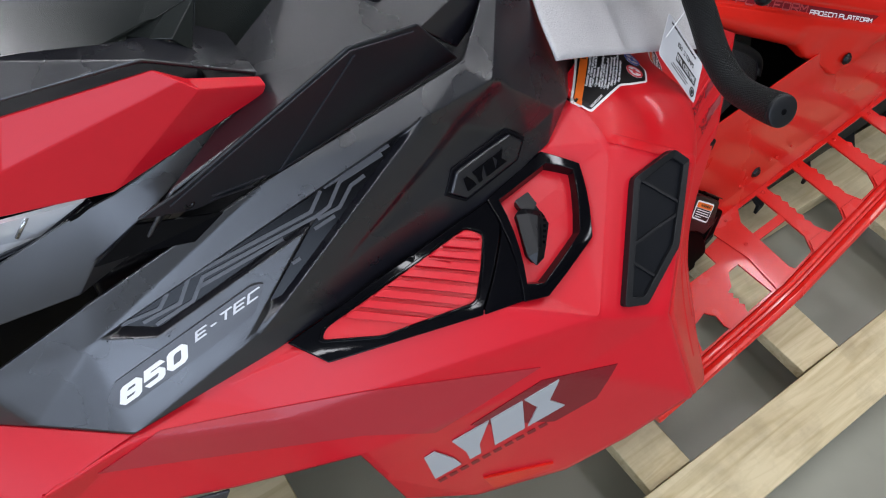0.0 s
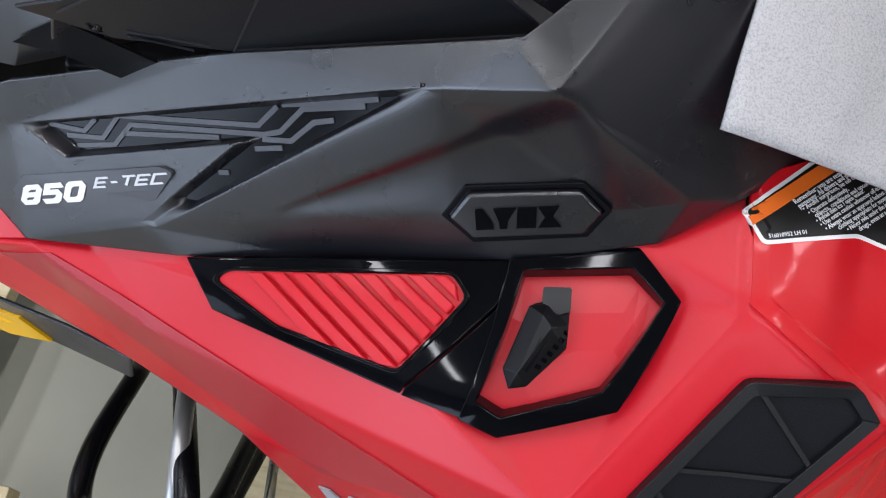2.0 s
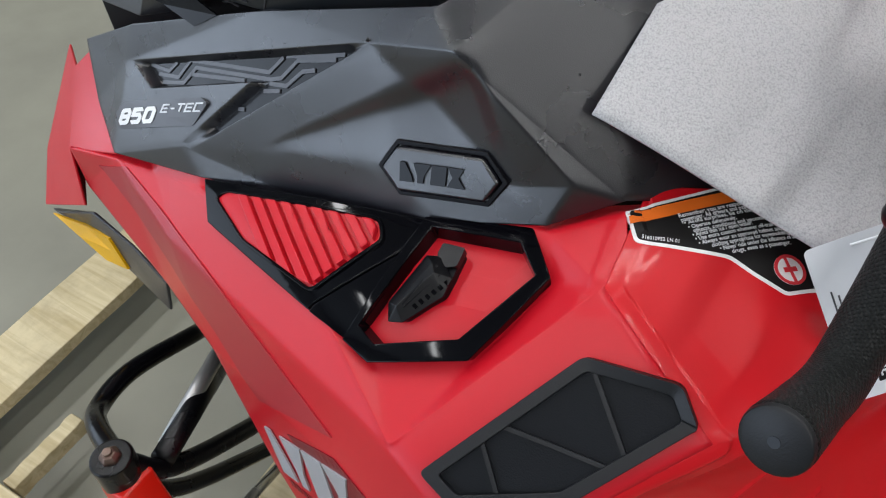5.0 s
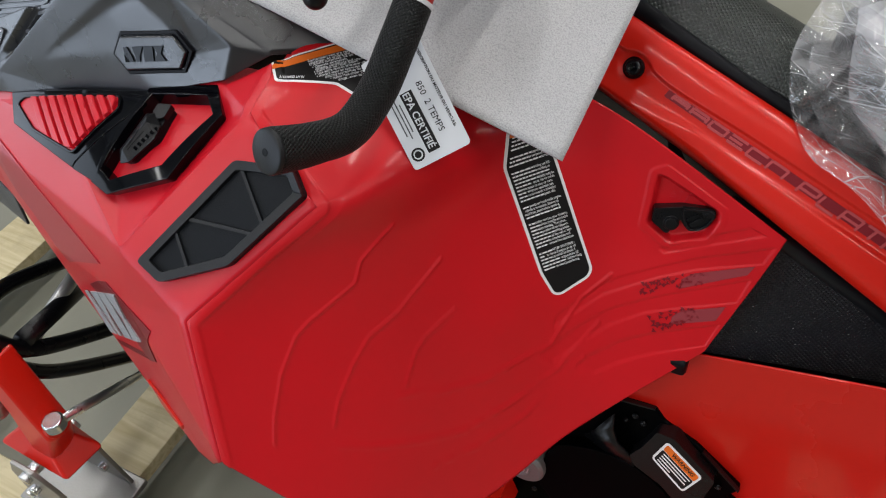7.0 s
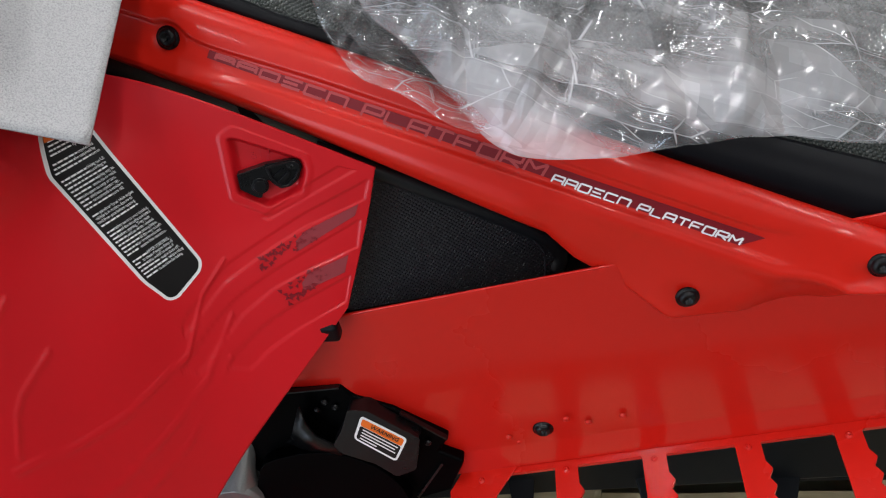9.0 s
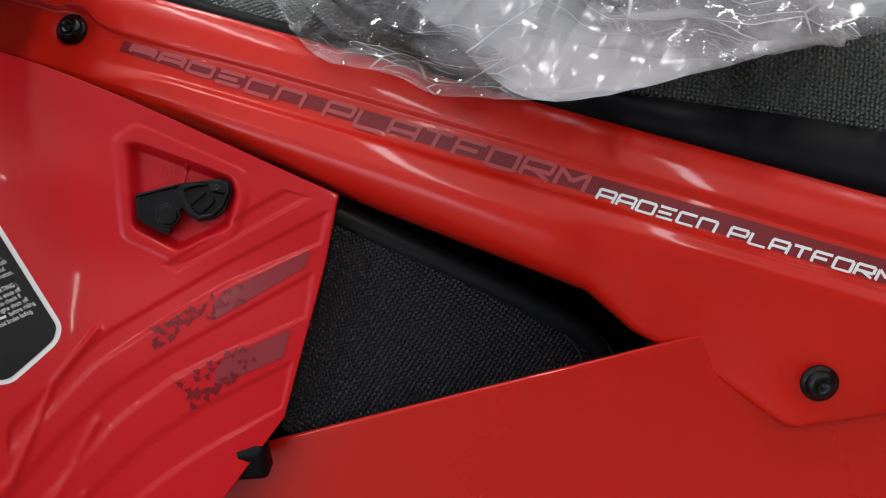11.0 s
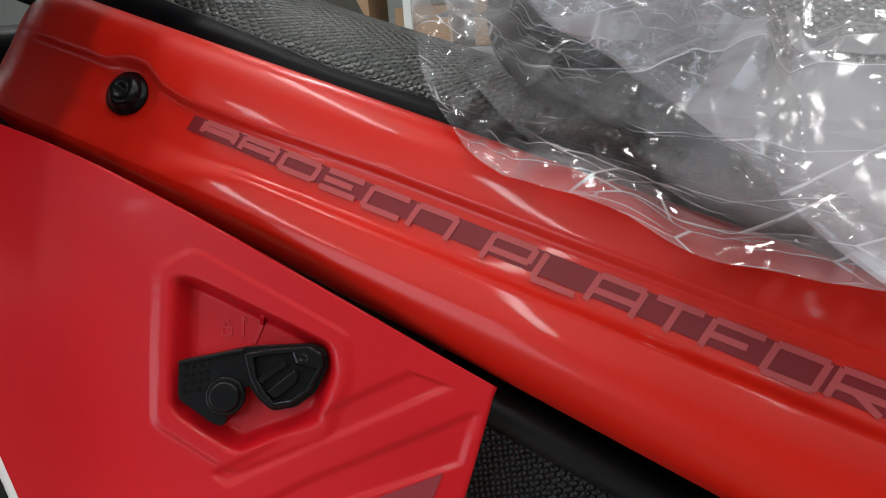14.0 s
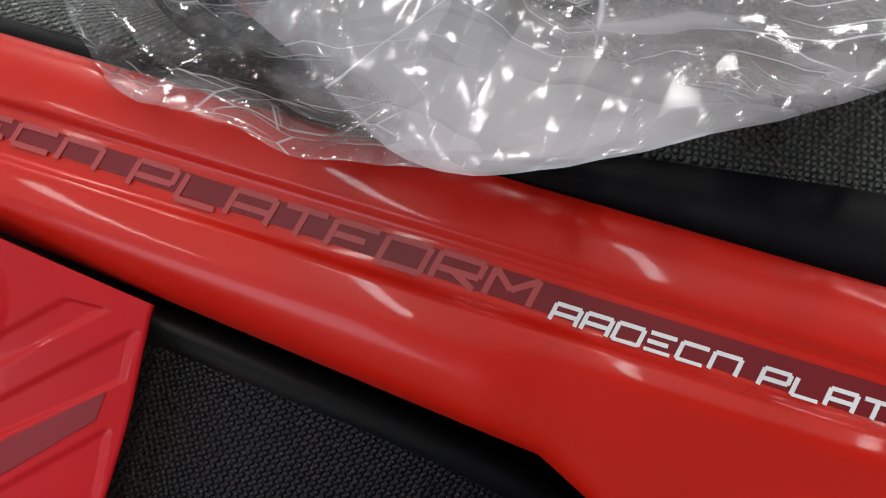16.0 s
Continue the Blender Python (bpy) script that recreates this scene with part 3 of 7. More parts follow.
def pallet():
    p = thing("shipping_pallet", (0.5, 0.6, 0), "rough pale softwood shipping pallet under the snowmobile", "pallet")
    plank((-0.75, -0.005, 0.03), (2.9, 0.135, 0.135), "stringer", p, 1)
    plank((-0.75, 1.25, 0.03), (2.9, 1.37, 0.135), "stringer", p, 2)
    for k, (a, b) in enumerate(((-0.70, -0.55), (0.02, 0.15), (0.755, 0.875), (1.255, 1.39), (1.80, 1.93), (2.4, 2.53))):
        plank((a, 0.138, 0.085), (b, 1.247, 0.118), "board", p, 10 + k)
    plank((0.95, 0.48, 0.02), (2.9, 0.585, 0.083), "stringer", p, 3)
    plank((-0.42, 0.14, 0.06), (-0.385, 0.31, 0.1), "block", p, 30)
    return p


pallet()

# ---------------------------------------------------------------- the snowmobile
sled = thing("snowmobile", (0.9, 0.7, 0.12), "red and black snowmobile parked on a wooden pallet, parts still wrapped", "snowmobile")

# red side panel: shelf round the vent, pad ledge and upright side
SIDE_PTS = {
    "a": (-0.139, 0.436, 0.815), "b": (-0.033, 0.430, 0.842), "c": (0.076, 0.421, 0.868), "d": (0.137, 0.414, 0.888),
    "ml": (0.187, 0.394, 0.896), "e": (0.294, 0.424, 0.916), "mr": (0.383, 0.397, 0.958), "f": (0.431, 0.428, 0.955), "g": (0.528, 0.443, 0.982),
    "mb": (0.352, 0.338, 0.908), "rb": (0.433, 0.316, 0.893), "rr": (0.516, 0.340, 0.922), "rt": (0.551, 0.408, 0.964),
    "h": (0.583, 0.470, 1.006), "i": (0.594, 0.402, 0.990), "k": (0.481, 0.258, 0.877),
    "l": (0.587, 0.225, 0.838), "m": (0.705, 0.345, 0.942), "n": (0.039, 0.381, 0.699), "o": (0.181, 0.322, 0.727), "p": (0.210, 0.311, 0.632), "x1": (0.455, 0.2426, 0.789),
    "p2": (0.243, 0.299, 0.522), "q2": (0.350, 0.256, 0.470), "q": (0.478, 0.205, 0.500), "qr": (0.556, 0.178, 0.575), "r": (0.630, 0.153, 0.682),
    "a2": (-0.15, 0.44, 0.74), "i2": (0.592, 0.451, 1.002),
    "c1": (0.046, 0.4245, 0.859), "V": (0.1174, 0.3669, 0.8305),
    "b2": (-0.02, 0.470, 0.848), "c2": (0.076, 0.47, 0.92), "d2": (0.137, 0.47, 0.94), "e2": (0.294, 0.47, 0.965), "f2": (0.431, 0.47, 0.985), "g2": (0.54, 0.500, 0.965), "h2": (0.60, 0.525, 0.975),
}
SIDE_FACES = ["cd ml", "d e ml", "e mr ml", "e f mr", "f g rt mr", "ml mr mb", "mr rt rr", "mr rr mb", "mb rr rb", "c1 c ml V", "ml mb V", "mb k V", "mb rb k", "rb rr k", "rr i k", "rr rt i", "g i rt", "g h i",
              "i m l k", "h i2 i", "d e e2 d2", "e f f2 e2", "f g g2 f2", "g h h2 g2", "b c1 c c2 b2", "c d d2 c2", "a b b2", "b c1 V", "a b V n a2", "V o n", "V k x1 o", "k l x1", "x1 l r qr q", "o x1 q q2 p2 p"]


def names_of(text):
    res = []
    for w in text.split():
        res += [w] if w in SIDE_PTS else list(w)
    return res


RINGF = Face((0.382, 0.377, 0.932), (-0.122, -0.616, 0.778), (-0.28, 0.53, -0.80))
VENT_OUT = [(-0.228, 0.012), (-0.075, 0.036), (0.050, 0.055), (0.145, 0.079), (0.174, 0.046), (0.134, -0.037), (0.050, -0.074), (-0.030, -0.0592), (-0.198, -0.028)]
VENTF = Smooth(RINGF.c, RINGF.n, RINGF.aim)


def sink_vent(bm):
    """Settles the vent's seat on the panel and presses the panel down under it."""
    VENTF.settle(BVHTree.FromBMesh(bm), np.linspace(-0.22, 0.16, 21), np.linspace(-0.06, 0.06, 12))
    poly = inset(VENT_OUT, 0.004)
    for v in bm.verts:
        q = v.co - VENTF.c
        q = q - VENTF.aim * (q.dot(VENTF.n) / VENTF.aim.dot(VENTF.n))
        d, ins = poly_distance(np.array([q.dot(VENTF.x)]), np.array([q.dot(VENTF.y)]), poly)
        if ins[0] and abs((v.co - VENTF.c).dot(VENTF.n)) < 0.12:
            p, n = VENTF.lay(q.dot(VENTF.x), q.dot(VENTF.y), None)
            v.co = p - n * 0.013
    return bm


side_panel = part("side_panel", sink_vent(refine(facets(SIDE_PTS, [names_of(t) for t in SIDE_FACES], (-0.2, -0.9, 0.4)), 28, 5)), RED, sled, "red moulded side panel", smooth=True, solid=0.004)
SIDE_TREE = tree_of(side_panel)


# red knee panel: one swept sheet with raised contour lines, a latch pocket and sunk bars
def patch(net, nu, nv):
    net = np.array(net, float)
    rows = np.array([spline(c, nv) for c in net])
    res = np.array([spline(rows[:, j], nu) for j in range(nv)])
    seam = np.array(net[0])
    t = np.linspace(0, len(seam) - 1, nv)
    line = np.stack([np.interp(t, range(len(seam)), seam[:, k]) for k in range(3)], 1)
    fade = np.clip(1 - np.linspace(0, 1, nu) / 0.08, 0, 1)[None, :, None]
    return res * (1 - fade) + (res - res[:, :1] + line[:, None]) * fade


KNEE_NET = [
    [(0.590, 0.500, 1.012), (0.594, 0.402, 0.990), (0.705, 0.345, 0.942), (0.645, 0.285, 0.890), (0.587, 0.225, 0.838), (0.630, 0.153, 0.682)],
    [(0.700, 0.555, 1.002), (0.700, 0.482, 0.995), (0.775, 0.425, 0.955), (0.740, 0.370, 0.870), (0.715, 0.285, 0.750), (0.750, 0.190, 0.560)],
    [(0.815, 0.598, 0.966), (0.815, 0.565, 0.945), (0.838, 0.535, 0.905), (0.838, 0.495, 0.850), (0.850, 0.410, 0.715), (0.860, 0.290, 0.490)],
    [(0.935, 0.602, 0.928), (0.938, 0.590, 0.895), (0.948, 0.575, 0.855), (0.950, 0.550, 0.795), (0.940, 0.500, 0.720), (0.960, 0.420, 0.555)],
    [(1.136, 0.593, 0.816), (1.134, 0.590, 0.811), (1.130, 0.583, 0.797), (1.120, 0.569, 0.765), (1.104, 0.545, 0.722), (1.086, 0.519, 0.674)],
]
KNEE = Face((0.975, 0.562, 0.806), (0.258, -0.895, 0.363), (-0.10, 0.90, -0.42))


POCKET = rounded([(0.014, 0.068), (0.022, 0.067), (0.085, 0.038), (0.087, 0.027), (0.079, 0.004), (0.042, -0.010), (0.014, 0.008)], 0.004)
POCKET_RIM = rounded([(0.004, 0.073), (0.021, 0.083), (0.094, 0.044), (0.096, 0.026), (0.085, -0.004), (0.042, -0.021), (0.004, 0.001)], 0.005)
BARS = [
    [(0.123, 0.027), (0.140, 0.021), (0.087, -0.0035), (0.039, -0.026), (0.0325, -0.0215), (0.0485, -0.013), (0.093, 0.013)],
    [(0.153, 0.0097), (0.077, -0.023), (0.031, -0.046), (-0.008, -0.0655), (-0.027, -0.079), (-0.072, -0.123), (-0.0726, -0.138), (-0.044, -0.112), (-0.020, -0.089), (0.035, -0.058), (0.077, -0.038), (0.1455, -0.0134)],
    [(0.138, -0.0354), (0.093, -0.056), (0.034, -0.083), (-0.0086, -0.106), (-0.042, -0.134), (-0.072, -0.164), (-0.0825, -0.175), (-0.065, -0.186), (-0.052, -0.173), (-0.006, -0.128), (0.033, -0.103), (0.0745, -0.0865), (0.1306, -0.067)],
    [(0.118, -0.099), (0.0476, -0.127), (0.0125, -0.146), (-0.0295, -0.179), (-0.0385, -0.188), (-0.012, -0.197), (0.015, -0.177), (0.055, -0.154), (0.1086, -0.131)],
]
RIDGES = [
    [(0.276, 0.56), (0.243, 0.623), (0.251, 0.667), (0.197, 0.742), (0.184, 0.767), (0.167, 0.83), (0.142, 0.893), (0.13, 0.931)],
    [(0.397, 0.667), (0.356, 0.717), (0.343, 0.736), (0.305, 0.767), (0.285, 0.805), (0.264, 0.849), (0.251, 0.881)],
    [(0.36, 0.849), (0.439, 0.855), (0.515, 0.855), (0.594, 0.849), (0.678, 0.855), (0.741, 0.792), (0.787, 0.73)],
    [(0.255, 0.906), (0.326, 0.906), (0.397, 0.906), (0.481, 0.906), (0.598, 0.899), (0.703, 0.893), (0.787, 0.843)],
    [(0.435, 0.755), (0.393, 0.780), (0.381, 0.799), (0.368, 0.836)],
    [(0.427, 0.937), (0.506, 0.931), (0.632, 0.925), (0.762, 0.893)],
]


def knee_panel():
    nu, nv = 420, 250
    g = patch(KNEE_NET, nu, nv)
    du, dv = np.gradient(g, axis=1), np.gradient(g, axis=0)
    nor = np.cross(du, dv)
    nor /= np.linalg.norm(nor, axis=2, keepdims=True)
    nor *= np.sign(-nor[..., 1:2])
    off = g - np.array(KNEE.c)
    px, py = off @ np.array(KNEE.x), off @ np.array(KNEE.y)
    push = np.zeros(px.shape)
    d, inside = poly_distance(px, py, POCKET_RIM)
    sd = np.where(inside, d, -d)
    push += 0.0010 * np.clip(sd / 0.002 + 0.5, 0, 1)
    d, inside = poly_distance(px, py, POCKET)
    sd = np.where(inside, d, -d)
    s = np.clip((sd + 0.003) / 0.008, 0, 1)
    push -= 0.011 * s * s * (3 - 2 * s)
    for b in BARS:
        d, inside = poly_distance(px, py, b)
        push -= 0.0013 * np.clip(np.where(inside, d, -d) / 0.0016 + 0.5, 0, 1)
    for line in RIDGES:
        ij = [(min(int(u * (nu - 1)), nu - 1), min(int(v * (nv - 1)), nv - 1)) for u, v in line]
        pts = np.array([g[j, i] for i, j in ij])
        best = np.full(px.shape, 9.0)
        for a, b in zip(pts, pts[1:]):
            e = b - a
            t = np.clip(((g - a) @ e) / (e @ e), 0, 1)
            best = np.minimum(best, np.linalg.norm(g - a - t[..., None] * e, axis=2))
        push += 0.0022 * np.exp(-((best / 0.0018) ** 2))
    g = g + nor * push[..., None]
    faces = [(j * nu + i, j * nu + i + 1, (j + 1) * nu + i + 1, (j + 1) * nu + i) for j in range(nv - 1) for i in range(nu - 1)]
    me = bpy.data.meshes.new("knee_panel")
    me.from_pydata(g.reshape(-1, 3).tolist(), [], faces)
    me.update()
    if me.polygons[nu * 60].normal.y > 0:
        me.flip_normals()
    return attach("knee_panel", me, RED_KNEE, sled, "red moulded knee panel with raised contour lines", smooth=True, solid=0.004)


knee_panel_ob = knee_panel()


def soften_seam(obs, line, reach, rounds):
    """Eases both panels into one another along their common line."""
    pts = [Vector(p) for p in line]

    def away(p):
        best = 9.0
        for a, b in zip(pts, pts[1:]):
            e = b - a
            k = min(1.0, max(0.0, (p - a).dot(e) / e.dot(e)))
            best = min(best, (p - a - e * k).length)
        return best

    near = [[(v.index, away(v.co)) for v in ob.data.vertices if away(v.co) < reach * 1.7] for ob in obs]
    for _ in range(rounds):
        trees = []
        for ob, ids in zip(obs, near):
            t = KDTree(len(ids))
            for i, _d in ids:
                t.insert(ob.data.vertices[i].co, i)
            t.balance()
            trees.append(t)
        moves = []
        for ob, ids in zip(obs, near):
            for i, d in ids:
                if d < reach:
                    p, means = ob.data.vertices[i].co, []
                    for t in trees:
                        got = t.find_range(p, 0.013)
                        if got:
                            means.append(sum((g[0] for g in got), Vector()) / len(got))
                    m = sum(means, Vector()) / len(means)
                    n = Vector((0.12, -0.76, 0.64)).normalized()
                    moves.append((ob, i, p + n * (m - p).dot(n) * 0.7 * (1 - d / reach)))
        for ob, i, p in moves:
            ob.data.vertices[i].co = p
    for ob in obs:
        ob.data.update()


soften_seam((side_panel, knee_panel_ob), KNEE_NET[0], 0.024, 3)
KNEE_TREE = tree_of(knee_panel_ob)
SIDE_TREE = tree_of(side_panel)


# black hood side
HOOD_PTS = {
    "A": (-0.033, 0.432, 0.852), "C": (0.137, 0.417, 0.897), "M": (0.294, 0.424, 0.922), "N": (0.431, 0.426, 0.962), "D": (0.528, 0.443, 0.988),
    "E": (0.541, 0.458, 1.026), "F": (0.437, 0.460, 1.114), "G": (0.411, 0.482, 1.135), "T": (0.198, 0.502, 1.065), "S": (-0.014, 0.508, 0.990),
    "B": (-0.138, 0.522, 0.928), "Q": (-0.1115, 0.4862, 0.8672), "P": (-0.158, 0.521, 0.868), "R": (-0.205, 0.557, 0.874), "z": (-0.028, 0.494, 0.944), "t": (0.354, 0.467, 1.093), "b": (0.110, 0.428, 0.922), "e": (0.372, 0.439, 1.000), "r": (0.487, 0.451, 1.010),
    "H": (0.525, 0.58, 1.20), "I": (0.72, 0.60, 0.97), "J": (0.58, 0.475, 1.012),
}
HOOD_FACES = ["ACbz", "AzQ", "QzB", "QBP", "PBR", "BzS", "CMeb", "MNe", "NDre", "DEr", "EFr", "ret", "rFt", "zSTt", "zbt", "bet", "tFGT", "FEJ", "FJIH", "FHG", "DJE"]
GRAF = Face((0.1453, 0.463, 0.9863), (-0.2778, -0.7716, 0.5723))
GR_OUT = [(-0.172, -0.011), (0.217, 0.091), (-0.024, -0.073), (-0.038, -0.070), (0.062, 0.020), (-0.119, -0.031)]
GR_IN = [(-0.148, -0.009), (0.189, 0.077), (0.013, -0.041), (0.001, -0.042), (0.080, 0.0275), (-0.114, -0.0255)]
HOOD_FIRST = []


def press_scoop(bm):
    """Presses the long scoop, widening to the rear, into the hood side."""
    c, n, aim = HOOD.c, HOOD.n, HOOD.aim
    tip, end, low = Vector((-0.0366, -0.0316)), Vector((0.1637, 0.1164)), Vector((0.1646, 0.0818))
    run = end - tip
    span_ = run.length
    run.normalize()
    down = Vector((run.y, -run.x))
    wide = (low - end).dot(down)
    for v in bm.verts:
        q = v.co - c
        h = q.dot(n)
        q = q - aim * (h / aim.dot(n))
        p = Vector((q.dot(HOOD.x), q.dot(HOOD.y))) - tip
        s = p.dot(run) / span_
        if abs(h) > 0.07 or s <= 0 or s > 1.1:
            continue
        f = p.dot(down) / (wide * max(s, 0.12))
        if f <= 0 or f >= 4.5:
            continue
        k = min(1.0, f)
        k = k * k * (3 - 2 * k)
        if f > 1:
            e = (f - 1) / 3.5
            k = 1 - e * e * (3 - 2 * e)
        g = min(1.0, max(0.0, (s - 1.0) / 0.1))
        v.co -= n * (0.0075 * min(1.0, s * 1.15) * k * (1 - g * g * (3 - 2 * g)))
    return bm


def sink_graphic(bm):
    """Presses the graphic's recess into the hood, with sloping walls between its two outlines."""
    def place(points):
        q = np.array([tuple(p) for p in points]) - np.array(GRAF.c)
        u, w = q @ np.array(GRAF.x), q @ np.array(GRAF.y)
        return poly_distance(u, w, GR_OUT), poly_distance(u, w, GR_IN), q @ np.array(GRAF.n)

    for size in (0.006, 0.004, 0.0026, 0.0018):
        edges = [e for e in bm.edges if e.calc_length() > size]
        (d, ins), (d2, ins2), h = place([(e.verts[0].co + e.verts[1].co) / 2 for e in edges])
        bmesh.ops.subdivide_edges(bm, edges=[e for e, a, i, b, i2, k in zip(edges, d, ins, d2, ins2, h) if abs(k) < 0.05 and (a < 0.005 or (i and not i2) or b < 0.003)], cuts=1)
        bmesh.ops.triangulate(bm, faces=bm.faces[:])
    bmesh.ops.dissolve_degenerate(bm, dist=0.0002, edges=bm.edges[:])
    HOOD_FIRST.append(BVHTree.FromBMesh(bm))
    verts = bm.verts[:]
    (d, ins), (d2, ins2), h = place([v.co for v in verts])
    for v, a, i, b, i2, k in zip(verts, d, ins, d2, ins2, h):
        if i and abs(k) < 0.05:
            f = 1.0 if i2 else a / (a + b + 1e-9)
            f = 0.65 * f + 0.35 * f * f * (3 - 2 * f)
            v.co -= GRAF.n * (k + 0.0135) * f
    return bm


HOOD = Face((0.26, 0.452, 0.981), (-0.089, -0.947, 0.309), (-0.358, 0.607, -0.709))
hood_side = part("hood_side", sink_graphic(press_scoop(refine(facets(HOOD_PTS, HOOD_FACES, (-0.1, -0.95, 0.3)), 32, 7))), HOOD_BLACK, sled, "matt black hood side cover", smooth=True, solid=0.004)
HOOD_TREE = tree_of(hood_side)
HOODE = Face((0.26, 0.452, 0.981), (-0.089, -0.947, 0.309), (-0.206, 0.589, -0.781))
HOODB = Face((0.26, 0.452, 0.981), (-0.089, -0.947, 0.309), (-0.624, 0.433, -0.65))
PAD = Face((0.612, 0.311, 0.912), (0.018, -0.699, 0.715))

# vent surround, ribbed insert and latch
WELL = [(0.058, 0.0483), (0.139, 0.063), (0.1609, 0.0433), (0.1198, -0.0251), (0.0496, -0.0578), (0.0297, -0.0497)]
vent = part("vent_surround", raise_on(ring_shape([(0.047, 0.0545)] + VENT_OUT[3:7] + [(0.019, -0.0665)], WELL, 4), VENTF, SIDE_TREE, -0.014, 0.0105), BLACK_GLOSS, side_panel, "glossy black vent surround", bevel=0.003, seg=4)
part("bridge", raise_on(flat_shape([[(0.0515, 0.0545), (0.056, 0.047), (0.031, -0.048), (0.022, -0.0665), (-0.028, -0.0596), (-0.0252, -0.0525), (0.0418, 0.0232)]], 0, 0.014), VENTF, SIDE_TREE, -0.012, 0.0066), BLACK_GLOSS, vent, bevel=0.0012, seg=2, angle=50)
INS = [(-0.195, -0.001), (-0.185, 0.0078), (0.003, 0.0368), (0.0145, 0.0225), (-0.0335, -0.0408), (-0.137, -0.0268)]
INS_ROUND = rounded(INS, 0.006, 3)
FRAME = [VENT_OUT[0], VENT_OUT[1], (0.0498, 0.0552), (0.0402, 0.0236), (-0.0265, -0.0520), (-0.0292, -0.0594), VENT_OUT[8]]
part("insert_frame", raise_on(flat_shape([FRAME], 0, 0.014), VENTF, SIDE_TREE, -0.012, 0.0062), BLACK_GLOSS, side_panel, "glossy black insert frame", bevel=0.003, seg=4, angle=50)
# thin rim added round the insert only to catch an edge highlight
part("highlight_rim", raise_on(ring_shape(rounded(inset(INS, -0.0035), 0.008, 3), INS_ROUND, 1), VENTF, SIDE_TREE, 0.004, 0.0094), BLACK_GLOSS, side_panel, "glossy black rim added for an edge highlight", bevel=0.0012, seg=3, angle=50)
part("vent_insert", raise_on(flat_shape([INS_ROUND], 0, 0.012), VENTF, SIDE_TREE, 0.0, 0.0068), RED, side_panel, "red ribbed vent insert")


def vent_ribs():
    """Slanted louvre ribs across the insert."""
    poly = inset(INS, 0.0012)
    for k in range(11):
        u = -0.232 + k * 0.0232
        cut = []
        for du in (0.0, 0.0160):
            a, b = Vector((u + du, 0.055)), Vector((u + du + 0.164, -0.055))
            hits = []
            for i in range(len(poly)):
                p, q = Vector(poly[i - 1]), Vector(poly[i])
                d, e = b - a, q - p
                den = d.x * e.y - d.y * e.x
                if abs(den) < 1e-9:
                    continue
                t = ((p.x - a.x) * e.y - (p.y - a.y) * e.x) / den
                s = ((p.x - a.x) * d.y - (p.y - a.y) * d.x) / den
                if 0 <= s <= 1:
                    hits.append(a + d * t)
            hits.sort(key=lambda h: -h.y)
            cut.append(hits)
        if all(len(c) >= 2 and (c[0] - c[-1]).length > 0.006 for c in cut):
            q = [cut[0][0], cut[1][0], cut[1][-1], cut[0][-1]]
            part("rib", raise_on(flat_shape([[tuple(v) for v in q]], 0, 0.014), VENTF, SIDE_TREE, 0.004, 0.0132), RED, side_panel, bevel=0.0025, seg=3)


vent_ribs()
part("latch_well", raise_on(flat_shape([inset(WELL, -0.001)], 2), VENTF, SIDE_TREE, -0.012, -0.0065), RED, side_panel, "red latch well")
latch = part("latch_lever", raise_on(flat_shape([rounded([(0.0525, -0.035), (0.0475, -0.022), (0.064, 0.027), (0.074, 0.031), (0.074, 0.040), (0.093, 0.042), (0.092, 0.017), (0.090, 0.001), (0.065, -0.031)], 0.003)], 0), VENTF, SIDE_TREE, -0.008, 0.0035), BLACK_FLAT, side_panel, "black pull latch", bevel=0.0015, seg=2)
# faceted blade with a raised spine and a pointed tip
BL = {"tip": (0.0515, -0.0375, 0.004), "a": (0.0455, -0.022, 0.006), "b": (0.0625, 0.028, 0.007), "c": (0.077, 0.032, 0.007), "d": (0.0928, 0.018, 0.006), "e": (0.092, 0.001, 0.005), "f": (0.065, -0.033, 0.004), "s1": (0.058, -0.021, 0.013), "s2": (0.0805, 0.017, 0.016), "s3": (0.074, 0.024, 0.014)}
latch_blade = part("latch_blade", facets({n: VENTF.spot(u, v) + VENTF.n * h for n, (u, v, h) in BL.items()}, [("tip", "a", "s1"), ("a", "b", "s3", "s1"), ("b", "c", "s3"), ("c", "d", "s2", "s3"), ("d", "e", "s2"), ("e", "f", "s1", "s2"), ("s1", "s3", "s2"), ("f", "tip", "s1")], VENTF.n), LATCH_BLACK, latch, bevel=0.0008, solid=0.005, angle=10)
BLADE_TREE = tree_of(latch_blade)
part("latch_tab", raise_on(flat_shape([rounded([(0.0715, 0.029), (0.0725, 0.040), (0.0938, 0.043), (0.0930, 0.026), (0.084, 0.022)], 0.002)], 0), VENTF, SIDE_TREE, 0.0, 0.0075), LATCH_BLACK, latch, bevel=0.0015)
for k in range(6):
    u, v = 0.0660 + k * 0.0038, -0.0165 + k * 0.0056
    part("tooth", raise_on(flat_shape([[(u, v), (u + 0.0042, v - 0.0016), (u + 0.0056, v + 0.0014), (u + 0.0014, v + 0.0030)]]), RINGF, BLADE_TREE, 0.0, 0.0009), BLACK_GLOSS, latch)
part("spine_line", raise_on(flat_shape(bar_shape([(0.0575, -0.019, 0.0735, 0.022, 0.0014), (0.0595, -0.0205, 0.0795, 0.016, 0.0014)]), 1), RINGF, BLADE_TREE, 0.0, 0.0008), BLACK_FLAT, latch)

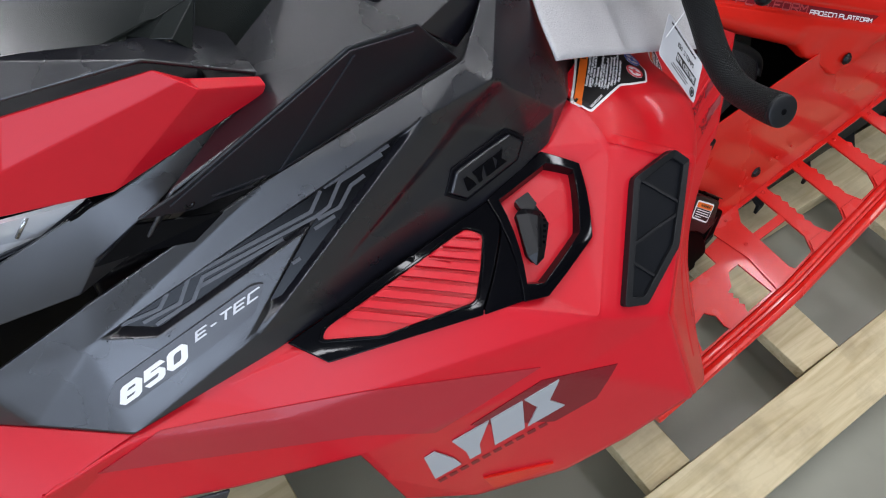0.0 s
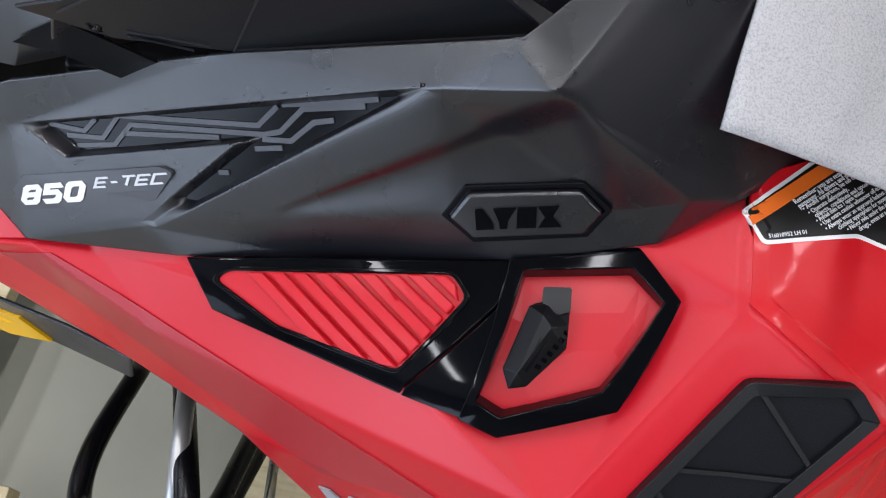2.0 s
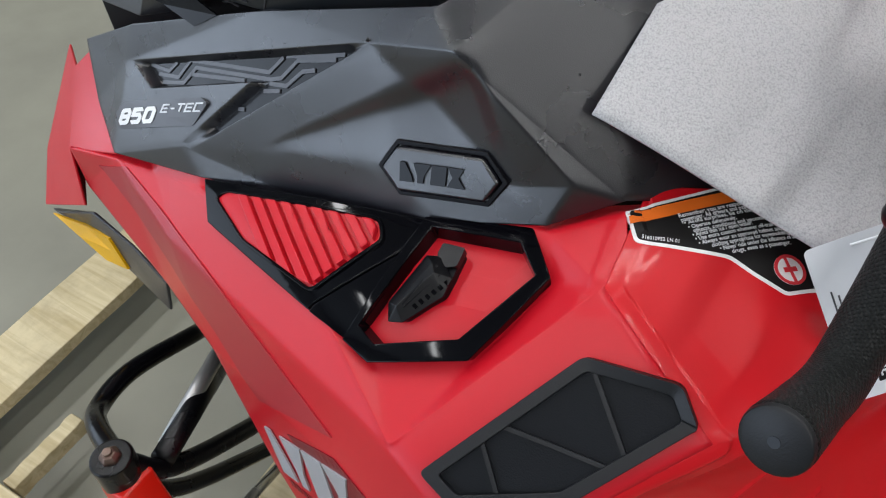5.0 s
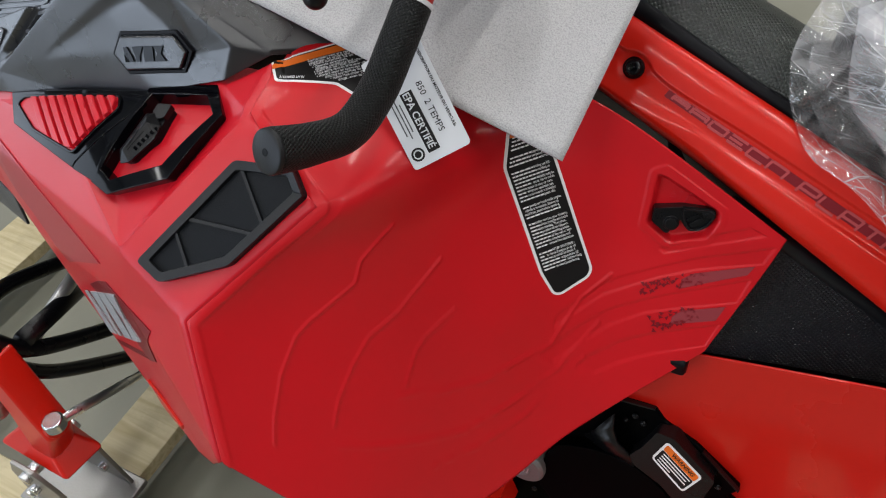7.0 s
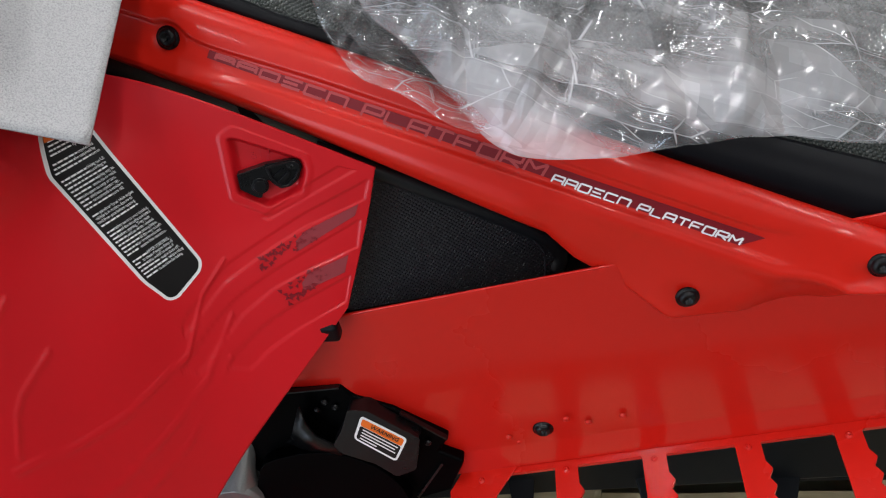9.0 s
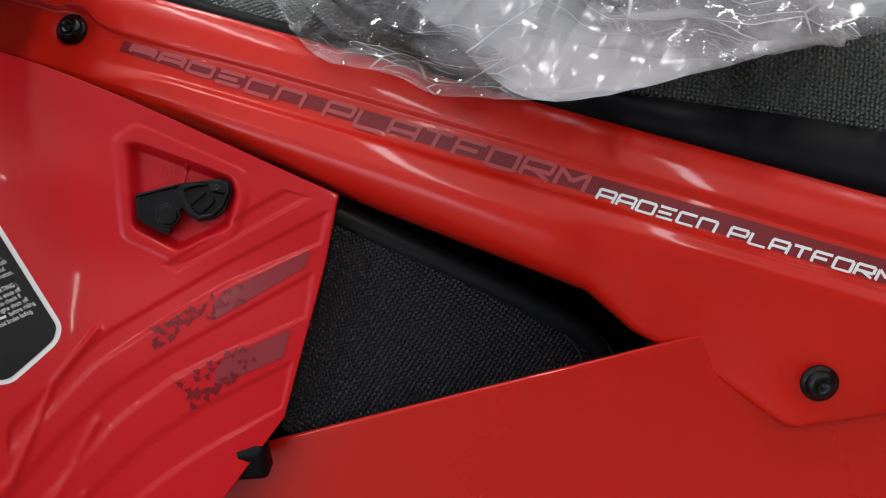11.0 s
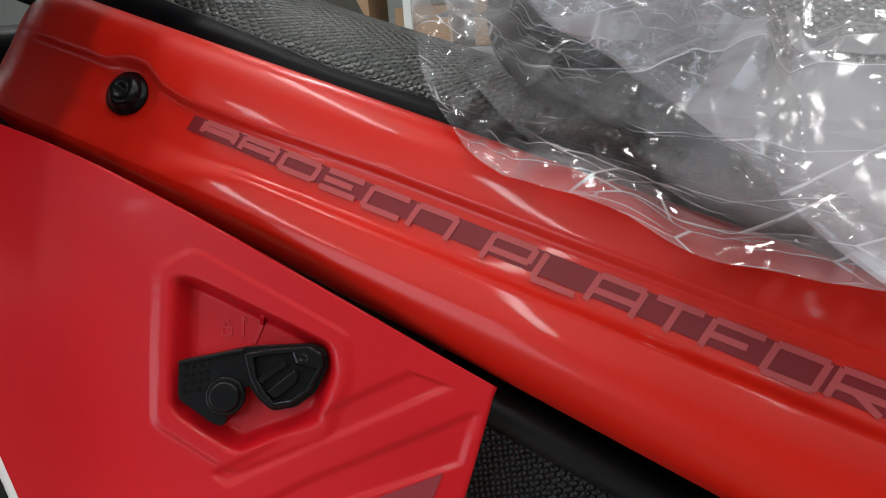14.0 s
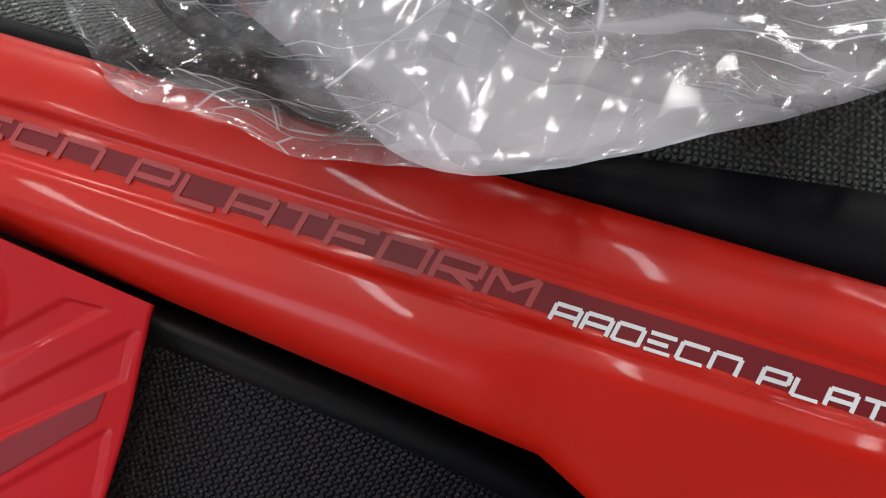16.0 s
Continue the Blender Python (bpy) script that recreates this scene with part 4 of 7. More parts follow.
# rubber knee pad
PAD_OUT = [(-0.012, 0.068), (0.060, 0.078), (0.081, 0.053), (0.015, -0.039), (-0.063, -0.080), (-0.098, -0.066)]
knee_pad = part("knee_pad", raise_on(flat_shape([rounded(PAD_OUT, 0.006)], 1), PAD, SIDE_TREE, -0.002, 0.005), RUBBER, side_panel, "black rubber knee pad with raised rim")
part("rim", raise_on(ring_shape(rounded(PAD_OUT, 0.006), rounded(inset(PAD_OUT, 0.010), 0.004)), PAD, SIDE_TREE, 0.001, 0.010), RUBBER_EDGE, knee_pad, bevel=0.002)
for q in bar_shape([(-0.003, 0.063, 0.044, 0.010, 0.0035), (-0.054, -0.006, 0.034, 0.0, 0.0035), (-0.063, -0.020, -0.033, -0.058, 0.0035)]):
    part("divider", raise_on(flat_shape([q], 1), PAD, SIDE_TREE, 0.003, 0.008), RUBBER_EDGE, knee_pad)

# hood emblem and decoration
EMB = [(0.106, 0.002), (0.122, 0.033), (0.209, 0.056), (0.233, 0.036), (0.219, 0.008), (0.132, -0.018)]
EMBF = Smooth(HOODE.c, HOODE.n, HOODE.aim).settle(HOOD_TREE, np.linspace(0.10, 0.235, 12), np.linspace(-0.02, 0.058, 10))
BADF = Smooth(HOODB.c, HOODB.n, HOODB.aim).settle(HOOD_FIRST[0], np.linspace(-0.285, -0.13, 12), np.linspace(-0.09, -0.02, 10))
part("emblem_rim", raise_on(ring_shape(EMB, inset(EMB, 0.0045), 2), EMBF, HOOD_TREE, -0.006, 0.0025), BLACK_FLAT, hood_side, "black emblem rim", bevel=0.001)
emblem = part("emblem", raise_on(flat_shape([inset(EMB, 0.005)], 2), EMBF, HOOD_TREE, -0.004, 0.007), HOOD_BLACK, hood_side, "raised black hexagonal emblem plate", bevel=0.003)


def slant_blocks(u, v, w, h, turn, shear=0.35):
    """A row of plain slanted blocks, notched, in place of a maker's name."""
    quads = []
    base = [[(0, 0), (0.86, 0), (0.74, 0.36), (0.34, 1), (0, 1)], [(1.14, 0), (1.50, 0), (1.54, 0.36), (1.98, 1), (0.88, 1), (1.12, 0.36)],
            [(1.94, 0), (2.88, 0), (2.98, 1), (2.04, 1)], [(2.98, 0), (4.10, 0), (3.70, 0.50), (4.04, 1), (3.04, 1), (3.34, 0.50)]]
    c, s = math.cos(radians(turn)), math.sin(radians(turn))
    for blk in base:
        q = []
        for x, y in blk:
            x, y = (x / 4) * w + y * h * shear, y * h
            q.append((u + x * c - y * s, v + x * s + y * c))
        quads.append(q)
    return quads


for q in slant_blocks(0.134, -0.001, 0.064, 0.018, 16, 0.15):
    part("mark", raise_on(flat_shape([q], 0, 0.008), EMBF, HOOD_TREE, 0.006, 0.0088), BLACK_GLOSS, emblem)
def strokes(lines, width):
    res = []
    for line in lines:
        for a, c in zip(line, line[1:]):
            e = (Vector(c) - Vector(a)).normalized() * width * 0.28
            res += bar_shape([(a[0] - e.x, a[1] - e.y, c[0] + e.x, c[1] + e.y, width)])
    return res


def ribbon(line, width):
    """A band of even width along a bent line, mitred at its bends."""
    pts = [Vector(p) for p in line]
    sides = []
    for i, p in enumerate(pts):
        d0 = (p - pts[i - 1]).normalized() if i else (pts[1] - p).normalized()
        d1 = (pts[i + 1] - p).normalized() if i + 1 < len(pts) else d0
        n0, n1 = Vector((-d0.y, d0.x)), Vector((-d1.y, d1.x))
        m = (n0 + n1).normalized()
        m *= width / 2 / max(0.35, m.dot(n0))
        sides.append((p + m, p - m))
    return [[tuple(a[0]), tuple(b[0]), tuple(b[1]), tuple(a[1])] for a, b in zip(sides, sides[1:])]


graphic = part("side_graphic", raise_on(flat_shape([inset(GR_IN, -0.001)]), GRAF, None, -0.0142, -0.0125), GRAPHIC_BLACK, hood_side, "glossy black chevron graphic")
CHEVRONS = [
    [(-0.150, -0.009), (-0.107, -0.007), (-0.093, 0.006)],
    [(-0.128, -0.015), (-0.086, -0.009), (-0.067, 0.014), (0.074, 0.034), (0.091, 0.052)],
    [(-0.117, -0.022), (-0.073, -0.012), (-0.054, 0.009), (0.079, 0.028), (0.094, 0.033), (0.113, 0.054), (0.165, 0.066)],
    [(-0.062, 0.000), (0.037, 0.017)],
    [(0.078, 0.024), (0.104, 0.028), (0.123, 0.046), (0.140, 0.051)],
    [(0.071, 0.015), (0.096, 0.021)],
    [(0.036, -0.012), (0.046, -0.010)],
    [(0.095, 0.054), (0.141, 0.064), (0.175, 0.073)],
]
for line in CHEVRONS:
    part("chevron", raise_on(flat_shape(ribbon(line, 0.0040), 0, 0, True), GRAF, None, -0.0128, -0.0112), GREY_DARK, graphic)
part("badge_film", raise_on(flat_shape([rounded([(-0.289, -0.075), (-0.272, -0.055), (-0.132, -0.010), (-0.123, -0.014), (-0.148, -0.048), (-0.285, -0.096)], 0.004)], 2), BADF, HOOD_TREE, -0.004, 0.0016), GREY_DARK, hood_side, "dark grey badge film")
RING8 = [(0.5, 0), (0.86, 0), (1, 0.12), (1, 0.88), (0.86, 1), (0.14, 1), (0, 0.88), (0, 0.12), (0.14, 0), (0.5, 0)]
DIGITS = {"8": [RING8, [(0, 0.5), (1, 0.5)]], "5": [[(0, 0), (0.86, 0), (1, 0.12), (1, 0.46), (0.86, 0.58), (0, 0.58), (0, 1), (1.06, 1)]], "0": [RING8]}


def badge_spot(x, y):
    return (-0.2872 + x * 0.0695 + y * 0.0139, -0.0915 + x * 0.0240 + y * 0.0262)


for k, ch in enumerate("850"):
    quads = []
    for line in DIGITS[ch]:
        quads += ribbon([badge_spot(0.055 + k * 0.338 + x * 0.215, 0.13 + y * 0.74) for x, y in line], 0.0050)
    part("badge_number", raise_on(flat_shape(quads, 0, 0.008, True), BADF, HOOD_TREE, 0.0018, 0.0024), WHITE, hood_side, "white digit of the number 850")
BADGE_E = [[(1, 1), (0, 1), (0, 0), (1, 0)], [(0, 0.5), (0.9, 0.5)]]
BADGE_WORD = [(0.0, 0.16, BADGE_E), (0.23, 0.09, [[(0, 0.45), (1, 0.45)]]), (0.38, 0.18, [[(0, 1), (1, 1)], [(0.5, 1), (0.5, 0)]]), (0.61, 0.16, BADGE_E), (0.83, 0.16, [[(1, 1), (0, 1), (0, 0), (1, 0)]])]
for x0, wide, lines in BADGE_WORD:
    quads = []
    for line in lines:
        quads += ribbon([(-0.2000 + (x0 + x * wide) * 0.0665 + y * 0.0060, -0.0480 + (x0 + x * wide) * 0.0220 + y * 0.0108) for x, y in line], 0.0019)
    part("badge_letter", raise_on(flat_shape(quads, 0, 0.006, True), BADF, HOOD_TREE, 0.0018, 0.0024), PAPER, hood_side, "pale letter of the word E-TEC")

# hood inset panel, upper hood, headlight cover and nose
INSET = {"a": (0.057, 0.486, 1.100), "b": (0.099, 0.486, 1.113), "c": (0.271, 0.474, 1.213), "d": (0.352, 0.484, 1.201), "e": (0.428, 0.511, 1.110), "f": (0.205, 0.505, 1.063), "g": (0.113, 0.500, 1.066)}
hood_inset = part("hood_inset", facets(INSET, ["abg", "bcfg", "cdef"], (0, -1, 0.2)), INSET_BLACK, sled, "flat black hood inset panel", bevel=0.003, solid=0.004, angle=2)
INSET_TREE = tree_of(hood_inset)
INSETF = Face((0.2, 0.505, 1.062), (0.0805, -0.9666, -0.2434), (0.35, 0.52, -0.78))


def inset_uv(p):
    q = Vector(p) - INSETF.c
    return q.dot(INSETF.x), q.dot(INSETF.y)


part("inset_edge", raise_on(flat_shape(strokes([[inset_uv(p) for p in ((0.085, 0.486, 1.106), (0.271, 0.473, 1.212), (0.345, 0.483, 1.198))], [inset_uv(p) for p in ((0.277, 0.476, 1.203), (0.203, 0.504, 1.066), (0.422, 0.512, 1.112))]], 0.0016), 1), INSETF, INSET_TREE, 0.0, 0.0014), BLACK, hood_inset)
part("inset_edge", raise_on(flat_shape(strokes([[inset_uv(p) for p in ((0.126, 0.498, 1.0875), (0.1855, 0.498, 1.0715))], [inset_uv(p) for p in ((0.124, 0.497, 1.0815), (0.1723, 0.500, 1.0630))]], 0.0014), 1), INSETF, INSET_TREE, 0.0, 0.0014), BLACK, hood_inset)
torx_screw("screw", (0.1055, 0.498, 1.0836), (0.1, -0.95, 0.1), 0.0085, hood_inset)
HTOP = {"a": (0.205, 0.535, 1.165), "b": (0.275, 0.481, 1.200), "c": (0.362, 0.496, 1.186), "d": (0.492, 0.566, 1.165), "e": (0.50, 0.80, 1.20), "f": (0.25, 0.80, 1.24), "g": (0.19, 0.60, 1.17), "h": (0.09, 0.490, 1.115), "i": (0.432, 0.520, 1.118), "j": (0.06, 0.50, 1.06), "k": (0.50, 0.545, 1.15)}
part("hood_top", facets(HTOP, ["abcdefg", "ahb", "cikd", "hja"], (0, -0.5, 1)), HOOD_BLACK, sled, "satin black upper hood", bevel=0.004, solid=0.004)
torx_screw("screw", (0.345, 0.552, 1.196), (0.05, -0.3, 0.95), 0.010, sled)
FAIR = {"a": (-0.13, 0.548, 1.03), "b": (0.02, 0.540, 1.081), "c": (0.051, 0.538, 1.088), "d": (0.205, 0.540, 1.140), "e": (0.085, 0.520, 1.075), "f": (0.013, 0.520, 1.034), "g": (-0.015, 0.522, 0.992), "h": (-0.13, 0.542, 0.98), "i": (0.20, 0.540, 1.06), "j": (0.10, 0.535, 1.03)}
part("lower_fairing", facets(FAIR, ["abfgh", "bcef", "cde", "fejig"], (0, -1, 0.3)), HOOD_BLACK, sled, "black lower headlight fairing", bevel=0.003, solid=0.004)
# black sheet stands in for the shade inside the air gap
part("gap_shade_sheet", facets({"a": (0.008, 0.514, 1.032), "b": (0.050, 0.510, 1.030), "c": (0.102, 0.499, 1.024), "d": (0.137, 0.502, 1.044), "e": (0.057, 0.518, 1.060)}, ["abcde"], (0, -1, 0.3)), BLACK_GLOSS, sled, "black sheet standing for the shaded air gap under the headlight", solid=0.003)
LAMPC = {"a": (-0.0035, 0.545, 1.207), "b": (0.1137, 0.52, 1.223), "d": (0.1365, 0.513, 1.21), "e": (0.202, 0.514, 1.183), "tip": (0.2053, 0.51, 1.173), "f": (0.2015, 0.512, 1.162), "c": (0.051, 0.52, 1.109), "g": (-0.041, 0.548, 1.104), "h": (-0.0226, 0.538, 1.161), "m": (0.1288, 0.503, 1.218), "o": (0.1405, 0.496, 1.208), "v": (-0.16, 0.59, 1.2), "w": (-0.16, 0.59, 1.1)}
part("headlight_cover", facets(LAMPC, [("a", "b", "m", "h"), ("b", "d", "o", "m"), ("d", "e", "tip", "o"), ("o", "tip", "f", "c"), ("m", "o", "c", "g", "h"), ("v", "a", "h", "g", "w")], (0, -1, 0.2)), RED, sled, "red headlight surround", bevel=0.004, solid=0.004, angle=8)
LENS = {"a": (-0.16, 0.590, 1.055), "b": (-0.043, 0.545, 1.10), "c": (0.030, 0.540, 1.092), "d": (-0.02, 0.556, 1.055), "e": (-0.16, 0.59, 1.01)}
part("headlight_lens", facets(LENS, ["abde", "bcd"], (0, -1, 0)), CLEAR, sled, "clear headlight lens", solid=0.004)
for k in range(5):
    part("lens_rib", tube([(-0.15 + 0.028 * k, 0.583 - 0.008 * k, 1.022 + 0.012 * k), (-0.135 + 0.028 * k, 0.577 - 0.008 * k, 1.055 + 0.010 * k)], 0.0022, 6), STEEL, sled, "bright rib inside the headlight lens", smooth=True)
part("lens_frame", tube([(-0.16, 0.588, 1.008), (-0.02, 0.552, 1.053), (0.032, 0.538, 1.092)], 0.0045, 8), BLACK_GLOSS, sled, "black headlight frame", smooth=True)
WIND = {"a": (-0.2, 0.60, 1.215), "b": (-0.003, 0.545, 1.222), "c": (0.108, 0.520, 1.236), "d": (0.203, 0.520, 1.182), "e": (0.20, 0.60, 1.19), "f": (0.14, 0.60, 1.22), "g": (-0.2, 0.66, 1.26)}
part("headlight_brow", facets(WIND, ["abcg", "cdef", "cfg"], (0, -0.5, 1)), HOOD_BLACK, sled, "grey-black headlight brow", bevel=0.003, solid=0.004)
SHIELD = {"a": (-0.30, 0.532, 1.180), "b": (0.003, 0.551, 1.221), "c": (0.064, 0.554, 1.229), "d": (0.106, 0.555, 1.232), "e": (0.143, 0.551, 1.220), "f": (0.156, 0.546, 1.205), "g": (0.174, 0.562, 1.248), "h": (0.20, 0.65, 1.335), "i": (-0.30, 0.68, 1.40)}
part("windshield", facets(SHIELD, ["abi", "bchi", "cdgh", "degh", "efg"], (0, -0.7, 0.7)), SHIELD_BLACK, sled, "dark glossy windshield", bevel=0.002, solid=0.004)
part("console_side", facets({"a": (0.164, 0.574, 1.180), "b": (0.211, 0.567, 1.158), "c": (0.226, 0.566, 1.158), "d": (0.280, 0.578, 1.191), "e": (0.309, 0.588, 1.219), "f": (0.191, 0.599, 1.250)}, ["abcdef"], (0, -0.8, 0.6)), SHIELD_BLACK, sled, "dark console side behind the headlight", bevel=0.002, solid=0.004)
part("console_seal", tube([(0.222, 0.561, 1.156), (0.250, 0.567, 1.175), (0.283, 0.575, 1.195), (0.312, 0.584, 1.222)], 0.0035, 10), BLACK_FLAT, sled, "black rubber seal", smooth=True)
NOSE = {"A": (-0.033, 0.434, 0.848), "Q": (-0.1125, 0.4880, 0.8632), "P": (-0.159, 0.523, 0.864), "R": (-0.206, 0.559, 0.870), "C": (-0.240, 0.548, 0.842), "D": (-0.338, 0.499, 0.690), "E": (-0.360, 0.460, 0.590), "F": (-0.165, 0.428, 0.705), "G": (-0.145, 0.438, 0.810), "H": (-0.36, 0.62, 0.80), "I": (-0.40, 0.60, 0.60)}
part("nose_cover", facets(NOSE, ["AQG", "QPG", "PRCG", "CDFG", "DEF", "CHD", "HIED"], (-0.4, -0.8, 0.3)), RED, sled, "red nose cover", bevel=0.006, seg=3, solid=0.004)
CHIN = {"a": (-0.430, 0.495, 0.515), "b": (-0.36, 0.472, 0.560), "c": (-0.160, 0.430, 0.690), "d": (-0.05, 0.405, 0.70), "e": (0.03, 0.384, 0.690), "f": (0.00, 0.388, 0.61), "g": (-0.13, 0.425, 0.585), "h": (-0.36, 0.50, 0.49)}
chin = part("bumper_fairing", facets(CHIN, ["abch", "cdgh", "defg"], (-0.3, -0.9, 0)), BLACK, sled, "black lower bumper fairing", bevel=0.003, solid=0.005)
CHIN_TREE = tree_of(chin)
CHINF = Face((-0.1, 0.42, 0.62), (-0.3, -0.9, 0.3), (-0.38, 0.56, -0.73))


def chin_uv(p):
    q = Vector(p) - CHINF.c
    return q.dot(CHINF.x), q.dot(CHINF.y)


part("reflector", raise_on(flat_shape([[chin_uv(p) for p in ((-0.424, 0.492, 0.512), (-0.15, 0.43, 0.640), (-0.118, 0.422, 0.601), (-0.197, 0.434, 0.566))]], 1), CHINF, CHIN_TREE, 0.0, 0.004), YELLOW, chin, "amber side reflector", bevel=0.001)
# solid black blocks added to fill the engine bay behind the panels
for lo, hi in (((0.0, 0.55, 0.40), (0.62, 1.1, 0.97)), ((0.60, 0.74, 0.45), (0.88, 1.2, 0.98)), ((-0.3, 0.66, 0.55), (0.2, 1.1, 1.08))):
    part("engine_bay_block", solid_box(lo, hi), BLACK_FLAT, sled, "solid black block filling the engine bay", bevel=0.01)

# added black sheet gives the nose gaps their shadow
part("nose_gap_shade", facets({"a": (-0.40, 0.56, 0.57), "b": (-0.22, 0.585, 0.87), "c": (-0.02, 0.50, 0.84), "d": (0.05, 0.45, 0.67), "e": (-0.10, 0.47, 0.60)}, ["abcde"], (-0.3, -0.9, 0)), BLACK_FLAT, sled, "black sheet standing for the shadow in the gaps behind the nose", solid=0.01)

# tube cover
TA, TD, TN, TU = Vector((0.976, 0.66, 0.926)), Vector((0.928, -0.223, -0.299)).normalized(), Vector((-0.029, -0.842, 0.539)), Vector((0.372, 0.491, 0.788))
TU = (TU - TD * TU.dot(TD)).normalized()
TN = TD.cross(TU).normalized()
TN = TN if TN.y < 0 else -TN


def tp(s, v, d=0.0):
    return TA + TD * s + TU * v + TN * d


def lerp(x, table):
    return float(np.interp(x, [a for a, _ in table], [b for _, b in table]))


V_LOW = [(-0.16, -0.040), (-0.12, -0.041), (-0.086, -0.0425), (0.073, -0.048), (0.179, -0.055), (0.39, -0.070), (0.43, -0.088), (0.49, -0.100), (0.55, -0.120), (0.60, -0.094), (0.69, -0.050), (0.75, -0.038), (1.2, -0.036)]


STEP = [(-0.165, 0.0210), (-0.130, 0.0125), (-0.080, 0.0135), (-0.069, 0.0130), (-0.061, 0.0172), (-0.052, 0.0188), (-0.0435, 0.0183), (-0.030, 0.0112), (-0.018, 0.0086), (-0.005, 0.0076), (0.020, 0.0078), (0.050, 0.0088), (0.107, 0.0105), (0.30, 0.0105), (0.585, 0.0100), (0.64, 0.020)]


def ease(x):
    x = min(1.0, max(0.0, x))
    return x * x * (3 - 2 * x)


def tube_cover():
    s_list = [-0.160, -0.1595, -0.158, -0.155, -0.150, -0.144, -0.136, -0.126] + list(np.linspace(-0.118, 0.02, 70)) + list(np.linspace(0.026, 0.87, 110))
    rings = []
    bm = bmesh.new()
    for s in s_list:
        k = math.sqrt(max(0.0, 1 - max(0, (-0.125 - s) / 0.0351) ** 2)) if s < -0.125 else 1.0
        low = lerp(s, V_LOW)
        fade = lerp(s, [(-0.15, 0.0), (-0.12, 1.0), (0.585, 1.0), (0.63, 0.0)])
        flat = lerp(s, [(0.36, 0.0), (0.47, 1.0)])
        prof = [(0.046, -0.035), (0.047, -0.010), (0.0465, -0.002), (0.043, 0.004), (0.037, 0.0082), (0.029, 0.0102), (0.019, 0.0104), (0.010, 0.0098), (0.000, 0.0092), (-0.010, 0.0090), (-0.020, 0.0093), (-0.030, 0.0092)]
        tail = [(0.2, 0.0086), (0.45, 0.0065), (0.7, 0.001), (0.88, -0.006), (0.97, -0.013), (1.0, -0.02), (1.0, -0.04)]
        flatt = [(0.2, 0.0), (0.45, -0.010), (0.7, -0.020), (0.88, -0.028), (0.97, -0.032), (1.0, -0.036), (1.0, -0.046)]
        for (f, d0), (_, d1) in zip(tail, flatt):
            prof.append((-0.030 + (low + 0.030) * f, d0 * (1 - flat) + d1 * flat))
        mid, ring, edge = 0.004, [], lerp(s, STEP)
        girth = lerp(s, [(-0.160, 0.30), (-0.1595, 0.42), (-0.158, 0.55), (-0.155, 0.68), (-0.150, 0.79), (-0.144, 0.87), (-0.136, 0.93), (-0.126, 0.975), (-0.112, 1.0)])
        lip_width = lerp(s, [(-0.02, 0.022), (0.04, 0.005)])
        squeeze = (0.047 - lerp(s, [(0.62, low), (0.69, -0.042), (0.776, 0.008), (0.87, 0.044)])) / (0.047 - low)
        for v, d in spline([(v, d, 0) for v, d in prof], 96)[:, :2]:
            drop = ease((edge - v) / 0.0038 + 0.5) * (1 - ease((-0.0135 - v) / lip_width))
            d -= 0.0038 * drop * fade
            d -= 0.0045 * math.exp(-((((s + 0.050) / 0.0165) ** 2 + ((v - 0.002) / 0.0145) ** 2) ** 2))
            for q in (0.548, 0.7):
                d -= 0.004 * math.exp(-(((s - q) / 0.016) ** 2 + ((v - (-0.088 if q < 0.6 else -0.01)) / 0.016) ** 2) ** 2)
            if s > 0.62:
                v = 0.047 - (0.047 - v) * squeeze
            ring.append(bm.verts.new(tp(s, mid + (v - mid) * girth, -0.035 + (d + 0.035) * k)))
        rings.append(ring)
    for a, b in zip(rings, rings[1:]):
        for i in range(len(a) - 1):
            bm.faces.new((a[i], a[i + 1], b[i + 1], b[i]))
    bmesh.ops.recalc_face_normals(bm, faces=bm.faces[:])
    if sum((f.normal for f in bm.faces), Vector()).dot(TN) < 0:
        bmesh.ops.reverse_faces(bm, faces=bm.faces[:])
    return part("tube_cover", bm, RED_GLOSS, sled, "glossy red frame tube cover", smooth=True, solid=0.003)


tube_ob = tube_cover()
TUBE_TREE = tree_of(tube_ob)


class TubeFace(Face):
    def __init__(self):
        self.c, self.n, self.x, self.y, self.aim = TA, TN, TD, TU, -TN


TUBEF = TubeFace()
part("stripe", raise_on(flat_shape([[(-0.004 + 0.6 * k / 30, 0.004 - 0.001 * k / 30) for k in range(31)] + [(0.575 - 0.58 * k / 30, -0.0125 + 0.008 * k / 30) for k in range(31)]], 0), TUBEF, TUBE_TREE, 0.0004, 0.0008), RED_DARK, tube_ob, "dark red lettered stripe")
def square_word(s, v, height, advance, glyphs):
    """Plain slanted strokes standing for a made-up model name; each glyph is a set of strokes in a unit box."""
    res = []
    for g in glyphs:
        for x0, y0, x1, y1 in g:
            res.append((s + x0 * advance * 0.8 + y0 * height * 0.2, v + y0 * height, s + x1 * advance * 0.8 + y1 * height * 0.2, v + y1 * height))
        s += advance
    return res


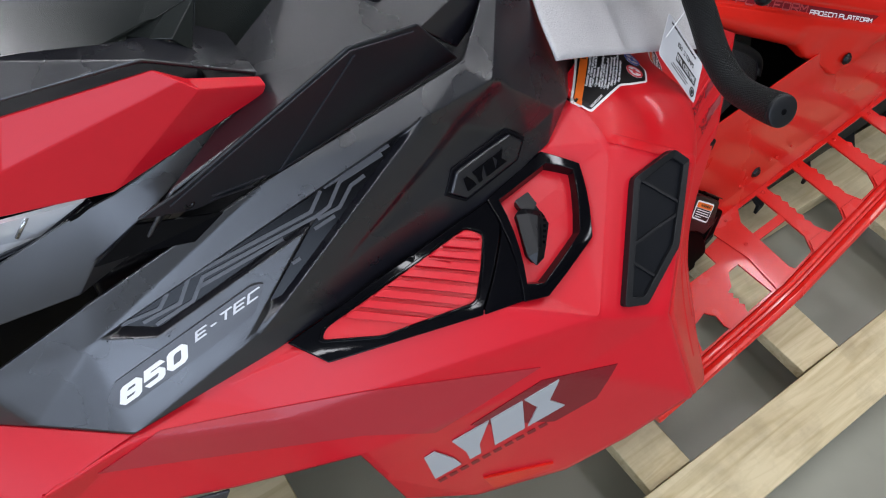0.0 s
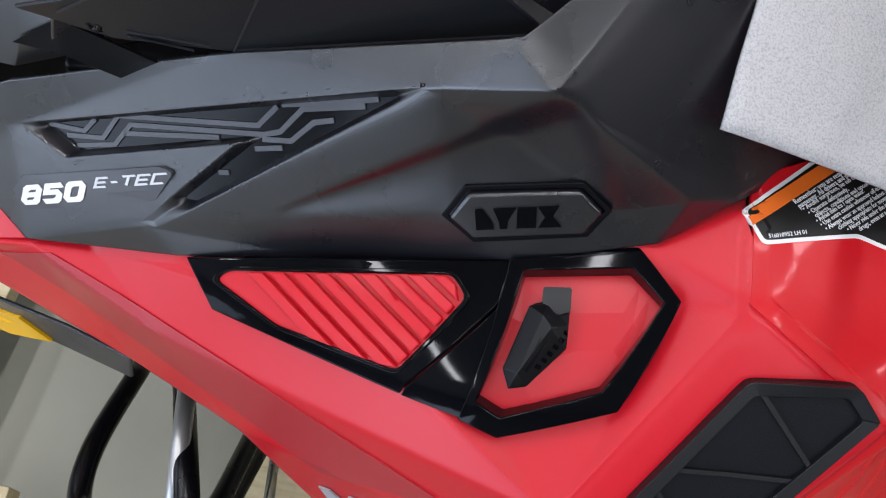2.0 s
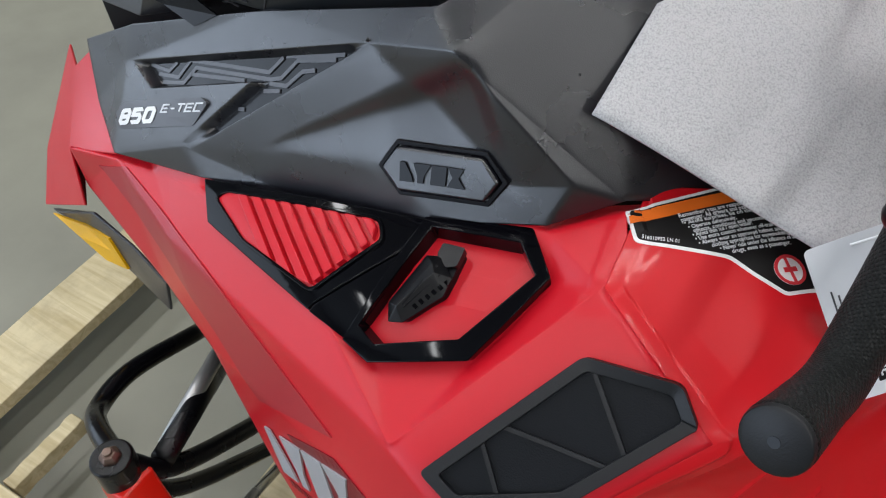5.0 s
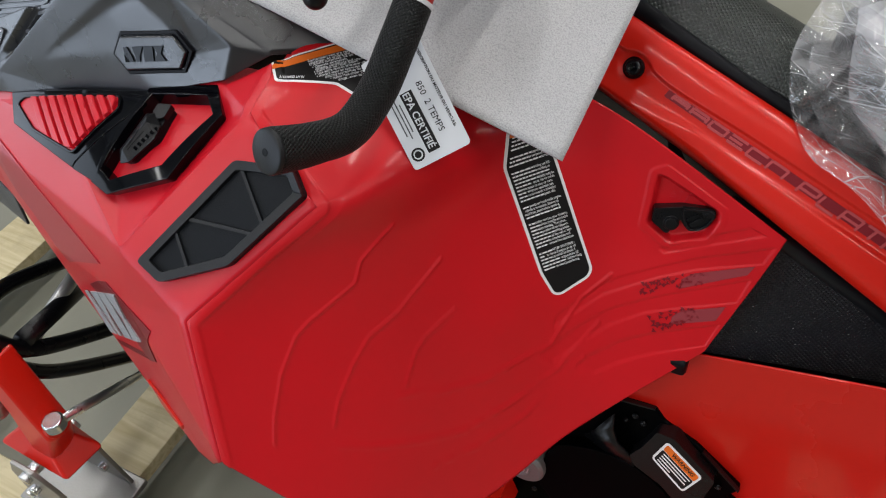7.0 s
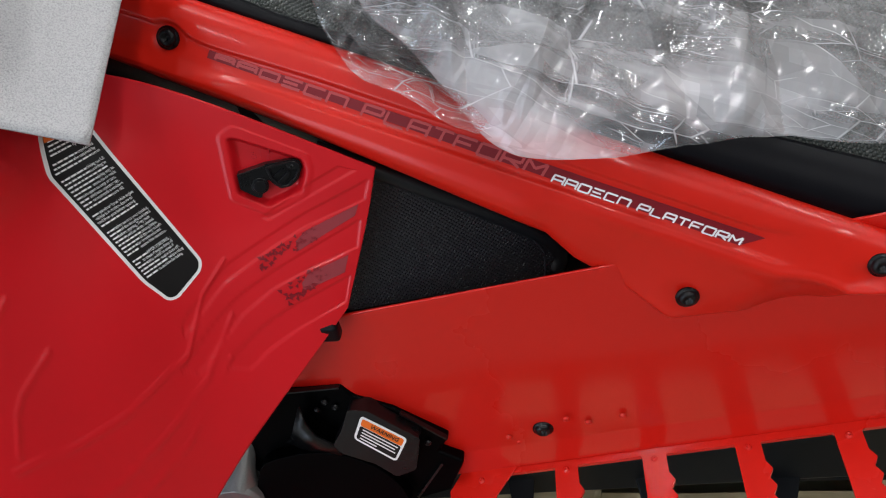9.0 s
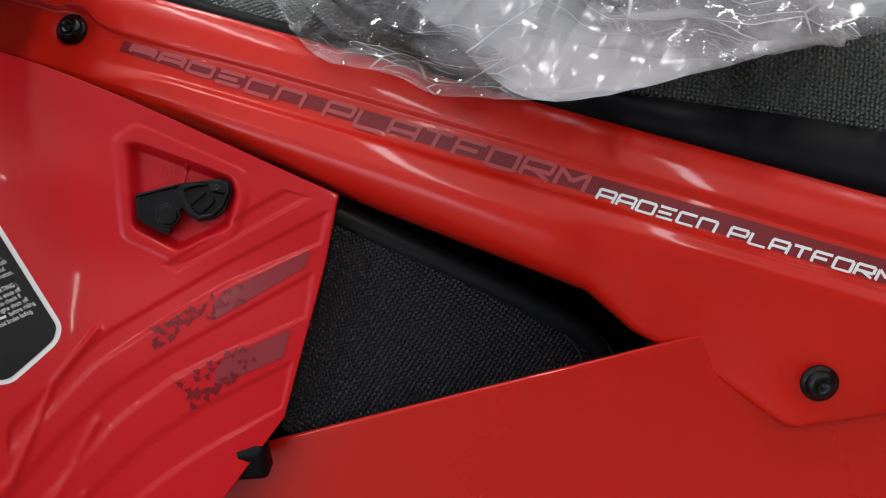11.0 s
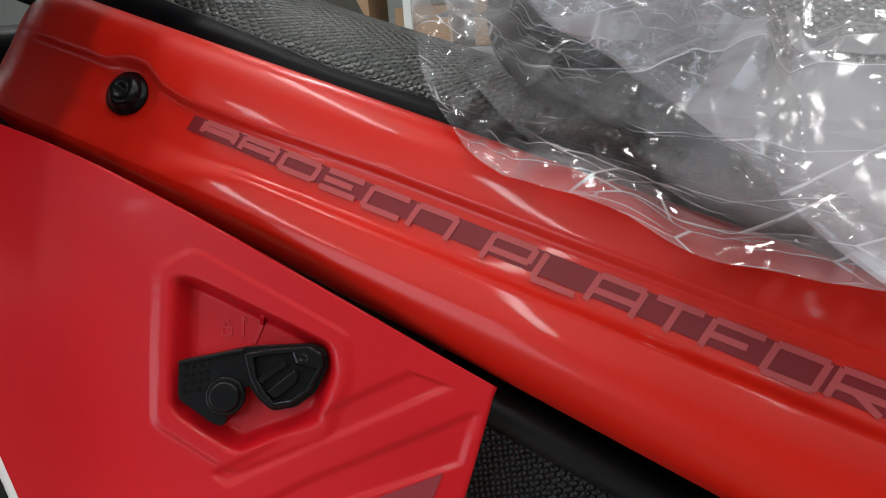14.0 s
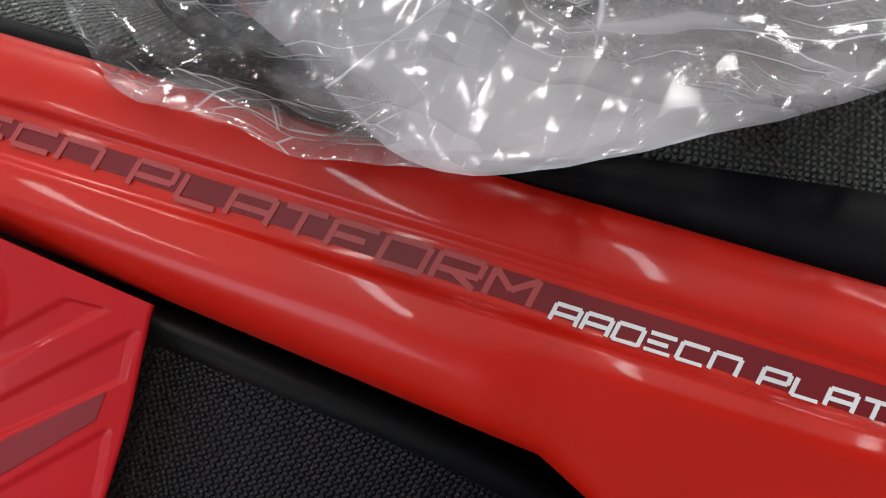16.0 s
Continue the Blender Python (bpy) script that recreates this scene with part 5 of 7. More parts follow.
GL = {
    "arch_bar": [(0, 0, 0, 1), (0, 1, 1, 1), (1, 1, 1, 0), (0, 0.45, 1, 0.45)],
    "box": [(0, 0, 0, 1), (0, 1, 1, 1), (1, 1, 1, 0), (1, 0, 0, 0)],
    "bars": [(0, 0, 1, 0), (0, 0.5, 0.8, 0.5), (0, 1, 1, 1)],
    "comb": [(0, 0, 0, 1), (0, 0, 1, 0), (0, 1, 1, 1)],
    "arch": [(0, 0, 0, 1), (0, 1, 1, 1), (1, 1, 1, 0)],
}
GL.update({
    "P": [(0, 0, 0, 1), (0, 1, 1, 1), (1, 1, 1, 0.45), (1, 0.45, 0, 0.45)], "L": [(0, 1, 0, 0), (0, 0, 1, 0)], "A": GL["arch_bar"], "T": [(0.5, 0, 0.5, 1), (0, 1, 1, 1)],
    "F": [(0, 0, 0, 1), (0, 1, 1, 1), (0, 0.5, 0.8, 0.5)], "O": GL["box"], "R": [(0, 0, 0, 1), (0, 1, 1, 1), (1, 1, 1, 0.45), (1, 0.45, 0, 0.45), (0.4, 0.45, 1, 0)], "M": [(0, 0, 0, 1), (0, 1, 0.5, 0.4), (0.5, 0.4, 1, 1), (1, 1, 1, 0)],
})
MODEL = [GL[k] for k in ("arch_bar", "arch_bar", "box", "bars", "comb", "arch")]
for k, glyph in enumerate(MODEL):
    part("model_mark", raise_on(flat_shape(bar_shape([(*q, 0.0019) for q in square_word(0.376 + 0.014 * k, -0.0120, 0.0078, 0.0140, [glyph])])), TUBEF, TUBE_TREE, 0.001, 0.0014), WHITE, tube_ob, "white angular mark")
for k, ch in enumerate("PLATFORM"):
    part("letter", raise_on(flat_shape(bar_shape([(*q, 0.0019) for q in square_word(0.467 + 0.0138 * k, -0.0122, 0.0078, 0.0138, [GL[ch]])])), TUBEF, TUBE_TREE, 0.001, 0.0014), WHITE, tube_ob, "white letter of the word PLATFORM")
for k, glyph in enumerate(MODEL):
    part("faded_mark", raise_on(flat_shape(bar_shape([(*q, 0.0029) for q in square_word(0.004 + 0.025 * k, -0.0030 - 0.0011 * k, 0.0058 + 0.0011 * k, 0.0250, [glyph])])), TUBEF, TUBE_TREE, 0.001, 0.0013), PINK, tube_ob, "pale red angular mark")
for k, ch in enumerate("PLATFORM"):
    part("faded_letter", raise_on(flat_shape(bar_shape([(*q, 0.0029) for q in square_word(0.168 + 0.0253 * k, -0.0098, 0.0128, 0.0253, [GL[ch]])])), TUBEF, TUBE_TREE, 0.001, 0.0013), PINK, tube_ob, "pale red letter of the word PLATFORM")

# screws on the tube cover and the tunnel
torx_screw("screw", tp(-0.052, 0.002, 0.0030), TN, 0.0125, tube_ob)
torx_screw("screw", (1.459, 0.508, 0.684), (0, -0.97, 0.2), 0.0125, tube_ob)
spot, out_way = TUBEF.lay(0.708, 0.0147, TUBE_TREE)
torx_screw("screw", spot + out_way * 0.001, out_way, 0.0125, tube_ob)


def gap_shade_strip():
    """Black strip closing the joint under the tube cover, in place of the gap's shade."""
    bm, rows = bmesh.new(), []
    for q in np.linspace(-0.32, 0.16, 40):
        low = lerp(q, V_LOW)
        rows.append([bm.verts.new(tp(q, low + a, d)) for a, d in ((0.030, -0.022), (0.004, -0.026), (-0.016, -0.038), (-0.035, -0.060))])
    for a, c in zip(rows, rows[1:]):
        for i in range(3):
            bm.faces.new((a[i], a[i + 1], c[i + 1], c[i]))
    return part("gap_shade_strip", bm, VINYL, sled, "black strip standing for the dark gap under the tube cover", smooth=True, solid=0.003)


gap_shade_strip()

# tunnel
TUN = {"a": (0.95, 0.475, 0.300), "b": (2.6, 0.492, 0.685), "c": (2.6, 0.500, 0.72), "d": (0.95, 0.487, 0.34), "e": (2.6, 0.520, 0.86), "f": (0.95, 0.512, 0.50), "g": (2.6, 0.545, 0.97), "h": (0.95, 0.530, 0.62)}
tunnel = part("tunnel", facets(TUN, ["abcd", "dcef", "fegh"], (0, -1, 0)), RED_TUNNEL, sled, "glossy red tunnel side", bevel=0.004, solid=0.004, angle=3)

torx_screw("screw", (1.300, 0.4935, 0.446), (0, -0.99, 0.1), 0.0135, tunnel)
for k in range(12):
    x = 1.235 + 0.102 * k
    torx_screw("rivet", (x, 0.4885, 0.375 + (x - 1.33) * 0.2353 + 0.025), (0, -0.98, 0.1), 0.0042, tunnel, RED_GLOSS)
for dx, dz in ((-0.045, -0.008), (-0.032, -0.022), (0.030, 0.020), (0.058, 0.006), (0.10, 0.012)):
    torx_screw("rivet", (1.300 + dx, 0.491, 0.446 + dz + dx * 0.2), (0, -0.98, 0.1), 0.0046, tunnel, RED_GLOSS)

# running board
FBN = Vector((-0.229, 0, 0.973)).normalized()


def fb(x, y, d=0.0):
    """A point on the running board over the plan's x and y."""
    return Vector((x, y, 0.385 + (x - 1.33) * 0.2353)) + FBN * d


def fb_plate(outline, d0, d1):
    bm = bmesh.new()
    lo, hi = ([bm.verts.new(fb(x, y, d)) for x, y in outline] for d in (d0, d1))
    bm.faces.new(hi)
    bm.faces.new(lo[::-1])
    for i in range(len(lo)):
        j = (i + 1) % len(lo)
        bm.faces.new((lo[i], lo[j], hi[j], hi[i]))
    bmesh.ops.recalc_face_normals(bm, faces=bm.faces[:])
    return bm


board = part("running_board", fb_plate([(1.22, 0.488), (2.6, 0.495), (2.6, 0.478), (1.22, 0.470)], -0.003, 0.003), RED_TUNNEL, sled, "red perforated running board with toothed ribs")
def rail_y(x):
    return lerp(x, [(0.80, 0.226), (1.18, 0.244), (1.52, 0.288), (2.6, 0.40)])


for drop, rad in ((0.0, 0.012), (0.024, 0.009)):
    part("outer_rail", tube([fb(x, rail_y(x) + drop, -0.004 + drop * 0.3) for x in np.linspace(0.80, 2.6, 19)], rad, 8), RED_TUNNEL, board, bevel=0.002)
part("rail_lip", fb_plate([(x, rail_y(x) + 0.002) for x in np.linspace(0.8, 2.6, 10)] + [(x, rail_y(x) + 0.038) for x in np.linspace(2.6, 0.8, 10)], -0.003, 0.001), RED_TUNNEL, board)
RIBS = [(1.314 + 0.1115 * k, 1.3435 + 0.1115 * k) for k in range(11)]
for x0, x1 in RIBS:
    base = rail_y(x0) + 0.026
    teeth, y = [], 0.446
    while y > base + 0.065:
        teeth += [(x1 + 0.0005, y), (x1 + 0.0062, y - 0.010), (x1 + 0.0055, y - 0.0125)]
        y -= 0.0215
    pts = [(x0 - 0.008, 0.479), (x0, 0.470)] + [(x0, base + 0.045), (x0 - 0.016, base + 0.012), (x0 - 0.030, base)] + [(x1 + 0.034, base), (x1 + 0.018, base + 0.014), (x1 + 0.004, base + 0.050)] + teeth[::-1] + [(x1, 0.470), (x1 + 0.008, 0.479)]
    part("rib", fb_plate(pts, -0.002, 0.0035), RED_TUNNEL, board)
    part("gusset", fb_plate([(x0 - 0.004, base + 0.030), (x1 + 0.004, base + 0.030), (x1 + 0.026, base - 0.004), (x0 - 0.022, base - 0.004)], 0.0035, 0.0075), RED_TUNNEL, board, bevel=0.0015)
part("toe_plate", fb_plate([(0.80, 0.395), (0.929, 0.403), (1.127, 0.401), (1.128, 0.439), (1.170, 0.445), (1.20, 0.455), (1.185, 0.367), (1.178, 0.270), (1.166, 0.270), (1.160, 0.371), (1.131, 0.370), (1.111, 0.341), (1.096, 0.336), (1.103, 0.328), (1.096, 0.320), (1.103, 0.312), (1.096, 0.304), (1.103, 0.296), (1.096, 0.285), (1.092, 0.262), (1.048, 0.262), (1.037, 0.286), (1.040, 0.313), (1.026, 0.332), (0.985, 0.322), (0.960, 0.262), (0.80, 0.255)], -0.003, 0.002), RED_TUNNEL, board)
part("bracket_plate", fb_plate([(1.171, 0.453), (1.186, 0.479), (1.264, 0.479), (1.236, 0.440), (1.234, 0.300), (1.250, 0.272), (1.174, 0.268), (1.184, 0.367)], 0.0022, 0.0055), RED_TUNNEL, board, bevel=0.001)
part("cross_strip", fb_plate([(1.22, 0.405), (1.315, 0.405), (1.315, 0.385), (1.22, 0.385)], -0.002, 0.002), RED_TUNNEL, board)
for k in range(10):
    torx_screw("rivet", fb(1.3285 + k * 0.1115, 0.466, 0.004), FBN, 0.0045, board, RED_TUNNEL)
torx_screw("rivet", fb(1.205, 0.395, 0.0055), FBN, 0.0045, board, RED_TUNNEL)
torx_screw("rivet", fb(1.215, 0.464, 0.0055), FBN, 0.0045, board, RED_TUNNEL)

# black cover of the drive case in the footwell


class Enlarged(Face):
    """A working plane with its shapes drawn a little larger."""

    def at(self, u, v, d=0.0):
        return Face.at(self, u * 1.045, v * 1.045, d)


CASEF = Enlarged((1.053, 0.468, 0.432), (0, -0.95, 0.3))
CASE = [(-0.220, 0.020), (-0.1008, 0.095), (-0.0537, 0.0973), (-0.0069, 0.1027), (0.007, 0.0840), (0.0523, 0.0645), (0.1194, 0.0143), (0.1046, -0.0083), (0.1351, -0.0256), (0.1124, -0.0782), (0.0723, -0.0925), (0.0636, -0.1430), (-0.1268, -0.1660), (-0.150, -0.190), (-0.2058, -0.1774), (-0.195, -0.140), (-0.240, -0.120)]
case = part("drive_case", raise_on(flat_shape([CASE], 0), CASEF, None, -0.07, -0.012), CASE_BLACK, sled, "black moulded drive case in the footwell", bevel=0.005, seg=2)
housing = rounded([(-0.125, -0.005), (-0.064, 0.0125), (-0.0145, 0.0080), (0.030, -0.0150), (0.056, -0.050), (0.066, -0.088), (0.030, -0.098), (-0.115, -0.122), (-0.150, -0.080)], 0.02)
part("case_bulge", raise_on(flat_shape([housing]), CASEF, None, -0.03, 0.010), CASE_BLACK, case, "rounded black case bulge", bevel=0.008, seg=4)
part("label_plate", raise_on(flat_shape([rounded([(0.0027, 0.0795), (0.0255, 0.0785), (0.0860, 0.0330), (0.0760, -0.0180), (0.0500, -0.0300), (0.0250, -0.0080), (-0.0150, 0.0100), (-0.0250, 0.0230), (-0.0110, 0.0450)], 0.004)]), CASEF, None, -0.03, 0.010), CASE_SATIN, case, "satin black label plate", bevel=0.004, seg=3)
FIN = {"a": (-0.0548, 0.0920, 0.020), "b": (-0.0802, 0.0300, -0.004), "c": (-0.0930, 0.0115, -0.010), "d": (-0.0569, 0.0085, 0.006), "e": (-0.0149, 0.0066, 0.010), "f": (-0.0255, 0.0260, 0.012), "g": (-0.0430, 0.0400, 0.014), "h": (-0.0520, 0.0640, 0.018)}
part("case_fin", facets({k: CASEF.at(u, v, d) for k, (u, v, d) in FIN.items()}, ["abh", "bgh", "bcdg", "defg"], CASEF.n), CASE_SATIN, case, "swept satin black fin", smooth=True, solid=0.004)
for u0, v0, u1, v1, wide in ((-0.11, -0.118, 0.0427, -0.0944, 0.0022), (0.0694, -0.0829, 0.1071, -0.0245, 0.0030), (0.062, 0.0585, 0.117, 0.0160, 0.0022), (-0.09, 0.0935, -0.008, 0.1010, 0.0022)):
    part("case_rib", raise_on(flat_shape(bar_shape([(u0, v0, u1, v1, wide)])), CASEF, None, -0.014, -0.006), CASE_SATIN, case)
for u, v in ((-0.15, -0.13), (-0.012, -0.108), (0.033, -0.100), (0.092, 0.010), (-0.03, 0.078), (-0.018, 0.070)):
    torx_screw("bolt", CASEF.at(u, v, -0.008), CASEF.n, 0.0045, case, CASE_SATIN)
for u, v in ((-0.008, -0.112), (0.040, -0.108), (-0.040, 0.060)):
    part("peg", tube([CASEF.at(u, v, -0.014), CASEF.at(u, v + 0.012, -0.002)], 0.0032, 10), CASE_SATIN, case, smooth=True)
CLAB = [(0.0183, 0.0715), (0.0712, 0.0334), (0.0524, -0.0038), (0.0035, 0.0355)]
case_label = part("warning_label", raise_on(flat_shape([rounded(CLAB, 0.006)]), CASEF, None, 0.0102, 0.0108), WHITE, case, "small white and orange warning label")


def on_label(x, y):
    """A spot on the small label: x along it, y up it, each from 0 to 1."""
    a, b, c, d = (Vector(p) for p in CLAB)
    return tuple((d.lerp(c, x)).lerp(a.lerp(b, x), y))


part("label_top", raise_on(flat_shape([rounded([on_label(0.05, 0.92), on_label(0.95, 0.92), on_label(0.95, 0.64), on_label(0.05, 0.64)], 0.003)]), CASEF, None, 0.0108, 0.0112), ORANGE, case_label)
part("label_body", raise_on(flat_shape([rounded([on_label(0.05, 0.62), on_label(0.95, 0.62), on_label(0.95, 0.08), on_label(0.05, 0.08)], 0.003)]), CASEF, None, 0.0108, 0.0112), LABEL_BLACK, case_label)
print_on("word", letters("WARNING", 0.0085, *on_label(0.24, 0.72), -36, 0, 0.95, 0.0002), CASEF, None, LABEL_BLACK, case_label, "black word WARNING", 0.0112, 0.0115)
for k, end in enumerate((0.9, 0.86, 0.9, 0.5)):
    y = 0.53 - 0.12 * k
    part("text_line", raise_on(flat_shape(bar_shape([(*on_label(0.12, y), *on_label(end, y), 0.0017)])), CASEF, None, 0.0112, 0.0115), WHITE, case_label)
pulley = part("pulley", tube([CASEF.at(-0.166, -0.060, -0.03), CASEF.at(-0.167, -0.066, 0.016), CASEF.at(-0.167, -0.067, 0.020)], [0.036, 0.036, 0.031], 28), CAST_GREY, sled, "bare cast metal cap beside the drive case", bevel=0.003)
part("neck", tube([CASEF.at(-0.150, 0.008, -0.02), CASEF.at(-0.156, -0.020, -0.004), CASEF.at(-0.163, -0.045, 0.004)], [0.013, 0.017, 0.026], 18), CAST_GREY, pulley, bevel=0.002)
part("stamp", tube([CASEF.at(-0.167, -0.067, 0.0195), CASEF.at(-0.167, -0.067, 0.0212)], 0.015, 20), CAST_GREY, pulley, bevel=0.0006)
for k in range(5):
    part("stamp_mark", raise_on(flat_shape(bar_shape([(-0.178 + k * 0.0052, -0.072, -0.1765 + k * 0.0052, -0.062, 0.0018)])), CASEF, None, 0.020, 0.0222), STEEL, pulley)
part("hose", tube(spline([CASEF.at(-0.150, 0.006, -0.015), CASEF.at(-0.146, 0.030, -0.012), CASEF.at(-0.150, 0.062, -0.020), CASEF.at(-0.160, 0.095, -0.03)], 14), 0.006, 12), RUBBER, pulley, "black hose", smooth=True)
part("toe_grille", fb_plate([(0.80, 0.27), (0.87, 0.27), (0.87, 0.43), (0.80, 0.40)], 0.0, 0.05), RED_GLOSS, sled, "red toe hold grille")

# rear suspension and track under the running board
TRACK = bmesh.new()
box(TRACK, (1.0, 0.52, 0.14), (2.9, 1.0, 0.45))
for v in TRACK.verts:
    if v.co.z < 0.3:
        v.co.z = 0.165 if v.co.x < 2 else 0.36
part("track", TRACK, RUBBER, sled, "black rubber track", bevel=0.02)
for k in range(7):
    x = 1.24 + k * 0.19
    part("lug", facets({"a": (x, 0.525, 0.26), "b": (x + 0.045, 0.525, 0.265), "c": (x + 0.040, 0.495, 0.225), "d": (x + 0.014, 0.492, 0.205), "e": (x + 0.008, 0.495, 0.24)}, ["abce", "ecd"], (0, -1, 0.3)), RUBBER, sled, "black rubber track lug", bevel=0.003, solid=0.010)

# textured storage pocket behind the knee panel
MESHP = [(0.120, 0.022), (0.2132, -0.0260), (0.278, -0.059), (0.345, -0.100), (0.361, -0.120), (0.362, -0.150), (0.332, -0.1565), (0.28, -0.1555), (0.105, -0.158)]
KN2 = Face((0.975, 0.562, 0.806), (0.258, -0.895, 0.363))
pouch = part("side_pouch", raise_on(flat_shape([rounded(MESHP, 0.012)], 2), KN2, None, -0.045, -0.010), VINYL, sled, "black textured side pouch", bevel=0.005, seg=3)
part("hem", tube([KN2.at(u, v, -0.016) for u, v in spline([(0.100, 0.040), (0.161, 0.0085), (0.214, -0.0204), (0.2785, -0.056), (0.340, -0.0943), (0.362, -0.113), (0.371, -0.132), (0.364, -0.150)], 48)], 0.0112, 14), RUBBER_EDGE, pouch, "smooth black piping", smooth=True)
part("hem_line", tube([KN2.at(u, v, -0.009) for u, v in spline([(0.338, -0.103), (0.350, -0.122), (0.350, -0.152)], 12)], 0.0012, 6), BLACK, pouch)
part("clip", raise_on(flat_shape([[(0.262, -0.150), (0.272, -0.163), (0.318, -0.164), (0.330, -0.152)]]), KN2, None, -0.05, -0.018), BLACK_FLAT, pouch, bevel=0.002)
part("panel_clip", solid_box((1.035, 0.500, 0.632), (1.072, 0.520, 0.660)), BLACK_FLAT, knee_panel_ob, "black panel clip", bevel=0.006)

# added black sheet that stands for the shaded gap round the pouch
part("pouch_gap_shade", raise_on(flat_shape([[(0.02, 0.10), (0.16, 0.06), (0.30, -0.005), (0.43, -0.08), (0.43, -0.155), (0.08, -0.19)]]), KN2, None, -0.085, -0.055), BLACK_FLAT, sled, "black sheet standing for the dark gap behind the side pouch", bevel=0.004)

# pull latch of the knee panel
def kpart(name, outline, lo, hi, mat, parent, bevel=0.0015, label=""):
    return part(name, raise_on(flat_shape([outline]), KN2, None, lo, hi), mat, parent, label, bevel=bevel)


LATCH = [(0.0165, 0.0311), (0.0274, 0.0330), (0.0467, 0.0373), (0.0772, 0.0392), (0.0833, 0.0366), (0.0848, 0.0296), (0.0792, 0.0167), (0.0703, 0.0099), (0.0594, 0.0081), (0.0525, 0.0140), (0.0482, 0.0205), (0.0447, 0.0163), (0.0404, 0.0102), (0.0377, 0.0010), (0.0328, 0.0022), (0.0168, 0.0135)]
STRAP = [(0.0468, 0.0346), (0.0565, 0.0365), (0.0772, 0.0382), (0.0828, 0.0349), (0.0834, 0.0296), (0.0775, 0.0179), (0.0691, 0.0111), (0.0599, 0.0097), (0.0539, 0.0152), (0.0494, 0.0236)]
STRAP_IN = [(0.0512, 0.0325), (0.0580, 0.0342), (0.0680, 0.0350), (0.0700, 0.0300), (0.0798, 0.0278), (0.0749, 0.0190), (0.0677, 0.0137), (0.0608, 0.0127), (0.0560, 0.0182), (0.0525, 0.0249)]
knee_latch = kpart("knee_latch", rounded(LATCH, 0.002, 3), -0.006, 0.0050, LATCH_BLACK, knee_panel_ob, 0.0015, "black rubber pull latch in a pocket")
part("latch_strap", raise_on(ring_shape(STRAP, STRAP_IN), KN2, None, 0.003, 0.0095), LATCH_BLACK, knee_latch, bevel=0.0012)
kpart("strap_bar", [(0.0531, 0.0232), (0.0648, 0.0316), (0.0664, 0.0294), (0.0545, 0.0206)], 0.004, 0.0085, LATCH_BLACK, knee_latch, 0.0008)
kpart("strap_bar", [(0.0570, 0.0176), (0.0696, 0.0276), (0.0716, 0.0240), (0.0708, 0.0212), (0.0625, 0.0146), (0.0600, 0.0146)], 0.004, 0.0085, LATCH_BLACK, knee_latch, 0.0008)
kpart("latch_lip", [(0.0168, 0.0310), (0.0465, 0.0371), (0.0468, 0.0352), (0.0172, 0.0292)], 0.004, 0.0080, LATCH_BLACK, knee_latch, 0.0006)
part("stud", tube([KN2.at(0.0382, 0.0150, 0.004), KN2.at(0.0382, 0.0150, 0.0095)], 0.0072, 24), LATCH_BLACK, knee_latch, bevel=0.0012)
part("stud_ring", tube([KN2.at(0.0382, 0.0150, 0.004), KN2.at(0.0382, 0.0150, 0.0070)], 0.0092, 24), LATCH_BLACK, knee_latch, bevel=0.0010)
torx_screw("screw", KN2.at(0.0742, 0.0325, 0.0080), KN2.n, 0.0036, knee_latch)
for i in range(4):
    for j in range(4):
        part("nub", tube([KN2.at(0.0195 + i * 0.0033 - j * 0.0002, 0.0275 - j * 0.0036 + i * 0.0006, 0.0045), KN2.at(0.0195 + i * 0.0033, 0.0275 - j * 0.0036 + i * 0.0006, 0.0062)], 0.0009, 8), LATCH_BLACK, knee_latch)
MOULDED = bar_shape([(0.0320, 0.0422, 0.0368, 0.0422, 0.0012), (0.0320, 0.0462, 0.0368, 0.0462, 0.0012), (0.0322, 0.0422, 0.0322, 0.0462, 0.0012), (0.0366, 0.0422, 0.0366, 0.0462, 0.0012), (0.0330, 0.0462, 0.0330, 0.0490, 0.0010), (0.0330, 0.0490, 0.0355, 0.0490, 0.0010), (0.0422, 0.0416, 0.0422, 0.0500, 0.0012)]) + [[(0.0400, 0.0492), (0.0444, 0.0492), (0.0422, 0.0520)]]
part("moulded_sign", raise_on(flat_shape(MOULDED), KNEE, KNEE_TREE, -0.0002, 0.0005), RED, knee_panel_ob, "raised red padlock and arrow sign")
part("moulded_rib", raise_on(flat_shape(bar_shape([(0.0533, 0.0515, 0.0479, 0.0385, 0.0018)]), 2), KNEE, KNEE_TREE, -0.0002, 0.0010), RED, knee_panel_ob)

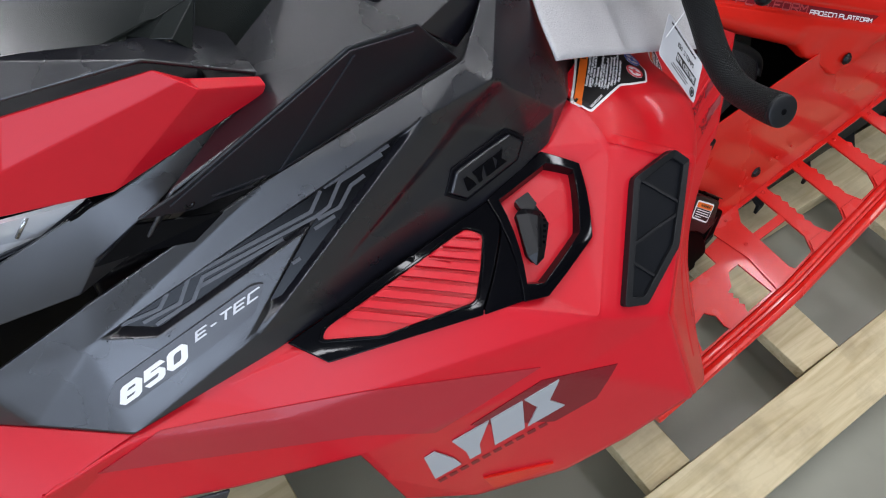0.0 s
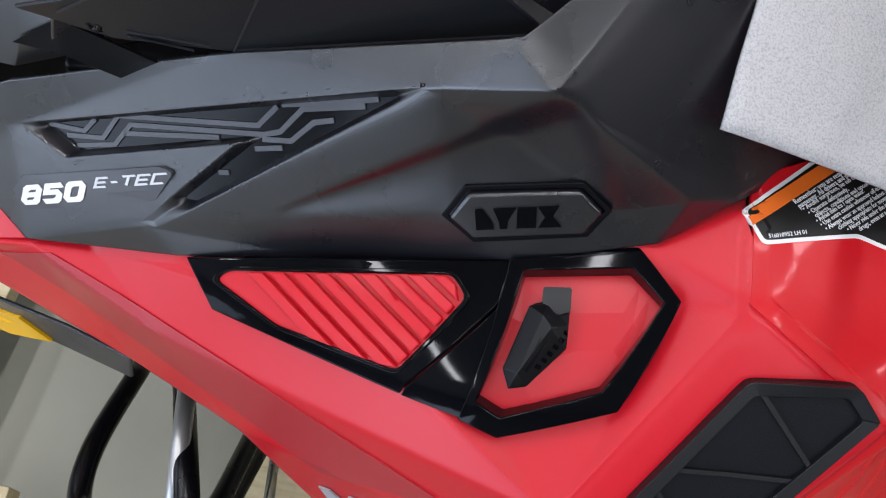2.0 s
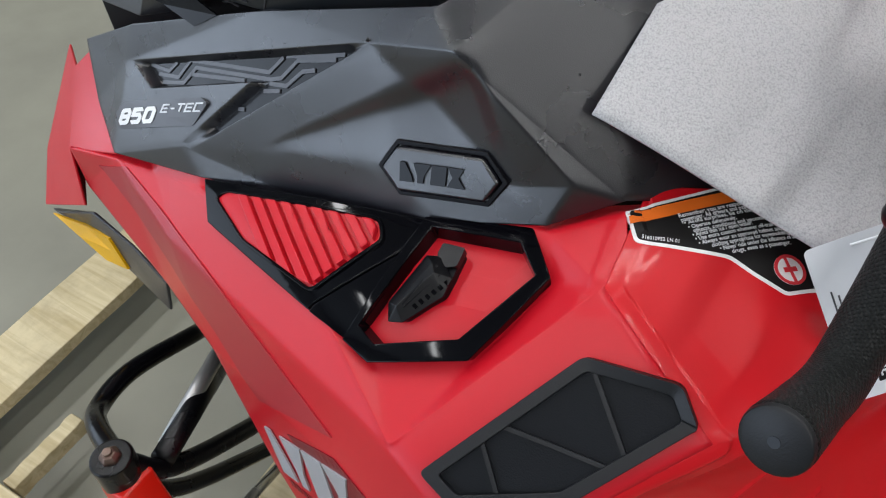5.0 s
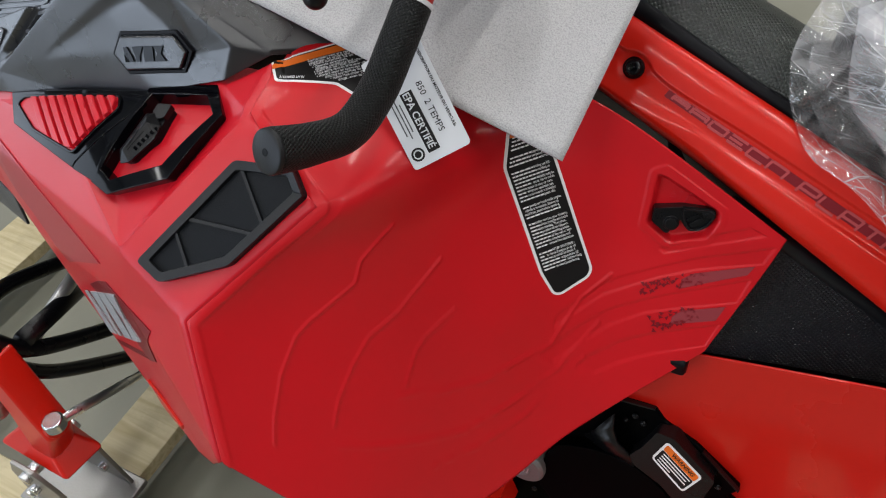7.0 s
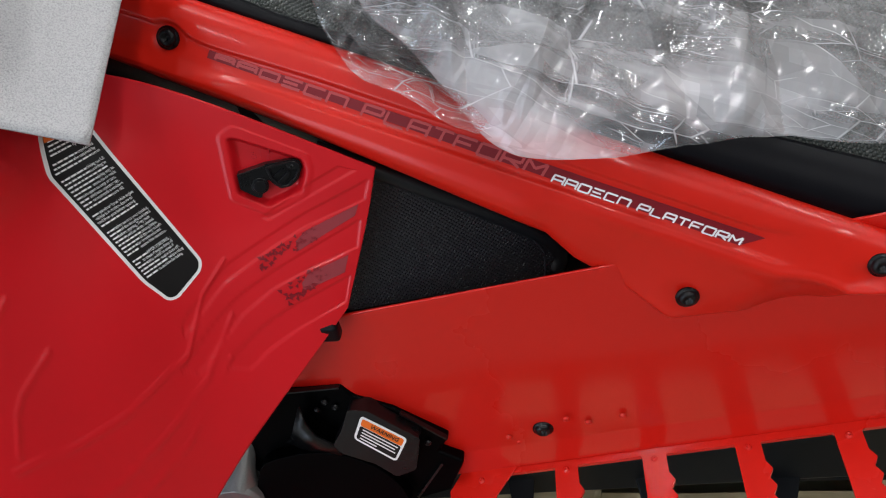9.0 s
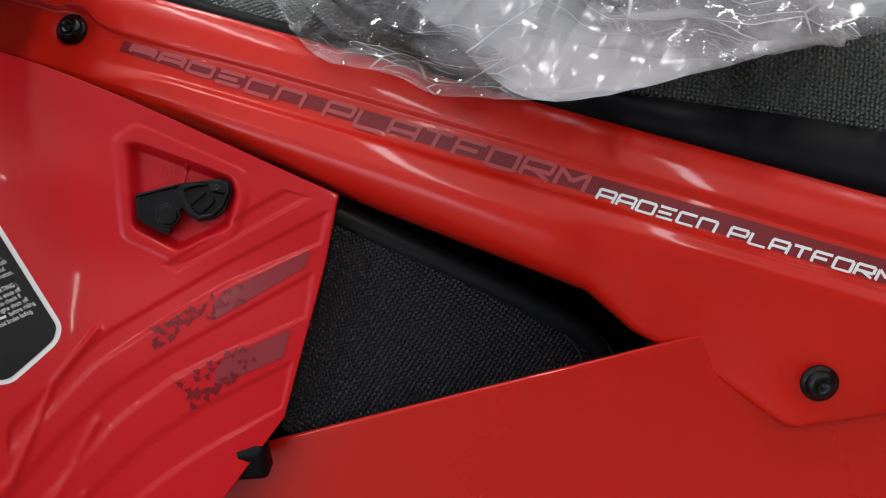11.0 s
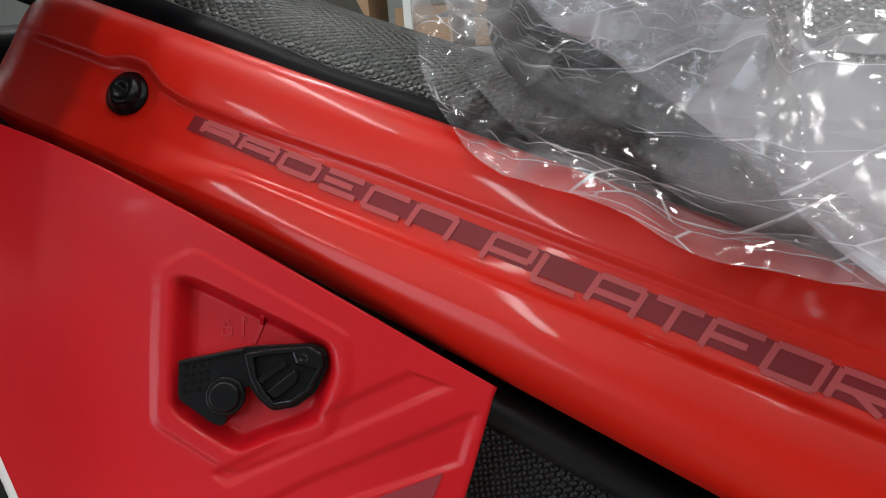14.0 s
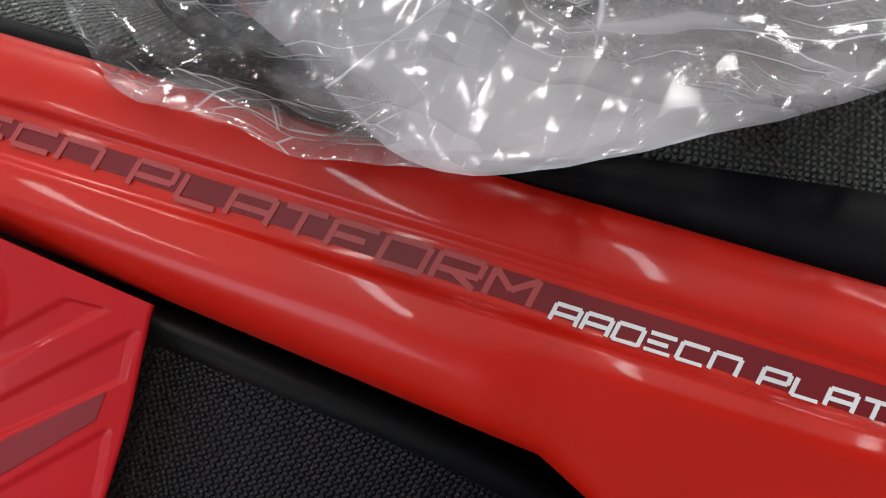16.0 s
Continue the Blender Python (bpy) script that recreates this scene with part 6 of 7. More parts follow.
# printed bars and broken pattern on the knee panel
for poly in ([(0.1454, -0.014), (0.1371, -0.0331), (0.0345, -0.0819), (0.0167, -0.0731), (0.0759, -0.0408)], [(0.1262, -0.0712), (0.1172, -0.0973), (0.0447, -0.1244), (0.0389, -0.1112), (0.0741, -0.0889)]):
    poly = inset(poly, 0.0025)
    poly = [(max(u, 0.066), v + max(0.0, 0.066 - u) * 0.46) for u, v in poly]
    part("fade_bar", raise_on(flat_shape([poly], 0, 0.01), KNEE, KNEE_TREE, 0.0001, 0.0006), RED_FADE, knee_panel_ob, "faded red printed bar")
rnd = random.Random(4)
for u0, v0, u1, v1, wide in ((0.022, -0.0745, 0.090, -0.045, 0.0085), (0.044, -0.1165, 0.092, -0.091, 0.011)):
    tris = []
    for k in range(40):
        f = k / 39
        g = rnd.uniform(-1, 1)
        u, v = u0 + (u1 - u0) * f - g * wide * 0.42, v0 + (v1 - v0) * f + g * wide * 0.8
        r, a = 0.0036 - 0.0016 * f, rnd.uniform(0, 6.28)
        tris.append([(u + r * math.cos(a + j * 2.1) * (0.6 if j == 1 else 1.15), v + r * math.sin(a + j * 2.1) * (0.6 if j == 1 else 1.15)) for j in range(3)])
    part("broken_pattern", raise_on(flat_shape(tris), KNEE, KNEE_TREE, 0.0006, 0.0010), RED_DARK, knee_panel_ob, "dark red broken pattern")

# instruction label on the knee panel
LABF = Face((0.975, 0.562, 0.806), (0.258, -0.895, 0.363), (-0.326, 0.654, -0.683))
LAB = [(-0.162, 0.094), (-0.120, 0.110), (-0.102, 0.070), (-0.039, -0.062), (-0.042, -0.074), (-0.072, -0.103), (-0.0825, -0.104), (-0.102, -0.078), (-0.161, 0.047)]
lab = part("instruction_label", raise_on(flat_shape([rounded(LAB, 0.006)], 0, 0.008), LABF, KNEE_TREE, -0.0005, 0.0005), WHITE, knee_panel_ob, "black instruction label with white border")
part("label_field", raise_on(flat_shape([rounded(inset(LAB, 0.0035), 0.004)], 0, 0.008), LABF, KNEE_TREE, 0.0002, 0.0011), LABEL_BLACK, lab)
part("label_head", raise_on(flat_shape([[(-0.158, 0.091), (-0.124, 0.106), (-0.121, 0.099), (-0.158, 0.083)]], 2), LABF, KNEE_TREE, 0.0009, 0.0016), ORANGE, lab)
ENDS = ["", "", "", "operation.", "", "experienced", "be surprised by", "terrain", "", "driving can kill.", "according to", "", "ability may be", "snow, ice or roads.", "more space to stop or turn.", "minimum operator age.", "recommends a minimum", "years old.", "",
        "panels or hood while engine", "vehicle is in motion. Ensure to", "cord from post before opening", "", "", "tether cord to your clothing.", "of the throttle and brake", "before starting. They must", "position when released.", "parking brake.",
        "all the way in both", "for interference and", "ensure free operation.", "", "AFTER STARTING :", "to check if engine shuts off", "stop switch to check if", "engine shuts off.", "before riding", "to avoid brake fading."]
GAPS = (4, 8, 18, 23, 32)


def span(poly, c, slope):
    """Where the line v = c + slope * u crosses the outline."""
    us = []
    for i in range(len(poly)):
        (x0, y0), (x1, y1) = poly[i - 1], poly[i]
        a, b = y0 - slope * x0 - c, y1 - slope * x1 - c
        if a * b < 0:
            us.append(x0 + (x1 - x0) * a / (a - b))
    return (min(us), max(us)) if len(us) > 1 else None


def fit_words(body, size, u0, v0, turn, length=0.0, end=False, stretch=0.8):
    """Words that start (or end) at a spot; a length, where given, sets how far they are stretched."""
    bm = letters(body, size, 0, 0, 0)
    lo, hi = min(v.co.x for v in bm.verts), max(v.co.x for v in bm.verts)
    k = length / (hi - lo) if length else stretch
    m = Matrix.Translation((u0, v0, 0)) @ Matrix.Rotation(radians(turn), 4, "Z") @ Matrix.Diagonal((k, 1, 1, 1)) @ Matrix.Translation((-hi if end else -lo, 0, 0))
    bmesh.ops.transform(bm, matrix=m, verts=bm.verts[:])
    return bm, (hi - lo) * k


rnd = random.Random(8)
SL = 0.56
KX = 1 / math.hypot(1, SL)
field = inset(LAB, 0.0065)
for k, words in enumerate(ENDS):
    c = 0.1735 - 0.00497 * k - 0.0028
    sp = span(field, c, SL)
    if k in GAPS or not sp or sp[1] - sp[0] < 0.006:
        continue
    u0, u1 = sp
    u1 = u0 + (u1 - u0) * rnd.uniform(0.86, 1.0)
    used = 0.0
    if words:
        bm, used = fit_words(words, 0.0047, u1, c + SL * u1 - 0.0014, math.degrees(math.atan(SL)), end=True, stretch=0.74)
        print_on("text_line", bm, LABF, KNEE_TREE, WHITE, lab, "small white words", 0.0012, 0.0017)
    x, quads, stop = u0, [], u1 - used * KX - 0.001
    while x < stop - 0.0015:
        e = min(x + rnd.uniform(0.002, 0.006), stop)
        quads += bar_shape([(x, c + SL * x, e, c + SL * e, 0.0017)])
        x = e + 0.0009
    if quads:
        part("text_line", raise_on(flat_shape(quads), LABF, KNEE_TREE, 0.0012, 0.0017), WHITE, lab)

# warning label on the shoulder
BOTH_TREE = tree_of(knee_panel_ob, side_panel)


class Bridged(Face):
    """A working plane whose shapes lie on the surface but span the open joint at one end."""

    def settle(self, tree, limit):
        self.limit, rows, far = limit, [], []
        for i in range(8):
            for j in range(8):
                u, v = limit + 0.003 + 0.003 * i, -0.012 + 0.004 * j
                p, _ = Face.lay(self, u, v, tree)
                rows.append((1, u, v))
                far.append((p - self.at(u, v)).dot(self.aim))
        self.k = np.linalg.lstsq(np.array(rows), np.array(far), rcond=None)[0]
        return self

    def lay(self, u, v, tree):
        if u > self.limit:
            return Face.lay(self, u, v, tree)
        a, b, c = (self.at(u + du, v + dv) + self.aim * float(np.dot((1, u + du, v + dv), self.k)) for du, dv in ((0, 0), (0.01, 0), (0, 0.01)))
        n = (b - a).cross(c - a).normalized()
        n = n if n.dot(self.n) > 0 else -n
        p, _ = Face.lay(self, u, v, tree)
        lift = (p - a).dot(n)
        return a + n * (max(0.0, lift) if lift < 0.02 else 0.0), n


WARN = Bridged((0.583, 0.466, 1.008), (0.146, -0.144, 0.979)).settle(BOTH_TREE, 0.024)
WL = [(-0.001, 0.003), (0.017, -0.0195), (0.084, -0.002), (0.104, -0.006), (0.132, -0.009), (0.155, 0.012), (0.166, 0.055), (0.120, 0.085), (0.062, 0.066)]
warn = part("warning_label", raise_on(flat_shape([rounded(WL, 0.004)], 0, 0.006), WARN, BOTH_TREE, -0.0005, 0.0005), WHITE, side_panel, "black and orange warning label with white border")
part("label_field", raise_on(flat_shape([rounded(inset(WL, 0.003), 0.003)], 0, 0.006), WARN, BOTH_TREE, 0.0002, 0.0012), LABEL_BLACK, warn)
part("label_head", raise_on(flat_shape([[(0.0025, 0.0015), (0.008, -0.0075), (0.080, 0.060), (0.071, 0.066)]], 0, 0.006), WARN, BOTH_TREE, 0.0009, 0.0017), ORANGE, warn)
print_on("word", letters("WARNING", 0.0098, 0.0700, 0.0525, 43), WARN, BOTH_TREE, LABEL_BLACK, warn, "black word WARNING", 0.0017, 0.0021)
for body, u0, v0, u1, v1, bold in (
        ("Remember: you are responsible", 0.039, 0.016, 0.084, 0.057, 1), ("passenger. As drivers and passengers", 0.042, 0.013, 0.091, 0.058, 1), ("\u2022 Avoid surprises, be on the look out", 0.045, 0.0115, 0.100, 0.061, 0),
        ("\u2022 Operate defensively,", 0.049, 0.009, 0.078, 0.035, 0), ("objects, conditions and upcoming vehicle", 0.0535, 0.0075, 0.109, 0.057, 0), ("\u2022 Avoid thin ice / open water.", 0.0545, 0.0035, 0.090, 0.036, 0),
        ("\u2022 Use extra caution whenever off-trail", 0.0575, 0.001, 0.104, 0.043, 0), ("\u2022 Always wear an approved helmet and", 0.061, -0.0015, 0.111, 0.043, 0), ("clothing appropriate for snowmobiling", 0.070, 0.001, 0.117, 0.043, 0),
        ("\u2022 Never ride under the influence of alcohol", 0.0765, 0.001, 0.129, 0.048, 0), ("drugs, even as a passenger.", 0.085, 0.003, 0.121, 0.035, 0)):
    turn, size = math.degrees(math.atan2(v1 - v0, u1 - u0)), 0.0058 if bold else 0.0052
    bm, _ = fit_words(body, size, u0, v0, turn, math.hypot(u1 - u0, v1 - v0))
    print_on("text_line", bm, WARN, BOTH_TREE, WHITE, warn, "small white words", 0.0014, 0.0019)
bm, _ = fit_words("516010952 LH 01", 0.0046, 0.0205, -0.0145, 17, 0.0275)
print_on("text_line", bm, WARN, BOTH_TREE, WHITE, warn, "small white part number", 0.0014, 0.0019)
for u, v, mat in ((0.127, 0.013, "r"), (0.148, 0.036, "b")):
    disc = [(u + 0.0125 * math.cos(a * 0.2618), v + 0.0125 * math.sin(a * 0.2618)) for a in range(24)]
    part("sign", raise_on(flat_shape([disc]), WARN, BOTH_TREE, 0.001, 0.0018), WHITE, warn)
    part("sign_ring", raise_on(ring_shape(disc, inset(disc, 0.0025)), WARN, BOTH_TREE, 0.0014, 0.0022), SIGN_RED if mat == "r" else SIGN_BLUE, warn)
    part("sign_mark", raise_on(flat_shape(bar_shape([(u - 0.008, v + 0.008, u + 0.008, v - 0.008, 0.0022), (u - 0.004, v - 0.003, u + 0.004, v + 0.004, 0.004)])), WARN, BOTH_TREE, 0.0014, 0.0021), SIGN_RED if mat == "r" else SIGN_BLUE, warn)

# printing on the upright side
SIDEF = Face((0.481, 0.258, 0.877), (-0.365, -0.882, 0.299), (0.348, 0.251, -0.903))
SIDEL = Face((0.481, 0.258, 0.877), (-0.365, -0.882, 0.299), (0.122, 0.41, -0.904))
part("dark_film", raise_on(flat_shape([[(-0.176, -0.130), (-0.077, -0.082), (0.026, -0.088), (-0.001, -0.143), (-0.060, -0.168)]], 0, 0.012), SIDEF, SIDE_TREE, 0.0001, 0.0012), RED_DARK, side_panel, "dark red printed film")
part("dark_film", raise_on(flat_shape([[(-0.520, 0.0), (-0.446, -0.006), (-0.291, -0.022), (-0.079, -0.058), (-0.222, -0.126), (-0.311, -0.094), (-0.600, -0.040)]], 0, 0.006), SIDEL, SIDE_TREE, 0.0001, 0.0016), RED_FILM, side_panel, "faded dark red printed film")
for q in slant_blocks(-0.240, -0.220, 0.205, 0.050, 23, 0.30):
    part("mark", raise_on(flat_shape([q], 0, 0.012), SIDEF, SIDE_TREE, 0.0010, 0.0030), GREY, side_panel, "silver grey slanted block mark")
for k in range(10):
    part("fine_mark", raise_on(flat_shape(bar_shape([(-0.236 + k * 0.017, -0.232 + k * 0.0066, -0.224 + k * 0.017, -0.2275 + k * 0.0066, 0.007)])), SIDEF, SIDE_TREE, 0.0004, 0.0008), RED_DARK, side_panel, "small dark red mark")
part("side_reflector", raise_on(flat_shape([[(-0.172, -0.252), (-0.062, -0.262), (-0.070, -0.272), (-0.158, -0.284)]], 1), SIDEF, SIDE_TREE, 0.0, 0.004), RED_GLOSS, side_panel, "red side reflector", bevel=0.001)

# seat and tank cover
def seat_strip(name, prof, rises, mat, label):
    bm, rings = bmesh.new(), []
    for s in np.linspace(-0.20, 1.3, 60):
        rise = lerp(s, rises)
        rings.append([bm.verts.new(tp(s, v + rise * k, d)) for v, d, k in prof])
    for a, c in zip(rings, rings[1:]):
        for i in range(len(a) - 1):
            bm.faces.new((a[i], a[i + 1], c[i + 1], c[i]))
    uv, run = bm.loops.layers.uv.verify(), {}
    for row, s in zip(rings, np.linspace(-0.20, 1.3, 60)):
        w = 0.0
        for i, v in enumerate(row):
            w += (v.co - row[i - 1].co).length if i else 0.0
            run[v] = (s, w)
    for f in bm.faces:
        for lp in f.loops:
            lp[uv].uv = run[lp.vert]
    bmesh.ops.recalc_face_normals(bm, faces=bm.faces[:])
    if sum((f.normal for f in bm.faces), Vector()).z < 0:
        bmesh.ops.reverse_faces(bm, faces=bm.faces[:])
    return part(name, bm, mat, sled, label, smooth=True, solid=0.004)


def seat():
    rises = [(-0.2, 0.012), (-0.06, 0.006), (0.05, 0.0), (0.3, 0.006), (0.5, 0.034), (0.7, 0.05), (1.3, 0.06)]
    seat_strip("seat_trim", [(0.038, -0.03, 0), (0.044, -0.013, 0), (0.050, -0.010, 0.3), (0.057, -0.011, 1), (0.060, -0.018, 1)], rises, BLACK_FLAT, "smooth black seat trim")
    lift = [(-0.2, 0.12), (-0.10, 0.07), (-0.065, 0.025), (-0.04, 0.0), (0.11, 0.0), (0.16, 0.05), (0.24, 0.11), (0.35, 0.17), (0.5, 0.20), (0.7, 0.21), (1.3, 0.20)]
    return seat_strip("seat", [(0.052, -0.020, 0.1), (0.060, -0.017, 0.15), (0.073, -0.024, 0.4), (0.090, -0.040, 0.7), (0.110, -0.065, 0.9), (0.124, -0.090, 1), (0.130, -0.120, 1), (0.133, -0.18, 1), (0.125, -0.34, 1), (0.11, -0.50, 1), (0.0, -0.62, 1)], lift, SEAT_VINYL, "black textured vinyl seat and tank cover")


seat()

# handlebar
GR = [(0.730, 0.288, 1.068), (0.741, 0.325, 1.050), (0.753, 0.366, 1.038), (0.760, 0.410, 1.052), (0.765, 0.450, 1.082), (0.768, 0.482, 1.106)]
BAR = [(0.768, 0.478, 1.103), (0.774, 0.56, 1.16), (0.780, 0.66, 1.215), (0.782, 0.78, 1.23)]
handlebar = part("handlebar", tube(spline(BAR, 16), 0.0165, 24), RED_GLOSS, sled, "red steel handlebar", smooth=True)
gp = spline(GR, 40)
grip = part("grip", tube(gp, [0.0184 + 0.0022 * max(0, 1 - i / 10) for i in range(40)], 28), GRIP_MAT, handlebar, "black knurled rubber grip", bevel=0.003, angle=60)
gd = (Vector(GR[0]) - Vector(gp[2])).normalized()
part("grip_cap", tube([Vector(GR[0]), Vector(GR[0]) + gd * 0.004, Vector(GR[0]) + gd * 0.0052], [0.0204, 0.0196, 0.0168], 28), RUBBER_EDGE, grip, bevel=0.001)
part("cap_hole", tube([Vector(GR[0]) + gd * 0.0040, Vector(GR[0]) + gd * 0.0056], 0.0035, 14), BLACK_GLOSS, grip)
part("bar_collar", tube([Vector(gp[-2]), Vector(gp[-1])], 0.0190, 28), PAPER, grip, "pale plastic collar", bevel=0.001)
part("perch", solid_box((0.7430, 0.5070, 1.1100), (0.8030, 0.5830, 1.1830)), BLACK_STEEL, handlebar, "black lever perch and switch block", bevel=0.012, seg=3)
LV = [(0.743, 0.375, 1.163), (0.742, 0.41, 1.172), (0.744, 0.46, 1.180), (0.752, 0.52, 1.182), (0.768, 0.56, 1.172)]
part("cable", tube(spline([(0.757, 0.470, 1.109), (0.760, 0.52, 1.145), (0.766, 0.56, 1.180)], 10), 0.0030, 10), BLACK_FLAT, handlebar, "black cable along the bar", smooth=True)
part("switch_housing", solid_box((0.7800, 0.5330, 1.0980), (0.8300, 0.6030, 1.1630)), BLACK_FLAT, handlebar, "black switch housing", bevel=0.012, seg=3)
part("indicator", tube([(0.8295, 0.5630, 1.1410), (0.8365, 0.5610, 1.1420)], 0.0055, 14), ORANGE, handlebar, "small orange button", bevel=0.001)
part("clamp", tube([(0.7735, 0.5150, 1.1300), (0.7765, 0.5700, 1.1650)], 0.0215, 24), BLACK_STEEL, handlebar, "black bar clamp", bevel=0.002)
part("reservoir", tube([(0.7400, 0.5380, 1.1780), (0.7400, 0.5980, 1.1950)], [0.020, 0.022], 20), BLACK_STEEL, handlebar, "black brake fluid reservoir", bevel=0.003)
for at in ((0.7400, 0.5270, 1.1630), (0.7580, 0.5140, 1.1760), (0.7940, 0.5070, 1.1550)):
    torx_screw("bolt", at, (-0.2, -0.85, 0.5), 0.0062, handlebar, BLACK_STEEL)
part("switch_lip", solid_box((0.7850, 0.5260, 1.1070), (0.8250, 0.5350, 1.1330)), BLACK_FLAT, handlebar, bevel=0.004, seg=2)
part("hose", tube(spline([(0.752, 0.575, 1.195), (0.738, 0.600, 1.225), (0.735, 0.66, 1.245), (0.745, 0.74, 1.245)], 20), 0.0050, 12), RUBBER, handlebar, "black brake hose", smooth=True)
lever = part("brake_lever", tube(spline(LV, 20), [0.0080 + 0.0022 * i / 19 for i in range(20)], 14), BLACK_STEEL, handlebar, "black brake lever", smooth=True)
bmb = bmesh.new()
bmesh.ops.create_uvsphere(bmb, u_segments=16, v_segments=10, radius=0.0105, matrix=Matrix.Translation(LV[0]))
part("lever_ball", bmb, BLACK_STEEL, lever, smooth=True)

# foam sheet over the console
def foam_sheet():
    a, b = Vector((0.544, 0.474, 1.086)), Vector((0.912, 0.490, 0.949))
    up = Vector((0.104, 0.878, 0.467)) * 0.22
    ex = b - a
    n = ex.cross(up).normalized()
    nu, nv = 40, 40
    bm = bmesh.new()
    vs = []
    for j in range(nv + 1):
        row = []
        for i in range(nu + 1):
            u, v = i / nu, j / nv * 1.9
            p = a + ex * u + up * v + n * (0.004 * math.sin(u * 5 + v * 2) + 0.003 * noise.noise((u * 4, v * 4, 0)) - 0.01 * max(0, v - 0.8))
            row.append(bm.verts.new(p))
        vs.append(row)
    for j in range(nv):
        for i in range(nu):
            bm.faces.new((vs[j][i], vs[j][i + 1], vs[j + 1][i + 1], vs[j + 1][i]))
    bmesh.ops.recalc_face_normals(bm, faces=bm.faces[:])
    tagged(part("packing_foam_sheet", bm, FOAM, None, smooth=True, solid=0.0025), "thin white packing foam sheet draped over the console", "packing foam")


foam_sheet()

# hang tag
TAGF = Face((0.770, 0.448, 0.998), (0.3, -0.75, 0.6))
ta, tb, tc = Vector((0.780, 0.420, 0.951)), Vector((0.828, 0.458, 0.973)), Vector((0.711, 0.457, 1.041))
TAGF.x = (tb - ta).normalized()
TAGF.n = TAGF.x.cross(tc - ta).normalized()
TAGF.n = TAGF.n if TAGF.n.y < 0 else -TAGF.n
TAGF.y = TAGF.n.cross(TAGF.x)
TAGF.c, TAGF.aim = ta, -TAGF.n
hang_tag = part("hang_tag", raise_on(flat_shape([rounded([(0, 0), (0.064, 0), (0.064, 0.118), (0, 0.118)], 0.005)]), TAGF, None, -0.0006, 0.0), PAPER)
tagged(hang_tag, "white card certification tag hanging from the handlebar", "tag")

def tag_print(name, bm, mat, label="", h=0.0004):
    return print_on(name, bm, TAGF, None, mat, hang_tag, label, 0.0, h)


tag_print("black_band", flat_shape([[(0.021, 0.010), (0.034, 0.010), (0.034, 0.074), (0.021, 0.074)]]), LABEL_BLACK, "black band", 0.0003)
tag_print("tag_word", letters("EPA CERTIFIÉ", 0.0105, 0.0235, 0.0735, -90, 0, 0.98, 0.0002), PAPER, "white words EPA CERTIFIÉ", 0.0006)
tag_print("tag_word", letters("850  2 TEMPS", 0.0095, 0.0405, 0.078, -90, 0, 1.0), LABEL_BLACK, "black words 850 2 TEMPS")
tag_print("tag_word", letters("DESCRIPTION DU MOTEUR DU VEHICULE:", 0.0042, 0.0560, 0.106, -90, 0, 1.05, 0.0001), LABEL_BLACK, "small black print")
tag_print("text_line", flat_shape(bar_shape([(0.013, 0.080, 0.013, 0.030, 0.0012), (0.009, 0.084, 0.009, 0.034, 0.0012), (0.0165, 0.066, 0.0165, 0.036, 0.0012)])), GREY_DARK)
ring = [(0.0105 + 0.007 * math.cos(a * 0.2618), 0.0135 + 0.007 * math.sin(a * 0.2618)) for a in range(24)]
tag_print("round_mark", ring_shape(ring, inset(ring, 0.002)), LABEL_BLACK)
tag_print("round_mark", flat_shape([inset(ring, 0.0035)]), LABEL_BLACK)
part("tie", tube([TAGF.at(0.030, 0.112, 0.001), (0.765, 0.475, 1.075), (0.769, 0.492, 1.112)], 0.0008, 6), WHITE, hang_tag)

# suspension
def blade(profile, half):
    """A welded box-section leg: an outline seen from the side, tapering across."""
    bm, rows = bmesh.new(), []
    for y, shrink in ((-half, 0.82), (-half * 0.5, 1.0), (half * 0.5, 1.0), (half, 0.82)):
        cx, cz = (sum(p[i] for p in profile) / len(profile) for i in (0, 1))
        rows.append([bm.verts.new((cx + (x - cx) * shrink, 0.178 + y + (z - 0.46) * 0.14, cz + (z - cz) * (0.97 + 0.03 * shrink))) for x, z in profile])
    for a, c in zip(rows, rows[1:]):
        for i in range(len(a)):
            k = (i + 1) % len(a)
            bm.faces.new((a[i], a[k], c[k], c[i]))
    bm.faces.new(rows[0])
    bm.faces.new(rows[-1][::-1])
    bmesh.ops.recalc_face_normals(bm, faces=bm.faces[:])
    return bm


spindle = part("spindle", blade([(0.055, 0.545), (0.108, 0.550), (0.150, 0.455), (0.178, 0.400), (0.150, 0.335), (0.092, 0.330), (0.085, 0.430)], 0.026), RED_GLOSS, sled, "red steel ski spindle", bevel=0.005, seg=3)
part("collar", tube([(0.079, 0.190, 0.535), (0.080, 0.192, 0.590)], 0.027, 24), BLACK_STEEL, spindle, "black ball joint collar", bevel=0.004)
part("cap", tube([(0.080, 0.192, 0.586), (0.080, 0.192, 0.594), (0.080, 0.192, 0.600)], [0.015, 0.014, 0.009], 6), NUT_STEEL, spindle, "browned steel castle nut", bevel=0.002)
part("bolt", tube([(0.080, 0.192, 0.594), (0.080, 0.192, 0.604)], 0.006, 14), NUT_STEEL, spindle, bevel=0.001)
part("ball_stud", tube([(0.045, 0.150, 0.395), (0.045, 0.150, 0.410), (0.045, 0.150, 0.425), (0.045, 0.150, 0.435)], [0.012, 0.021, 0.021, 0.012], 20), STEEL_DARK, spindle, "dark steel ball stud", bevel=0.002)
